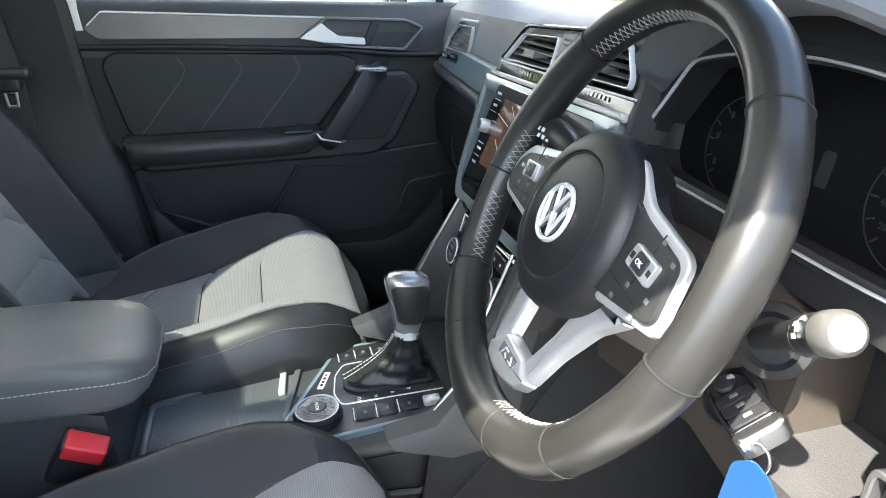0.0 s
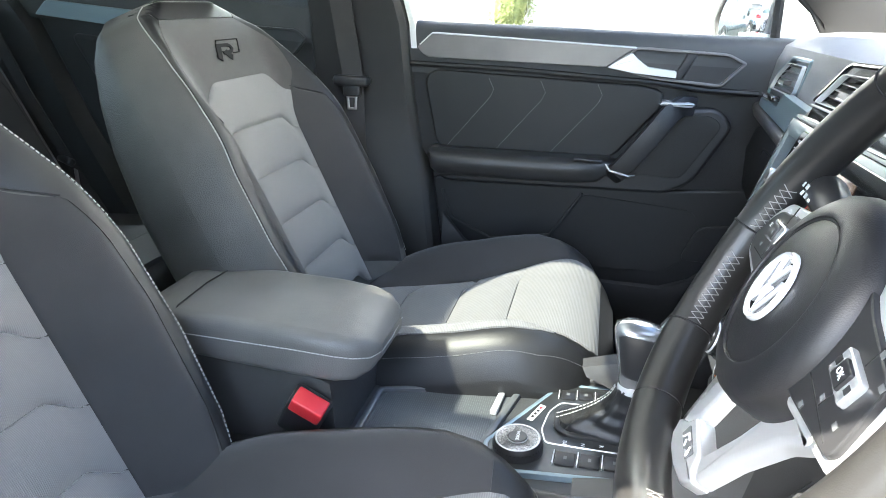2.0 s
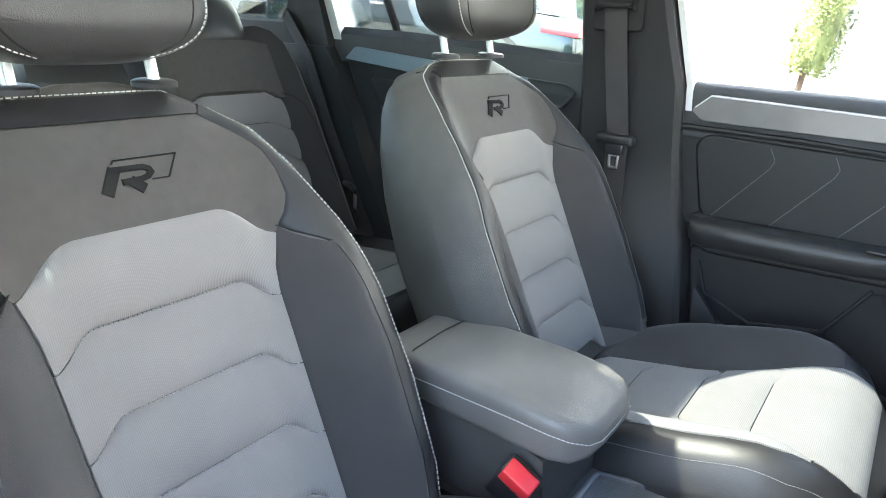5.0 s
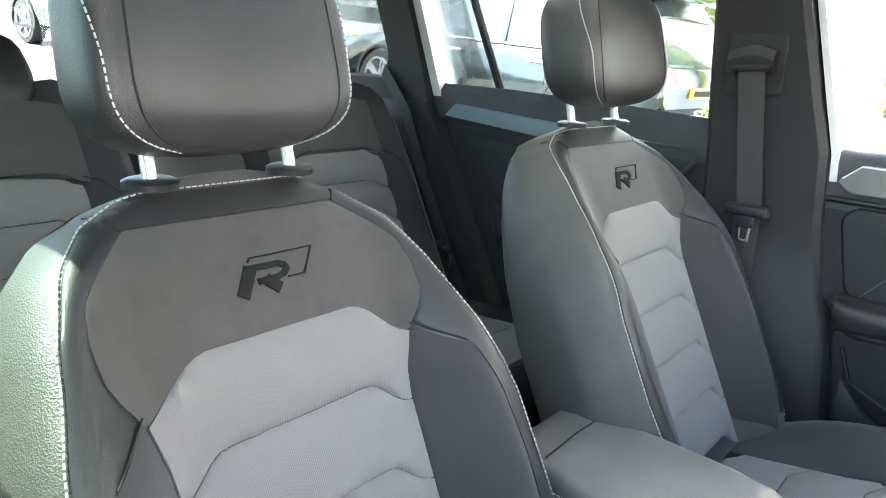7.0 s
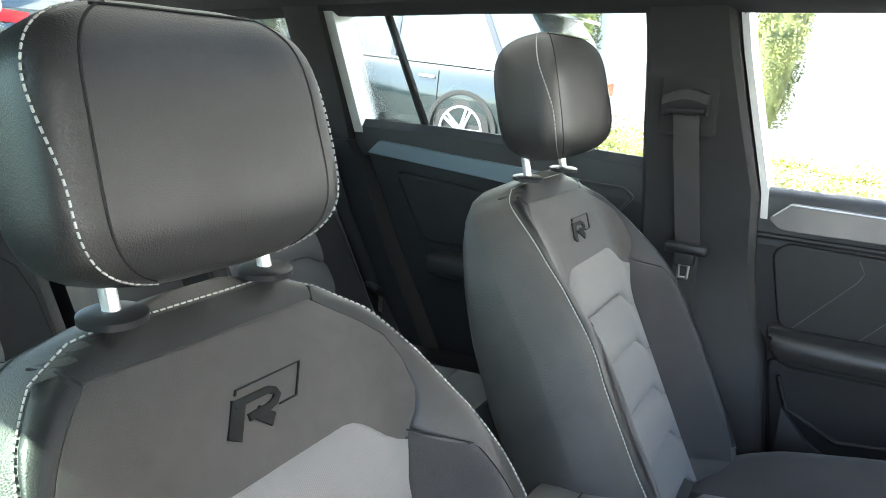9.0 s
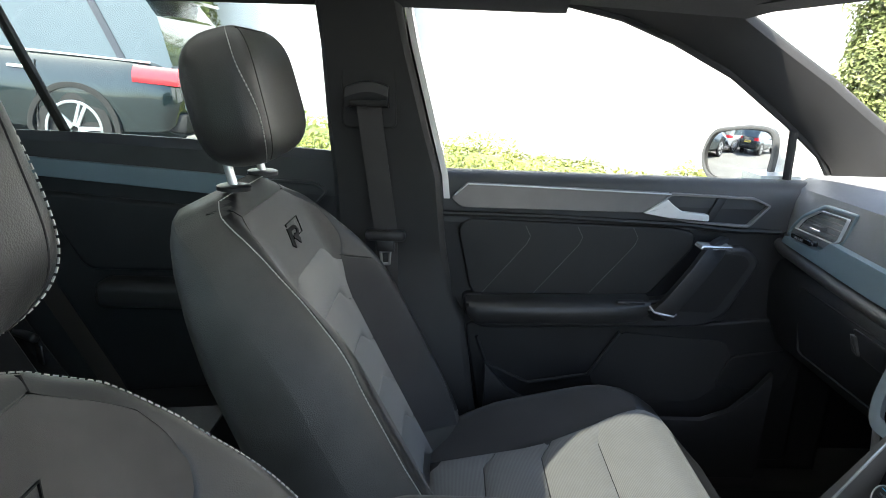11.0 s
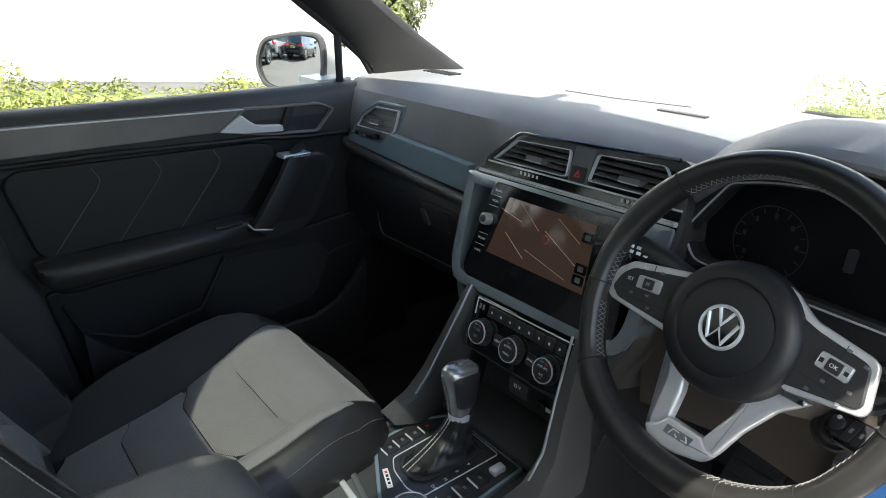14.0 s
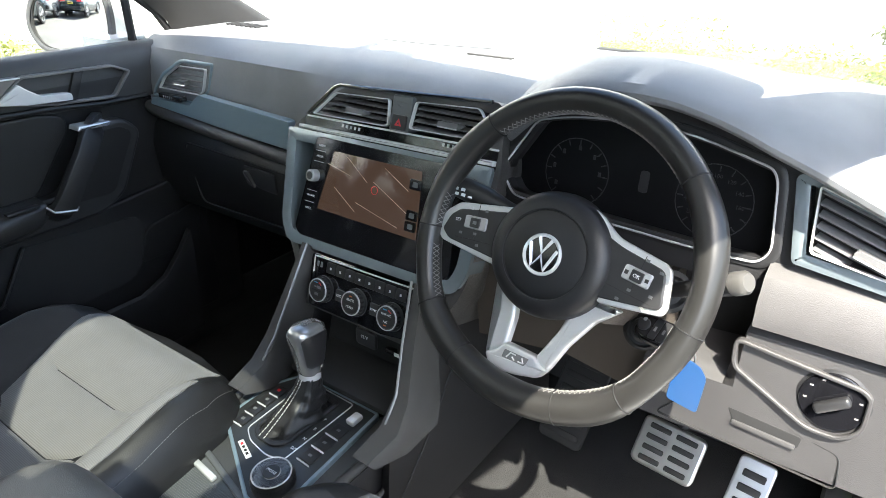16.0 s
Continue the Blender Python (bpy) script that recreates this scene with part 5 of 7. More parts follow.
part("usb_socket", box(0.062, 0.082, 0.078, 0.088, 0.700, 0.709, 0.002), GLOSS, dash)
bar("usb_icon", basis((0, 0.0775, 0), (1, 0, 0), (0, 0, 1)), 0.088, 0.705, 0.010, 0.007, dash, WHITE)
# side struts of the stack running down into the console
for s in (-1, 1):
    pts = [(s * 0.122, 0.104, 0.83), (s * 0.135, 0.06, 0.74), (s * 0.146, 0.030, 0.675), (s * 0.148, 0.0, 0.640), (s * 0.142, -0.06, 0.625)]
    rr = []
    for i, p in enumerate(pts):
        w = (0.010, 0.014, 0.018, 0.022, 0.020)[i] * (1.0 if s < 0 else 1.1)
        rr.append([Vector(p) + Vector((a * w, b * 0.6 * w + (-a * s * 0.0), c)) for a, b, c in ((-1, -0.6, -0.004), (-0.7, -1.2, 0.008), (0.7, -1.2, 0.008), (1, -0.6, -0.004), (1, 5.0, -0.03), (-1, 5.0, -0.03))])
    part("strut", loft(rr), HARD, dash)
    # silver bar draws the highlight that runs along the strut
    part("strut_line", tube([Vector(p) + Vector((-s * 0.010, -0.012, 0.012)) for p in pts[:4]], 0.0022), SILVER, dash)
    # cheeks near-black: the shade on their sides is in the colour
    part("stack_cheek", loft([[Vector((s * 0.135, 0.10, 0.83)), Vector((s * 0.15, 0.03, 0.67)), Vector((s * 0.15, -0.02, 0.60)), Vector((s * 0.16, -0.05, 0.40)), Vector((s * 0.16, 0.5, 0.40)), Vector((s * 0.14, 0.5, 0.83))], [Vector((s * 0.115, 0.11, 0.83)), Vector((s * 0.13, 0.04, 0.67)), Vector((s * 0.13, -0.01, 0.60)), Vector((s * 0.14, -0.05, 0.40)), Vector((s * 0.14, 0.5, 0.40)), Vector((s * 0.12, 0.5, 0.83))]]), SHADED_HARD, dash)
    part("cheek_seam", tube([(s * 0.1615, -0.02, 0.50), (s * 0.1585, 0.08, 0.60), (s * 0.152, 0.16, 0.70)], 0.0016, 6), RUBBER, dash)

for piece in [o for o in dash.children_recursive if o.name.split(".")[0] in ("strut", "strut_line", "stack_cheek", "cheek_seam", "shelf_floor", "power_socket", "socket_text", "usb_socket", "usb_icon")]:
    piece.data.transform(STACK)

# instrument cluster with its hood
FAINT = mat("faint_display_print", (0.028, 0.028, 0.031), 0.3)
CL = basis((0.385, 0.172, 1.030), (1, 0, 0), (0, 0.17, 1))
co = smooth_poly([(-0.170, -0.010), (-0.124, 0.064), (-0.075, 0.076), (0.008, 0.0825), (0.079, 0.0776), (0.167, 0.056), (0.175, 0.042), (0.186, -0.036), (0.1745, -0.0535), (0.1125, -0.055), (-0.112, -0.047), (-0.147, -0.0440)], [0.010, 0.010, 0.03, 0.03, 0.03, 0.012, 0.010, 0.010, 0.010, 0.03, 0.03, 0.012])
part("cluster_surround", ringplate(smooth_poly([(-0.190, -0.020), (-0.182, 0.030), (-0.140, 0.085), (-0.070, 0.106), (0.030, 0.112), (0.100, 0.106), (0.175, 0.088), (0.205, 0.062), (0.212, -0.050), (0.185, -0.085), (-0.10, -0.078), (-0.182, -0.072)], 0.012), CL @ Matrix.Translation((0, 0, -0.020)), 0.030, 0.019), SATIN, dash)
part("cluster_collar", ringplate([(p.x * 1.05, p.y * 1.09) for p in co], CL @ Matrix.Translation((0, 0, -0.016)), 0.012, 0.018), SATIN, dash)
part("cluster_frame", ringplate(co, CL, 0.0026, 0.0045), CHROME, dash, "chrome frame round the instruments")
part("inner_line", tube([CL @ Vector((*p, 0.004)) for p in ((-0.2300, -0.0185), (-0.1940, -0.0150), (-0.1880, -0.0190), (-0.1745, -0.0410))], 0.0016, 6), BRIGHT_LINE, dash)
part("cluster_well", ringplate(co, CL @ Matrix.Translation((0, 0, -0.04)), 0.003, 0.04), SATIN, dash)
clu = part("instrument_display", plate(co, CL @ Matrix.Translation((0, 0, -0.042)), 0.006, 0.001), DISPLAY, dash, "dark digital instrument display")
CM = CL @ Matrix.Translation((0, 0, -0.0358))
for cx0 in (-0.075, 0.105):
    part("dial_ring", ringplate([(cx0 + 0.046 * math.cos(k * math.pi / 16), -0.002 + 0.046 * math.sin(k * math.pi / 16)) for k in range(32)], CM, 0.0012, 0.0006), FAINT, clu)
    for k in range(13):
        a = radians(225 - 22.5 * k)
        bar("dial_tick", CM @ Matrix.Translation((cx0, -0.002, 0)) @ Matrix.Rotation(a, 4, "Z"), 0.040, 0, 0.007, 0.0014, clu, FAINT)
for k, txt in enumerate(("20", "40", "60", "80", "100", "120", "140", "160")):
    a = radians(215 - 31 * k)
    words("dial_number", txt, CM @ Matrix.Translation((0.105 + 0.031 * math.cos(a), -0.002 + 0.031 * math.sin(a), 0.0008)), 0.007, clu, FAINT)
for k in range(6):
    a = radians(215 - 42 * k)
    bar("dial_number", CM, -0.075 + 0.033 * math.cos(a), -0.002 + 0.033 * math.sin(a), 0.004, 0.006, clu, FAINT)
part("car_picture", plate(smooth_poly(dpl(0.012, 0.024, -0.010, 0.018), 0.004), CM, 0.0008, 0.0002), FAINT, clu)
# hood: a thick lip arching over the cluster
rows = []
for k in range(49):
    x = 0.204 + 0.541 * k / 48
    rise = sum(lerp([(0.204, 0.0), (0.24, 0.045), (0.295, 0.093), (0.35, 0.110), (0.40, 0.1135), (0.452, 0.110), (0.514, 0.094), (0.557, 0.076), (0.593, 0.064), (0.66, 0.035), (0.745, 0.004)], x + d) for d in (-0.02, -0.01, 0, 0.01, 0.02)) / 5
    front = 0.127 + 0.07 * ease((0.25 - x) / 0.046)
    rows.append([Vector((x, front + 0.010, 1.032 + rise)), Vector((x, front + 0.001, 1.038 + rise)), Vector((x, front, 1.044 + rise)), Vector((x, front + 0.008, 1.053 + rise)), Vector((x, 0.205, 1.088 + rise * 0.78)), Vector((x, 0.27, 1.111 + rise * 0.58)), Vector((x, 0.33, 1.1195 + rise * 0.42)), Vector((x, 0.40, 1.1200 + rise * 0.24)), Vector((x, 0.47, 1.1195 + rise * 0.08)), Vector((x, 0.48, 1.06)), Vector((x, 0.24, 1.03 + rise * 0.9))])
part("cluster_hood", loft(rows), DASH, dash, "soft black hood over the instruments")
# driver's end: side vent, lower panel, light switch
DV = basis((0.66, 0.152, 1.035), (1, -0.10, 0), (0, 0.16, 1))
DVS = Matrix.Rotation(radians(-16), 4, "Z")
dvo = smooth_poly([(-0.061, 0.0475), (0.078, 0.006), (0.078, -0.040), (-0.053, -0.026)], 0.006)
dvs = smooth_poly([(-0.086, 0.050), (-0.070, 0.059), (0.088, 0.014), (0.088, -0.054), (-0.068, -0.043)], 0.006)
part("vent_surround", plate(dvs, DV @ Matrix.Translation((0, 0, -0.08)), 0.054, 0.004), KNEE, dash)
part("vent_edge", ringplate(dvs, DV @ Matrix.Translation((0, 0, -0.03)), 0.014, 0.029), STACK_TRIM, dash)
vent("driver_vent", [(DVS.inverted() @ Vector((p[0], p[1], 0))).to_2d() for p in dvo], DV @ DVS, 6, dash, depth=0.002, lever=(0.012, -0.014, 0.042))
part("lower_right", loft([[Vector((x, 0.45, 0.95)), Vector((x, 0.17, 0.985)), Vector((x, 0.142, 0.975)), Vector((x, 0.128, 0.945)), Vector((x, 0.132, 0.915)), Vector((x, 0.150, 0.905)), Vector((x, 0.45, 0.90))] for x in (0.572, 0.58, 0.62, 0.68, 0.745)]), KNEE, dash, "soft lower dash roll")
# black sheet stands for the shade in the hollow beside the column
part("column_gap", box(0.45, 0.60, 0.225, 0.245, 0.83, 1.00, 0.004), RUBBER, dash)
part("knee_panel", loft([[Vector((x, 0.45, zt)), Vector((x, 0.150, zt - 0.005)), Vector((x, 0.142, zt - 0.01)), Vector((x, 0.128, 0.83)), Vector((x, 0.122, 0.752)), Vector((x, 0.135, 0.742)), Vector((x, 0.45, 0.76))] for x, zt in ((0.46, 0.845), (0.52, 0.845), (0.556, 0.848), (0.568, 0.91), (0.60, 0.91), (0.68, 0.91), (0.745, 0.91))]), KNEE_LOW, dash, "grey-black panel below the dash")
part("column_side_panel", loft([[Vector((x, 0.45, 0.93)), Vector((x, 0.165, 0.93)), Vector((x, 0.150, 0.85)), Vector((x, 0.19 - 0.2 * abs(x - 0.33), 0.742)), Vector((x, 0.45, 0.72))] for x in (0.19, 0.26, 0.33, 0.40, 0.47)]), COLUMN, dash)
KP = basis((0.62, 0.1335, 0.83), (1, 0, 0), (0, 0.15, 1))
part("panel_line", ringplate(smooth_poly([(-0.063, 0.064), (-0.060, 0.026), (0.030, -0.020), (0.066, -0.019), (0.084, 0.000), (0.083, 0.042), (0.072, 0.050)], 0.012), KP, 0.005, 0.011), KNEE_LOW, dash)
swi = part("light_switch", disc(0.034, 0.006, KP @ Matrix.Translation((0.048, 0.022, 0.001)), 40), GLOSS, dash, "round headlamp switch with white symbols")
part("switch_ring", disc(0.0345, 0.004, KP @ Matrix.Translation((0.048, 0.022, 0.0)), 40, rim=[(0.0375, 0), (0.0375, 0.004), (0.0345, 0.0055), (0.034, 0.004)]), SATIN, swi)
part("switch_bar", box(-0.019, 0.019, -0.006, 0.006, 0, 0.012, 0.004, 3, KP @ Matrix.Translation((0.048, 0.022, 0.006)) @ Matrix.Rotation(radians(35), 4, "Z")), SATIN, swi)
for k, a in enumerate((150, 120, 70, 20, -20, 185)):
    bar("symbol", KP @ Matrix.Translation((0.048 + 0.027 * math.cos(radians(a)), 0.022 + 0.027 * math.sin(radians(a)), 0.0072)), 0, 0, 0.0036, 0.0018, swi, STITCH)
part("tray_slot", plate(smooth_poly([(-0.053, -0.028), (-0.042, -0.046), (0.029, -0.050), (0.031, -0.034)], 0.004), KP @ Matrix.Translation((0, 0, 0)), 0.0035, 0.001), RUBBER, dash)
part("tray_lip", box(-0.042, 0.029, -0.051, -0.044, 0, 0.006, 0.002, 2, KP @ Matrix.Rotation(radians(-3), 4, "Z")), KNEE_LOW, dash)
part("tray_line", ringplate(smooth_poly([(-0.083, -0.011), (0.071, -0.039), (0.077, -0.084), (-0.135, -0.073)], 0.01), KP, 0.0020, 0.003), RUBBER, dash)
part("end_cap", box(0.735, 0.755, 0.14, 0.6, 0.72, 1.07, 0.008), HARD, dash)

# column shroud, ignition and stalks
col = part("column_shroud", loft([[Vector((0.37 + a * w, y, zc + b * h)) for a, b in ((-1, -0.5), (-0.75, -1), (0.75, -1), (1, -0.5), (1, 0.1), (0.7, 0.25), (-0.7, 0.25), (-1, 0.1))] for y, zc, w, h in ((0.035, 0.975, 0.055, 0.058), (0.06, 0.972, 0.078, 0.07), (0.12, 0.945, 0.088, 0.075), (0.22, 0.92, 0.09, 0.075))]), COLUMN, dash, "grained steering column shroud")
IG = basis((0.458, 0.118, 0.874), (1, 0.25, 0), (0, 0.45, 1))
part("ignition_barrel", disc(0.022, 0.03, IG, 28, rim=[(0.025, 0), (0.025, 0.004), (0.021, 0.008), (0.019, 0.003)]), RUBBER, dash)
part("ignition_ring", disc(0.02, 0.012, IG, 24, rim=[(0.016, 0.0), (0.016, 0.006), (0.012, 0.008), (0.011, 0.002)]), SATIN, dash)
part("stalk_boot", disc(0.024, 0.01, basis((0.478, 0.120, 0.935), (1, 0.4, -0.5), (0, 0.4, 1)), 28, rim=[(0.027, 0), (0.026, 0.006), (0.020, 0.009), (0.016, 0.004)]), RUBBER, dash)
st = part("wiper_stalk", tube([(0.455, 0.122, 0.922), (0.49, 0.106, 0.947), (0.525, 0.090, 0.970), (0.535, 0.086, 0.976)], [0.008, 0.0085, 0.010, 0.013], 14), SATIN, dash, "black wiper stalk")
part("stalk_cap", tube([(0.531, 0.087, 0.974), (0.534, 0.086, 0.976), (0.553, 0.0778, 0.9885)], [0.010, 0.0122, 0.0126], 18), SATIN, st)
part("stalk_end", tube([(0.554, 0.0774, 0.989), (0.565, 0.0727, 0.9963), (0.568, 0.0715, 0.998)], [0.0130, 0.0125, 0.0095], 18), SMOKE, st, "pale smoky twist end of the stalk")
SK = basis((0.545, 0.081, 0.983), (0.038, -0.016, 0.026), (-0.3, 0.2, 1))
for k in range(4):
    bar("stalk_symbol", SK @ Matrix.Rotation(radians(10 - 16 * k), 4, "X") @ Matrix.Translation((0, 0, 0.0123)), -0.004 + 0.004 * (k % 2), 0, 0.004, 0.003, st, WHITE)
st2 = part("lamp_stalk", tube([(0.312, 0.06, 1.010), (0.285, 0.061, 1.016), (0.262, 0.063, 1.020), (0.228, 0.067, 1.023), (0.210, 0.070, 1.023), (0.206, 0.071, 1.023)], [0.008, 0.010, 0.0135, 0.0150, 0.013, 0.008], 16), SATIN, dash, "black lamp stalk")
for k in range(5):
    bar("stalk_symbol", basis((0.222 + 0.010 * (k % 3), 0.0515, 1.022 + 0.007 * (k // 3)), (1, -0.08, 0), (0, 0.5, 1)), 0, 0, 0.006, 0.0038, st2, WHITE)

# ---- steering wheel ----
wheel = thing("steering_wheel", "black leather steering wheel with silver spokes", "steering wheel", at=(0.37, 0.0, 1.0))
TILT = 26.0
W = pose(0, 0.0215, -0.0095, 90 - TILT, 0, -4.0) @ pose(0, 0, 0, 0, 0, -3.0)


def rim_point(a, r=0.0):
    """The rim's centre line: round, but flat below; a runs from the right, turning to the left over the top."""
    rr = 0.1705
    x, y = rr * math.cos(a), rr * math.sin(a)
    if y < 0:
        low = ease((-y - 0.07) / 0.09)
        x *= 1 + 0.08 * low
        y *= 1 - 0.012 * low
    return Vector((x, y + 0.005, 0))


NR, NS = 96, 16
rings = []
for k in range(NR):
    a = 2 * math.pi * k / NR
    p = rim_point(a)
    n = Vector((math.cos(a), math.sin(a), 0))
    low = ease((-math.sin(a) - 0.55) / 0.3)
    thumb = math.exp(-((math.degrees(a) % 360 - 24) / 11) ** 2) + math.exp(-((math.degrees(a) % 360 - 156) / 11) ** 2)
    w1, w2 = 0.0150 + 0.004 * low + 0.002 * thumb, 0.0185 + 0.001 * low
    rings.append([W @ (p + n * (w1 * math.cos(2 * math.pi * j / NS)) + Vector((0, 0, w2 * math.sin(2 * math.pi * j / NS)))) for j in range(NS)])
rings.append(rings[0])
bm = loft(rings, caps=False)
bmesh.ops.remove_doubles(bm, verts=bm.verts, dist=1e-6)
RIMLEATHER = mat("wheel_leather", (0.022, 0.0213, 0.0208), 0.30, spec=0.5, grain=0.06, gscale=1100, stain=0.18)
rim = part("rim", bm, RIMLEATHER, wheel, "smooth black leather rim", angle=80)
for deg in (44, 136, 188, 222, 318, 352, 248, 292):
    a = radians(deg)
    p, n = rim_point(a), Vector((math.cos(a), math.sin(a), 0))
    ww = 0.0150 + 0.004 * ease((-math.sin(a) - 0.55) / 0.3)
    part("rim_joint", tube([W @ (p + n * ((ww + 0.0001) * math.cos(t)) + Vector((0, 0, 0.0188 * math.sin(t)))) for t in [2 * math.pi * j / 20 for j in range(20)]], 0.0009, 5, closed=True), SEAM, rim)
for a0, a1 in ((45, 135), (196, 221), (319, 344), (172, 187), (286, 316)):
    bm = bmesh.new()
    n = int((a1 - a0) / 2.1)
    for k in range(n):
        for s in (-1, 1):
            b0, b1 = radians(a0 + (a1 - a0) * k / n), radians(a0 + (a1 - a0) * (k + 1) / n)
            pts = []
            for t, bb in ((0, b0), (0.5, (b0 + b1) / 2), (1, b1)):
                p, nn2 = rim_point(bb), Vector((math.cos(bb), math.sin(bb), 0))
                zz = s * (0.0055 - 0.011 * t)
                low = ease((-math.sin(bb) - 0.55) / 0.3)
                w1 = 0.0153 + 0.004 * low
                ang = math.asin(max(-1, min(1, (zz + 0.004) / 0.0185)))
                pts.append(W @ (p - nn2 * (w1 * math.cos(ang)) + Vector((0, 0, 0.0187 * math.sin(ang)))))
            tube(pts, 0.00042, 4, bm=bm)
    part("cross_stitching", bm, STITCH, rim, "pale crossed stitching")
# air-bag pad
hub = []
for k in range(48):
    a = 2 * math.pi * k / 48
    hub.append((math.cos(a), math.sin(a)))
prof = [(0.062, -0.040), (0.070, -0.030), (0.0735, -0.012), (0.0725, 0.002), (0.069, 0.0100), (0.062, 0.0150), (0.054, 0.0175), (0.0512, 0.0172), (0.0502, 0.0150), (0.0488, 0.0158), (0.036, 0.0178), (0.02, 0.0190), (0.004, 0.0195)]
pad = part("air_bag_pad", loft([[W @ Vector((r * c * 1.02, r * s * (1.0 if s > 0 else 0.97), h)) for c, s in hub] for r, h in prof]), HUB, wheel, "round grained air-bag cover", angle=50)
part("pad_groove", tube([W @ Vector((0.0512 * math.cos(t), 0.0495 * math.sin(t), 0.0156)) for t in [2 * math.pi * k / 48 for k in range(48)]], 0.0009, 6, closed=True), SEAM, pad)
bad = part("badge", disc(0.03, 0.004, W @ Matrix.Scale(0.83, 4) @ Matrix.Translation((0, 0, 0.0233)), 40, rim=[(0.0285, 0), (0.0285, 0.002), (0.027, 0.0042), (0.0245, 0.0030), (0.0240, 0.0012)]), CHROME, wheel, "round chrome badge")
part("badge_ground", disc(0.024, 0.0015, W @ Matrix.Scale(0.83, 4) @ Matrix.Translation((0, 0, 0.0238)), 32), GLOSS, bad)
BM2 = W @ Matrix.Scale(0.83, 4) @ Matrix.Translation((0, 0, 0.0250))
for pts in ([(-0.0095, 0.0215), (0, 0.0025), (0.0095, 0.0215)], [(-0.0205, 0.0115), (-0.0095, -0.0185), (0, -0.0015), (0.0095, -0.0185), (0.0205, 0.0115)]):
    part("badge_stroke", tube([BM2 @ Vector((*p, 0.001)) for p in pts], 0.0022, 6), CHROME, bad)
WHEEL_SILVER = mat("polished_wheel_silver", (0.70, 0.71, 0.73), 0.30, metal=0.6)
# spokes with switches: silver edge plate, dark switch field, rocker key
SPOKES = {
    -1: ([(-0.050, 0.040), (-0.138, 0.0215), (-0.1540, 0.0065), (-0.1625, -0.020), (-0.1475, -0.0305), (-0.060, -0.0355)],
         [(-0.050, 0.0335), (-0.1330, 0.0140), (-0.1440, 0.0030), (-0.1500, -0.0165), (-0.1375, -0.0255), (-0.055, -0.0285)], (-0.104, 0.0040)),
    1: ([(0.030, 0.020), (0.030, 0.0665), (0.043, 0.0615), (0.057, 0.0520), (0.070, 0.0450), (0.1255, 0.0360), (0.1330, 0.0310), (0.1415, -0.008), (0.1380, -0.0160), (0.070, -0.0280)],
        [(0.040, 0.020), (0.045, 0.0500), (0.060, 0.0420), (0.076, 0.0370), (0.1225, 0.0295), (0.1285, 0.0255), (0.1360, -0.006), (0.1325, -0.0115), (0.060, -0.0235)], (0.1025, 0.0140))}
for s, (edge, field, at) in SPOKES.items():
    sp = part("spoke", plate(smooth_poly(edge, 0.005), W @ Matrix.Translation((0, 0, -0.0045)), 0.0050, 0.0018, 3), WHEEL_SILVER, wheel, "bright silver spoke edge")
    part("spoke_back", plate(smooth_poly([(s * 0.003 + p[0] * 0.95, p[1] * 0.92) for p in edge], 0.007), W @ Matrix.Translation((0, 0, -0.020)), 0.0158, 0.003, 2), SATIN, sp)
    part("switch_panel", plate(smooth_poly(field, 0.005), W @ Matrix.Translation((0, 0, -0.004)), 0.0080, 0.0015), SATIN, sp, "dark switch field")
    K = W @ Matrix.Translation((at[0], at[1], 0.0)) @ Matrix.Rotation(radians(7 if s < 0 else -5), 4, "Z")
    part("centre_key", plate(smooth_poly(dpl(-0.0155, 0.0155, -0.0080, 0.0080), 0.003), K @ Matrix.Translation((0, 0, 0.003)), 0.0045, 0.0015), SILVER, sp, "silver rocker key")
    part("ok_key", plate(smooth_poly(dpl(-0.0065, 0.0075, -0.0060, 0.0060), 0.002), K @ Matrix.Translation((0, 0, 0.004)), 0.0052, 0.001), SATIN, sp)
    if s > 0:
        words("key_text", "OK", K @ Matrix.Translation((0.0005, 0, 0.0094)), 0.0055, sp)
        bar("key_symbol", K @ Matrix.Translation((0, 0, 0.0073)), -0.0115, 0.0, 0.004, 0.0045, sp, RUBBER, 0.0005)
        bar("key_symbol", K @ Matrix.Translation((0, 0, 0.0073)), 0.0118, 0.0, 0.004, 0.004, sp, RUBBER, 0.0005)
        marks = ((0.003, 0.019), (0.021, 0.0135), (-0.002, -0.0165), (0.021, -0.0130), (-0.010, -0.0300), (0.018, -0.0275))
    else:
        bar("key_symbol", K @ Matrix.Translation((0, 0, 0.0092)), 0.0005, 0.0, 0.005, 0.004, sp, DIM, 0.0005)
        words("key_text", "RES", K @ Matrix.Translation((-0.0115, 0.0165, 0.0042)), 0.0052, sp)
        words("key_text", "SET", K @ Matrix.Translation((-0.0270, 0.0, 0.0042)), 0.0052, sp)
        marks = ((0.011, 0.0165), (0.001, -0.0130), (-0.020, -0.0150), (0.007, -0.0260))
    for a, b in marks:
        bar("symbol", K @ Matrix.Translation((0, 0, 0.0040)), a, b, 0.0042, 0.0030, sp, DIM, 0.0005)
    for a, b, c, d in ((-0.027, 0.025, -0.0212, -0.0206), (-0.0003, 0.0003, 0.009, 0.023), (-0.0003, 0.0003, -0.020, -0.009)):
        part("key_split", box(a, b, c, d, 0.0036, 0.0043, 0, m=K), RUBBER, sp)
# lower silver legs and the plate that joins them
LM = W @ Matrix.Translation((0, 0, -0.024))
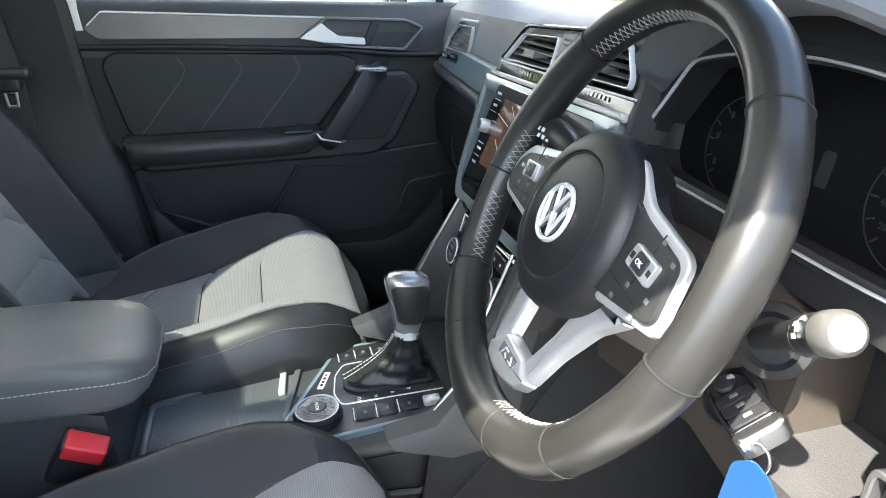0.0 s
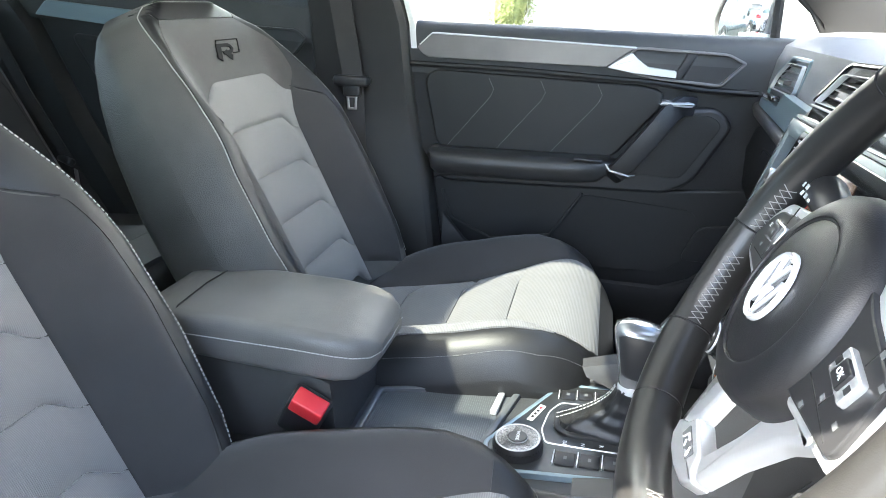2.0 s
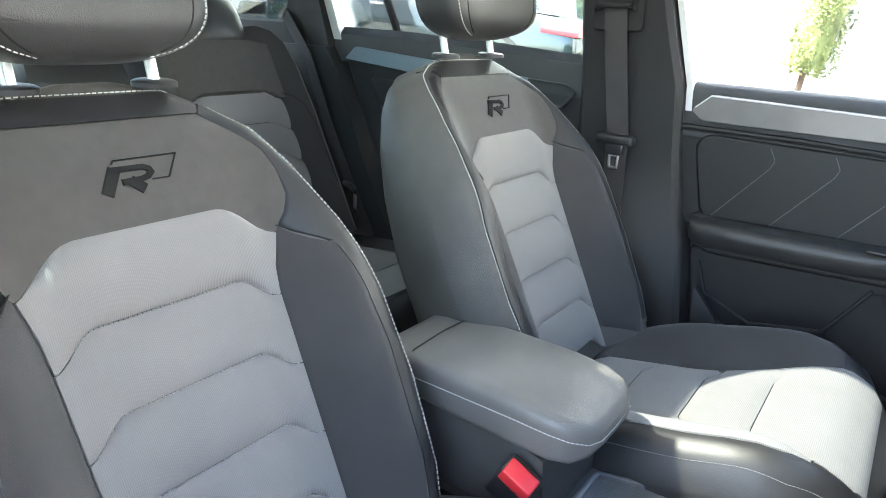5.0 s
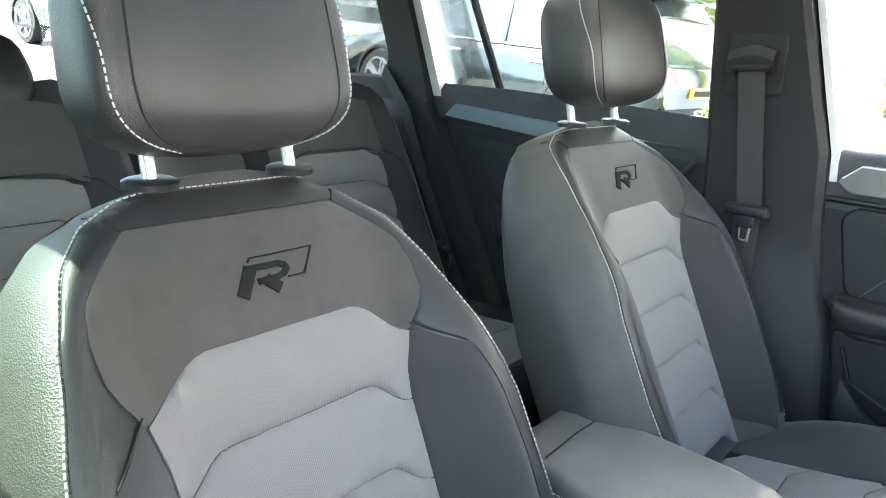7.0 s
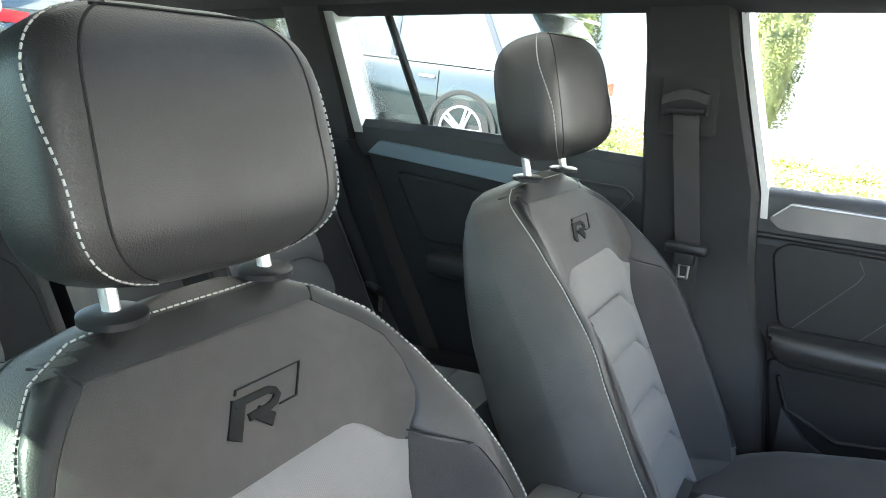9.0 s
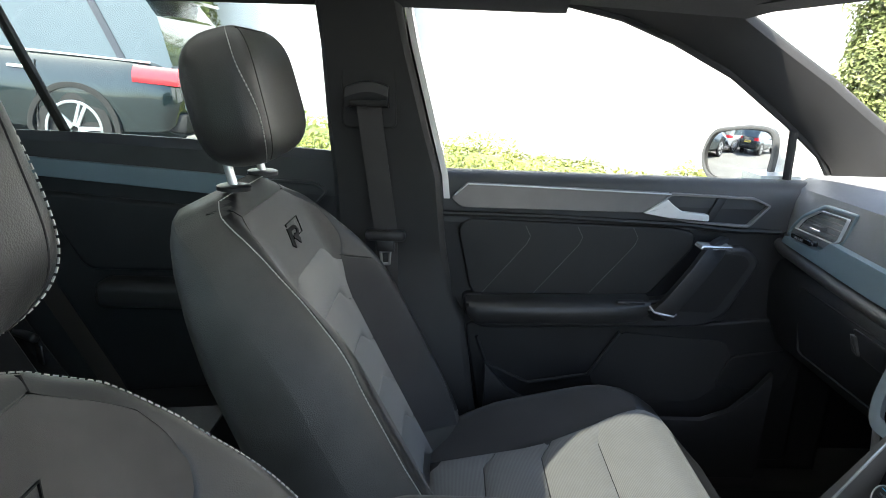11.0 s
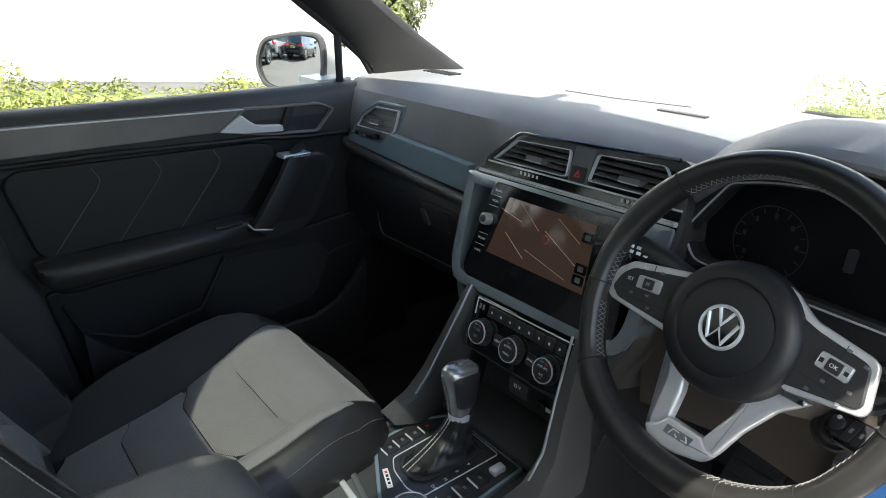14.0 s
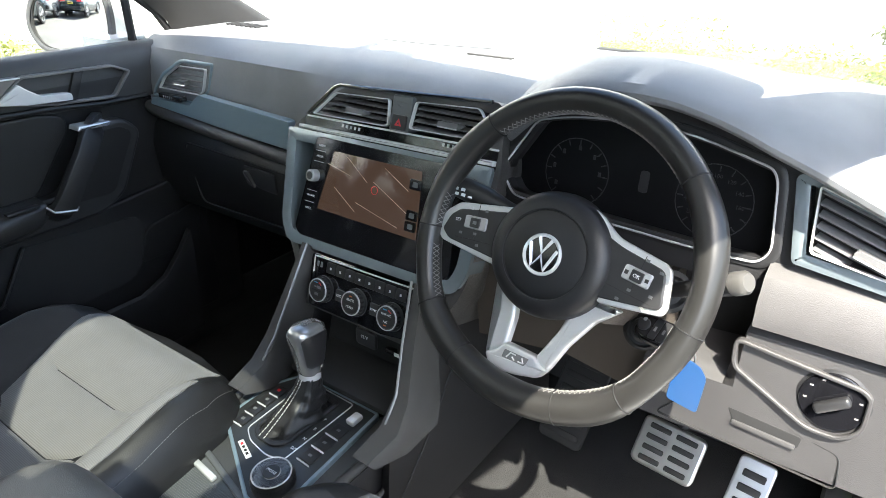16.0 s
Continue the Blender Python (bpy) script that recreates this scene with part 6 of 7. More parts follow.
for name, o in (("lower_spoke", [(-0.064, -0.034), (-0.032, -0.048), (-0.0225, -0.084), (-0.0215, -0.1165), (-0.0300, -0.128), (-0.0440, -0.1395), (-0.0475, -0.080)]),
                ("lower_spoke", [(0.046, -0.030), (0.094, -0.0285), (0.070, -0.052), (0.050, -0.089), (0.0375, -0.1245), (0.026, -0.122), (0.0185, -0.1155), (0.0340, -0.077), (0.040, -0.05)])):
    part(name, plate(smooth_poly(o, 0.004), LM, 0.012, 0.0050, 4), WHEEL_SILVER, wheel, "satin silver lower spoke")
low = part("spoke_plate", plate(smooth_poly([(-0.0445, -0.136), (-0.0300, -0.1270), (-0.0220, -0.1145), (0.0190, -0.1140), (0.0270, -0.1215), (0.0380, -0.1235), (0.0290, -0.1370), (0.0, -0.1460), (-0.0330, -0.1505)], 0.004), LM, 0.0135, 0.003, 3), WHEEL_SILVER, wheel, "silver plate with sport badge")
PB = LM @ Matrix.Translation((-0.004, -0.1262, 0.0135)) @ Matrix.Rotation(radians(3), 4, "Z")
part("plate_badge", plate(smooth_poly([(-0.0165, -0.0050), (-0.0150, 0.0050), (0.0185, 0.0050), (0.0145, -0.0050)], 0.0015), PB @ Matrix.Translation((0, 0, -0.001)), 0.0016, 0.0004), DIM, low)
for a, b in (((-0.010, -0.0032), (-0.006, 0.0034)), ((-0.006, 0.0034), (0.0015, 0.0030)), ((-0.003, -0.0004), (0.001, -0.0034)), ((0.0060, -0.0030), (0.0130, -0.0026)), ((0.0095, 0.0030), (0.0130, -0.0026))):
    part("badge_stroke", tube([PB @ Vector((*a, 0.0008)), PB @ Vector((*b, 0.0008))], 0.0009, 5), BRIGHT_LINE, low)

# key in the ignition, with a blue tag
key = thing("car_key", "black folding car key hanging in the ignition", "key", at=(0.464, 0.106, 0.886))
KA = Vector((0.063, -0.018, 0.004))
KN = Vector((0.20, -0.62, 0.76))
KM = basis((0, 0, 0), KA, KN.cross(KA))
part("key_blade", tube([(-0.006, 0.012, -0.010), (0.002, 0.002, -0.001)], 0.006, 10), RUBBER, key)
kb = part("key_fob", plate(smooth_poly([(-0.010, -0.012), (0.0, -0.0165), (0.046, -0.0175), (0.046, 0.0175), (0.0, 0.0165), (-0.010, 0.012)], 0.006), KM @ Matrix.Translation((0, 0, -0.007)), 0.014, 0.005, 3), GLOSS, key, "black remote key body")
part("key_hinge", disc(0.008, 0.004, KM @ Matrix.Translation((-0.001, 0.0, 0.006)), 24), SATIN, kb)
part("key_stud", disc(0.003, 0.002, KM @ Matrix.Translation((-0.002, 0.006, 0.0085)), 16), CHROME, kb)
for k in range(3):
    part("key_button", plate(smooth_poly(dpl(0.010 + 0.0115 * k, 0.0205 + 0.0115 * k, -0.0135, 0.0135), 0.003), KM @ Matrix.Translation((0, 0, 0.0062)), 0.0016, 0.0008), SATIN, kb)
    bar("button_symbol", KM @ Matrix.Translation((0, 0, 0.0079)), 0.015 + 0.0115 * k, 0.0, 0.003, 0.006, kb, STITCH, 0.0004)
part("key_end", plate(smooth_poly([(0.0465, -0.018), (0.055, -0.0175), (0.058, -0.012), (0.058, 0.012), (0.055, 0.0175), (0.0465, 0.018)], 0.004), KM @ Matrix.Translation((0, 0, -0.0075)), 0.015, 0.003, 3), STEEL, key, "chromed end cap")
part("key_ring", tube([Vector((0.058 + 0.007 * math.cos(t), -0.022 + 0.003 * math.cos(t), -0.008 + 0.011 * math.sin(t))) for t in [2 * math.pi * k / 20 for k in range(20)]], 0.0011, 6, closed=True), STEEL, key)
tag = plate(smooth_poly([(-0.014, -0.006), (0.0, 0.004), (0.014, -0.004), (0.022, -0.018), (0.018, -0.066), (-0.018, -0.052)], 0.005), basis((0.060, -0.026, -0.010), (1, 0.30, 0), (0, 0.05, 1)), 0.0016, 0.0005)
part("key_tag", tag, BLUE, key, "blue plastic key tag")

# pedals and foot rest
ped = thing("brake_pedal", "steel brake pedal with black rubber studs", "pedal", at=(0.488, 0.235, 0.603))
PM = basis((0, 0, 0), (1, 0, -0.1), (0, 0.55, 0.85))
part("pad", plate(smooth_poly(dpl(-0.048, 0.048, -0.036, 0.040), 0.012), PM, 0.010, 0.004, 3), STEEL, ped)
for k in range(4):
    for q in (-1, 1):
        part("stud", box(q * 0.020 - 0.016, q * 0.020 + 0.016, -0.028 + 0.017 * k, -0.020 + 0.017 * k, 0.008, 0.0135, 0.002, 2, PM), RUBBER, ped)
part("arm", tube([(0.01, 0.01, 0.02), (0.01, 0.08, 0.10), (0.0, 0.16, 0.28)], 0.008, 8), RUBBER, ped)
ped2 = thing("accelerator_pedal", "steel accelerator pedal with black rubber studs", "pedal", at=(0.604, 0.245, 0.575))
part("pad", plate(smooth_poly(dpl(-0.026, 0.026, -0.10, 0.055), 0.010), PM, 0.008, 0.003, 3), STEEL, ped2)
for k in range(6):
    part("stud", box(-0.016, 0.016, -0.085 + 0.022 * k, -0.074 + 0.022 * k, 0.007, 0.012, 0.002, 2, PM), RUBBER, ped2)
rest = thing("foot_rest", "ribbed black rubber foot rest", "foot rest", at=(0.27, 0.40, 0.50))
part("pad", plate(smooth_poly(dpl(-0.045, 0.045, -0.10, 0.12), 0.012), PM, 0.010, 0.003), RUBBER, rest)
for k in range(7):
    part("rib", box(-0.035, 0.035, -0.085 + 0.028 * k, -0.073 + 0.028 * k, 0.009, 0.014, 0.002, 2, PM), RUBBER, rest)

# ---- centre console ----
CONSOLE = mat("console_plastic", (0.062, 0.064, 0.067), 0.42, grain=0.35, gscale=1000, stain=0.1)
cons = thing("centre_console", "black centre console with ribbed tray and shifter", "console")
sl = 0.061
C = basis((0, 0, 0.62), (1, 0, 0), (0, 1, sl))


def cz(y):
    return 0.62 + sl * y


rows = []
for y, w in ((-0.66, 0.095), (-0.42, 0.105), (-0.39, 0.118), (-0.28, 0.122), (-0.20, 0.130), (-0.14, 0.142), (-0.08, 0.146), (0.0, 0.148), (0.04, 0.15)):
    z = cz(y) - 0.004
    rows.append([Vector((-w + 0.012, y, z - 0.001)), Vector((-w + 0.003, y, z - 0.003)), Vector((-w, y, z - 0.012)), Vector((-w - 0.004, y, 0.45)), Vector((-w - 0.004, y, 0.34)), Vector((w + 0.004, y, 0.34)), Vector((w + 0.004, y, 0.45)), Vector((w, y, z - 0.012)), Vector((w - 0.003, y, z - 0.003)), Vector((w - 0.012, y, z - 0.001))])
# sides near-black for their shade; the paler deck takes the top light
part("body", loft(rows), SHADED_HARD, cons, "black plastic console body")
deck = []
for y, w in ((-0.42, 0.105), (-0.39, 0.118), (-0.28, 0.122), (-0.20, 0.130), (-0.14, 0.142), (-0.08, 0.146), (0.0, 0.148), (0.035, 0.149)):
    z = cz(y) - 0.004
    deck.append([Vector((-w + 0.010, y, z + 0.0005)), Vector((-w + 0.014, y, z + 0.0018)), Vector((w - 0.014, y, z + 0.0018)), Vector((w - 0.010, y, z + 0.0005)), Vector((w - 0.012, y, z - 0.003)), Vector((-w + 0.012, y, z - 0.003))])
part("top_deck", loft(deck), CONSOLE, cons)
for s in (-1, 1):
    part("side_line", tube([(s * 0.128, -0.38, 0.55), (s * 0.142, -0.2, 0.56), (s * 0.156, -0.05, 0.555), (s * 0.158, 0.08, 0.60)], 0.004), HARD, cons)
    part("top_rail", tube([C @ Vector((s * a, y, 0.0)) for a, y in ((0.098, -0.40), (0.108, -0.30), (0.115, -0.22), (0.134, -0.13), (0.138, -0.05), (0.138, 0.03))], 0.008, 10), HARD, cons)
# roller tray
tray_o = smooth_poly([(-0.052, -0.382), (0.080, -0.382), (0.060, -0.226), (0.048, -0.212), (-0.074, -0.182), (-0.088, -0.200)], [0.012, 0.012, 0.02, 0.012, 0.014, 0.012])
part("tray_rim", ringplate([(p.x * 1.09, -0.295 + (p.y + 0.295) * 1.07) for p in tray_o], C @ Matrix.Translation((0, 0, -0.004)), 0.009, 0.009), TRAY, cons)
tr_ = part("tray_cover", plate(tray_o, C @ Matrix.Translation((0, 0, -0.010)), 0.008, 0.001), TRAY, cons, "ribbed sliding tray cover")
for k in range(54):
    y = -0.376 + 0.0031 * k
    x1 = lerp([(-0.376, 0.076), (-0.222, 0.056)], y)
    x0 = lerp([(-0.376, -0.049), (-0.222, -0.080)], y)
    part("rib", box(x0, x1, y, y + 0.0020, -0.003, -0.0011, 0, 1, C), TRAY, tr_)
part("slider", box(-0.026, 0.026, -0.005, 0.005, -0.002, 0.006, 0.0025, 3, C @ Matrix.Translation((-0.046, -0.205, 0)) @ Matrix.Rotation(radians(-6), 4, "Z")), CHROME, cons, "chrome tray slider")
# selector panel
pan = smooth_poly([(-0.106, -0.118), (0.046, -0.204), (0.074, -0.200), (0.100, -0.176), (0.092, 0.020), (-0.076, 0.022), (-0.106, -0.03)], 0.008)
part("panel_rim", ringplate([(p.x * 1.04, -0.085 + (p.y + 0.085) * 1.04) for p in pan], C @ Matrix.Translation((0, 0, -0.003)), 0.006, 0.010), BLUE_TRIM, cons)
sel = part("selector_panel", plate(pan, C @ Matrix.Translation((0, 0, -0.004)), 0.010, 0.002), mat("selector_panel_plastic", (0.030, 0.032, 0.034), 0.34, stain=0.1), cons, "satin black selector panel")
part("panel_front", box(-0.085, 0.10, 0.022, 0.060, -0.002, 0.012, 0.004, 2, C), GLOSS, cons)
gate = smooth_poly([(-0.059, -0.116), (-0.034, -0.131), (0.010, -0.138), (0.040, -0.130), (0.048, 0.016), (-0.030, 0.018), (-0.059, -0.016)], 0.008)
part("gate_line", ringplate(gate, C @ Matrix.Translation((0, 0, 0.006)), 0.0022, 0.0012), CHROME, sel)
part("gate_frame", ringplate(smooth_poly([(-0.050, -0.108), (-0.032, -0.121), (0.006, -0.122), (0.022, -0.106), (0.028, 0.004), (-0.024, 0.008), (-0.050, -0.018)], 0.010), C @ Matrix.Translation((0, 0, 0.005)), 0.008, 0.006), SATIN, sel)
dial = part("mode_dial", disc(0.03, 0.02, C @ Matrix.Translation((0.056, -0.163, 0.006)), 44, rim=[(0.0325, 0), (0.0325, 0.008), (0.0310, 0.011), (0.0300, 0.0155), (0.0285, 0.017), (0.0270, 0.0165)]), SATIN, sel, "round driving mode dial")
part("dial_rim", disc(0.03, 0.02, C @ Matrix.Translation((0.056, -0.163, 0.0205)), 44, rim=[(0.0296, 0.0), (0.0293, 0.0022), (0.0280, 0.0028), (0.0268, 0.0020)]), CHROME, dial)
part("dial_button", disc(0.0125, 0.003, C @ Matrix.Translation((0.056, -0.163, 0.0220)), 28, rim=[(0.0128, 0), (0.0128, 0.002), (0.0115, 0.003)]), SATIN, dial)
part("dial_button_ring", ringplate([(0.056 + 0.0132 * math.cos(k * math.pi / 14), -0.163 + 0.0132 * math.sin(k * math.pi / 14)) for k in range(28)], C @ Matrix.Translation((0, 0, 0.0222)), 0.0010, 0.0016), CHROME, dial)
words("dial_text", "MODE", C @ Matrix.Translation((0.056, -0.163, 0.0252)), 0.0065, dial)
for a in (30, 75, 110, 150):
    bar("dial_symbol", C @ Matrix.Translation((0.056 + 0.0195 * math.cos(radians(a)), -0.163 + 0.0195 * math.sin(radians(a)), 0.0225)), 0, 0, 0.0035, 0.0025, dial, DIM)
for a in range(40):
    aa = 2 * math.pi * a / 40
    bar("dial_grip", C @ Matrix.Translation((0.056, -0.163, 0.010)) @ Matrix.Rotation(aa, 4, "Z") @ Matrix.Translation((0.0312, 0, 0)), 0, 0, 0.0016, 0.0022, dial, RUBBER, 0.006)
part("drive_badge", box(-0.021, 0.021, -0.0045, 0.0045, 0, 0.0012, 0.0004, 1, C @ Matrix.Translation((-0.026, -0.147, 0.0062)) @ Matrix.Rotation(radians(-22), 4, "Z")), WHITE, sel, "small white drive badge")
for k in range(4):
    part("badge_bar", box(-0.002, 0.003, -0.002, 0.002, 0.0012, 0.0016, 0, m=C @ Matrix.Translation((-0.026, -0.147, 0.0062)) @ Matrix.Rotation(radians(-22), 4, "Z") @ Matrix.Translation((-0.013 + 0.008 * k, 0, 0))), (RED, SEAM, SEAM, SEAM)[k], sel)
for k, txt in enumerate(("P", "R", "N", "D/S")):
    words("gear_letter", txt, C @ Matrix.Translation((0.032 + 0.001 * k, -0.035 - 0.0233 * k, 0.0062)), 0.0075, sel)
for k in range(3):
    m = C @ Matrix.Translation((0.068, -0.042 - 0.0300 * k, 0.006)) @ Matrix.Rotation(radians(-3), 4, "Z")
    b = part("panel_button", box(-0.013, 0.013, -0.0125, 0.0125, -0.002, 0.003, 0.002, 2, m), SATIN, sel)
    bar("button_symbol", m @ Matrix.Translation((0, 0, 0.003)), 0, 0, 0.006, 0.004, b, DIM)
    part("button_mark", box(-0.013, 0.013, -0.0156, -0.0143, 0, 0.0032, 0, m=m), WHITE, b)
for k in range(4):
    m2 = C @ Matrix.Translation((-0.080 + 0.002 * max(0, k - 2), -0.030 - 0.0255 * k, 0.006))
    b2 = part("panel_button", box(-0.011, 0.011, -0.0108, 0.0108, -0.002, 0.003, 0.002, 2, m2), SATIN, sel)
    part("button_mark", box(-0.010, 0.010, -0.0134, -0.0123, 0, 0.0032, 0, m=m2), WHITE, b2)
    bar("button_symbol", m2 @ Matrix.Translation((0, 0, 0.003)), 0, 0, 0.006, 0.005, b2, RED if k == 0 else DIM)
part("brake_switch", box(-0.008, 0.008, -0.012, 0.012, 0, 0.010, 0.003, 2, C @ Matrix.Translation((0.074, -0.012, 0.006)) @ Matrix.Rotation(radians(-3), 4, "Z")), CHROME, sel, "chrome parking brake switch")
# shifter: stitched boot, chrome collar, knob
SB, ST = Vector((-0.012, -0.056, cz(-0.056) + 0.006)), Vector((0.002, -0.030, 0.697))
rings = []
for k in range(21):
    t = k / 20
    c = SB.lerp(ST, t) + Vector((0, 0.006 * math.sin(math.pi * t), 0))
    hw, hl_ = 0.019 * (1 - t) ** 1.6 + 0.0165, 0.042 * (1 - t) ** 1.6 + 0.0165
    ring = []
    for j in range(48):
        a = 2 * math.pi * j / 48
        fold = 1 + 0.09 * math.sin(6 * a + 7 * t) * (1 - t) + 0.07 * math.sin(24 * t + 2 * a) * (1 - t * 0.6) + 0.03 * math.sin(11 * a)
        ring.append(c + Vector((hw * math.copysign(abs(math.cos(a)) ** 0.75, math.cos(a)) * fold, hl_ * math.copysign(abs(math.sin(a)) ** 0.75, math.sin(a)) * fold, 0)))
    rings.append(ring)
boot = part("shifter_boot", loft(rings), BOOT, cons, "creased black leather boot", angle=70)
for off in (-0.4, 0.4):
    ln = []
    for k in range(9):
        t = k / 8
        c = SB.lerp(ST, t) + Vector((0, 0.006 * math.sin(math.pi * t), 0))
        hw, hl_ = 0.019 * (1 - t) ** 1.6 + 0.0185, 0.042 * (1 - t) ** 1.6 + 0.0185
        ln.append(c + Vector((hw * 0.35 * off - 0.008 * (1 - t), -hl_ * 1.05, 0.001)))
    part("stitching", stitch_row(ln, 0.004, 0.002, 0.0008), THREAD, boot)
ax = (Vector((0.015, -0.021, 0.785)) - ST).normalized()
KF = basis(ST, Vector((1, 0, 0)), ax.cross(Vector((1, 0, 0))))
part("collar", disc(0.0165, 0.016, KF @ Matrix.Translation((0, 0, -0.004)), 28, rim=[(0.0175, 0), (0.0175, 0.010), (0.0165, 0.014), (0.014, 0.016)]), CHROME, cons, "chrome collar")
KNOB = [(0.006, 0.0168, 0.0180, 0.0), (0.02, 0.0186, 0.0215, 0.0), (0.045, 0.0206, 0.0260, -0.002), (0.062, 0.0218, 0.0300, -0.004), (0.076, 0.0220, 0.0318, -0.006), (0.084, 0.0204, 0.0308, -0.007), (0.0895, 0.0150, 0.0240, -0.007), (0.0912, 0.0062, 0.0110, -0.007)]


def knob_ring(h, wx, wy, oy, a0=0.0, a1=2 * math.pi, n=28, lift=0.0):
    return [KF @ Vector(((wx + lift) * math.copysign(abs(math.cos(a)) ** 0.8, math.cos(a)), oy + (wy + lift) * math.copysign(abs(math.sin(a)) ** 0.8, math.sin(a)), h)) for a in [a0 + (a1 - a0) * j / n for j in range(n)]]


kno = part("shifter_knob", loft([knob_ring(*k) for k in KNOB]), mat("satin_grey_knob", (0.42, 0.42, 0.43), 0.22, metal=0.7, stain=0.1), cons, "satin silver shifter knob", angle=60)
for s in (-1, 1):
    rr = []
    for h in (0.022, 0.026, 0.04, 0.055, 0.068, 0.075, 0.080):
        wx, wy, oy = (lerp([(row[0], row[c]) for row in KNOB], h) for c in (1, 2, 3))
        k = 1.0 if 0.025 < h < 0.078 else 0.6
        mid = 0.0 if s > 0 else math.pi
        arc = [mid + k * 0.85 * (-1 + q / 5) for q in range(11)]
        f = lambda lift: [KF @ Vector(((wx + lift) * math.copysign(abs(math.cos(a)) ** 0.8, math.cos(a)), oy + (wy + lift) * math.copysign(abs(math.sin(a)) ** 0.8, math.sin(a)), h)) for a in arc]
        rr.append(f(0.0012) + f(-0.002)[::-1])
    part("side_inlay", loft(rr), SATIN, kno, "smooth black side inlay", angle=60)
# arm rest box
ab = part("armrest_box", loft([[Vector((a * w, y, z)) for a, z in ((-1, zt), (-1.02, 0.45), (1.02, 0.45), (1, zt))] for y, w, zt in ((-0.70, 0.080, 0.70), (-0.45, 0.085, 0.70), (-0.405, 0.09, 0.69), (-0.398, 0.088, 0.60))]), HARD, cons, "black box under the arm rest")
rows = []
for y, w, zt, zb in ((-0.695, 0.060, 0.742, 0.715), (-0.685, 0.078, 0.752, 0.705), (-0.66, 0.088, 0.757, 0.70), (-0.55, 0.092, 0.760, 0.697), (-0.45, 0.094, 0.758, 0.694), (-0.40, 0.092, 0.754, 0.692), (-0.375, 0.085, 0.748, 0.694), (-0.358, 0.068, 0.740, 0.702), (-0.350, 0.045, 0.730, 0.712)):
    o = smooth_poly([(-w, zb), (w, zb), (w, zt), (-w, zt)], [0.012, 0.012, 0.018, 0.018], 4)
    rows.append([Vector((p.x, y, p.y + (0.004 * (1 - (p.x / w) ** 2) if p.y > 0.73 else 0))) for p in o])
lid = part("armrest_lid", loft(rows), ARMREST, cons, "padded leather arm rest lid", angle=60)
ln = [Vector((0.0945, y, 0.7345)) for y in (-0.66, -0.55, -0.45)] + [Vector((0.0925, -0.40, 0.732)), Vector((0.086, -0.375, 0.729)), Vector((0.069, -0.357, 0.724)), Vector((0.045, -0.3495, 0.7215)), Vector((0, -0.349, 0.721)), Vector((-0.06, -0.352, 0.723))]
part("stitching", stitch_row(ln, 0.004, 0.002, 0.0007), THREAD, lid)
part("lid_seam", tube([(-0.088, -0.628, 0.745), (-0.07, -0.628, 0.7605), (0, -0.628, 0.764), (0.07, -0.628, 0.7605), (0.091, -0.628, 0.745)], 0.0012, 6), SEAM, lid)

# seat belt buckle by the console
for sx, lab in ((1, "red seat belt buckle beside the console"),):
    bk = thing("belt_buckle", lab, "seat belt buckle", at=(0.105, -0.432, 0.655))
    BKM = pose(0, 0, 0, -28, 20, 0) @ pose(0, 0, 0, 0, 0, 84)
    bkb = part("housing", box(-0.026, 0.026, -0.016, 0.016, -0.045, 0.028, 0.006, 3, BKM), SATIN, bk)
    part("release_button", box(-0.022, 0.022, -0.0172, 0.008, 0.008, 0.0325, 0.003, 3, BKM), RED, bk, "red release button")
    part("slot", box(-0.016, 0.016, 0.0095, 0.0125, 0.022, 0.0292, 0.0005, 1, BKM), RUBBER, bk)
    part("stem", tube([BKM @ Vector((0, 0, -0.03)), Vector((0.0, -0.03, -0.10)), Vector((0.01, -0.05, -0.17))], 0.013, 10), RUBBER, bk)


# ---- seat belts ----
def belt(name, pts, width, label, wdir, at):
    th = thing(name, label, "seat belt", group="seat belts", at=at)
    rr = []
    for i, p in enumerate(pts):
        p = Vector(p) - Vector(at)
        d = (Vector(pts[min(i + 1, len(pts) - 1)]) - Vector(pts[max(i - 1, 0)])).normalized()
        w = Vector(wdir)
        w = (w - d * w.dot(d)).normalized() * width / 2
        n = d.cross(w).normalized() * 0.0012
        rr.append([p - w - n, p - w * 0.4 - n * 1.6, p + w * 0.4 - n * 1.6, p + w - n, p + w + n, p + w * 0.4 + n * 1.6, p - w * 0.4 + n * 1.6, p - w + n])
    part("webbing", loft(rr), BELT, th)
    return th


b1 = belt("seat_belt", [(-0.628, -0.680, 1.258), (-0.632, -0.674, 1.20), (-0.640, -0.662, 1.10), (-0.650, -0.648, 0.99), (-0.66, -0.645, 0.80), (-0.665, -0.64, 0.45)], 0.048, "black seat belt hanging on the pillar", (0, 1, 0), (-0.63, -0.68, 1.26))
bx = Vector((-0.63, -0.68, 1.26))
part("guide_plate", plate(smooth_poly([(-0.735, 1.20), (-0.625, 1.20), (-0.630, 1.375), (-0.735, 1.375)], 0.015), Matrix.Translation(-bx) @ yz(-0.656), 0.006, 0.003), PILLAR, b1)
part("guide", loft([[Vector((-0.008 + a, -0.045 + 0.012 * k, b + 0.012 * math.sin(k * math.pi / 7.5))) for a, b in ((-0.014, -0.022), (0.012, -0.020), (0.020, 0.0), (0.012, 0.018), (-0.014, 0.020))] for k in range(8)]), SATIN, b1, "black upper belt guide")
part("guide_slot", tube([Vector((0.008, -0.036 + 0.012 * k, -0.010)) for k in range(7)], 0.006, 8), RUBBER, b1)
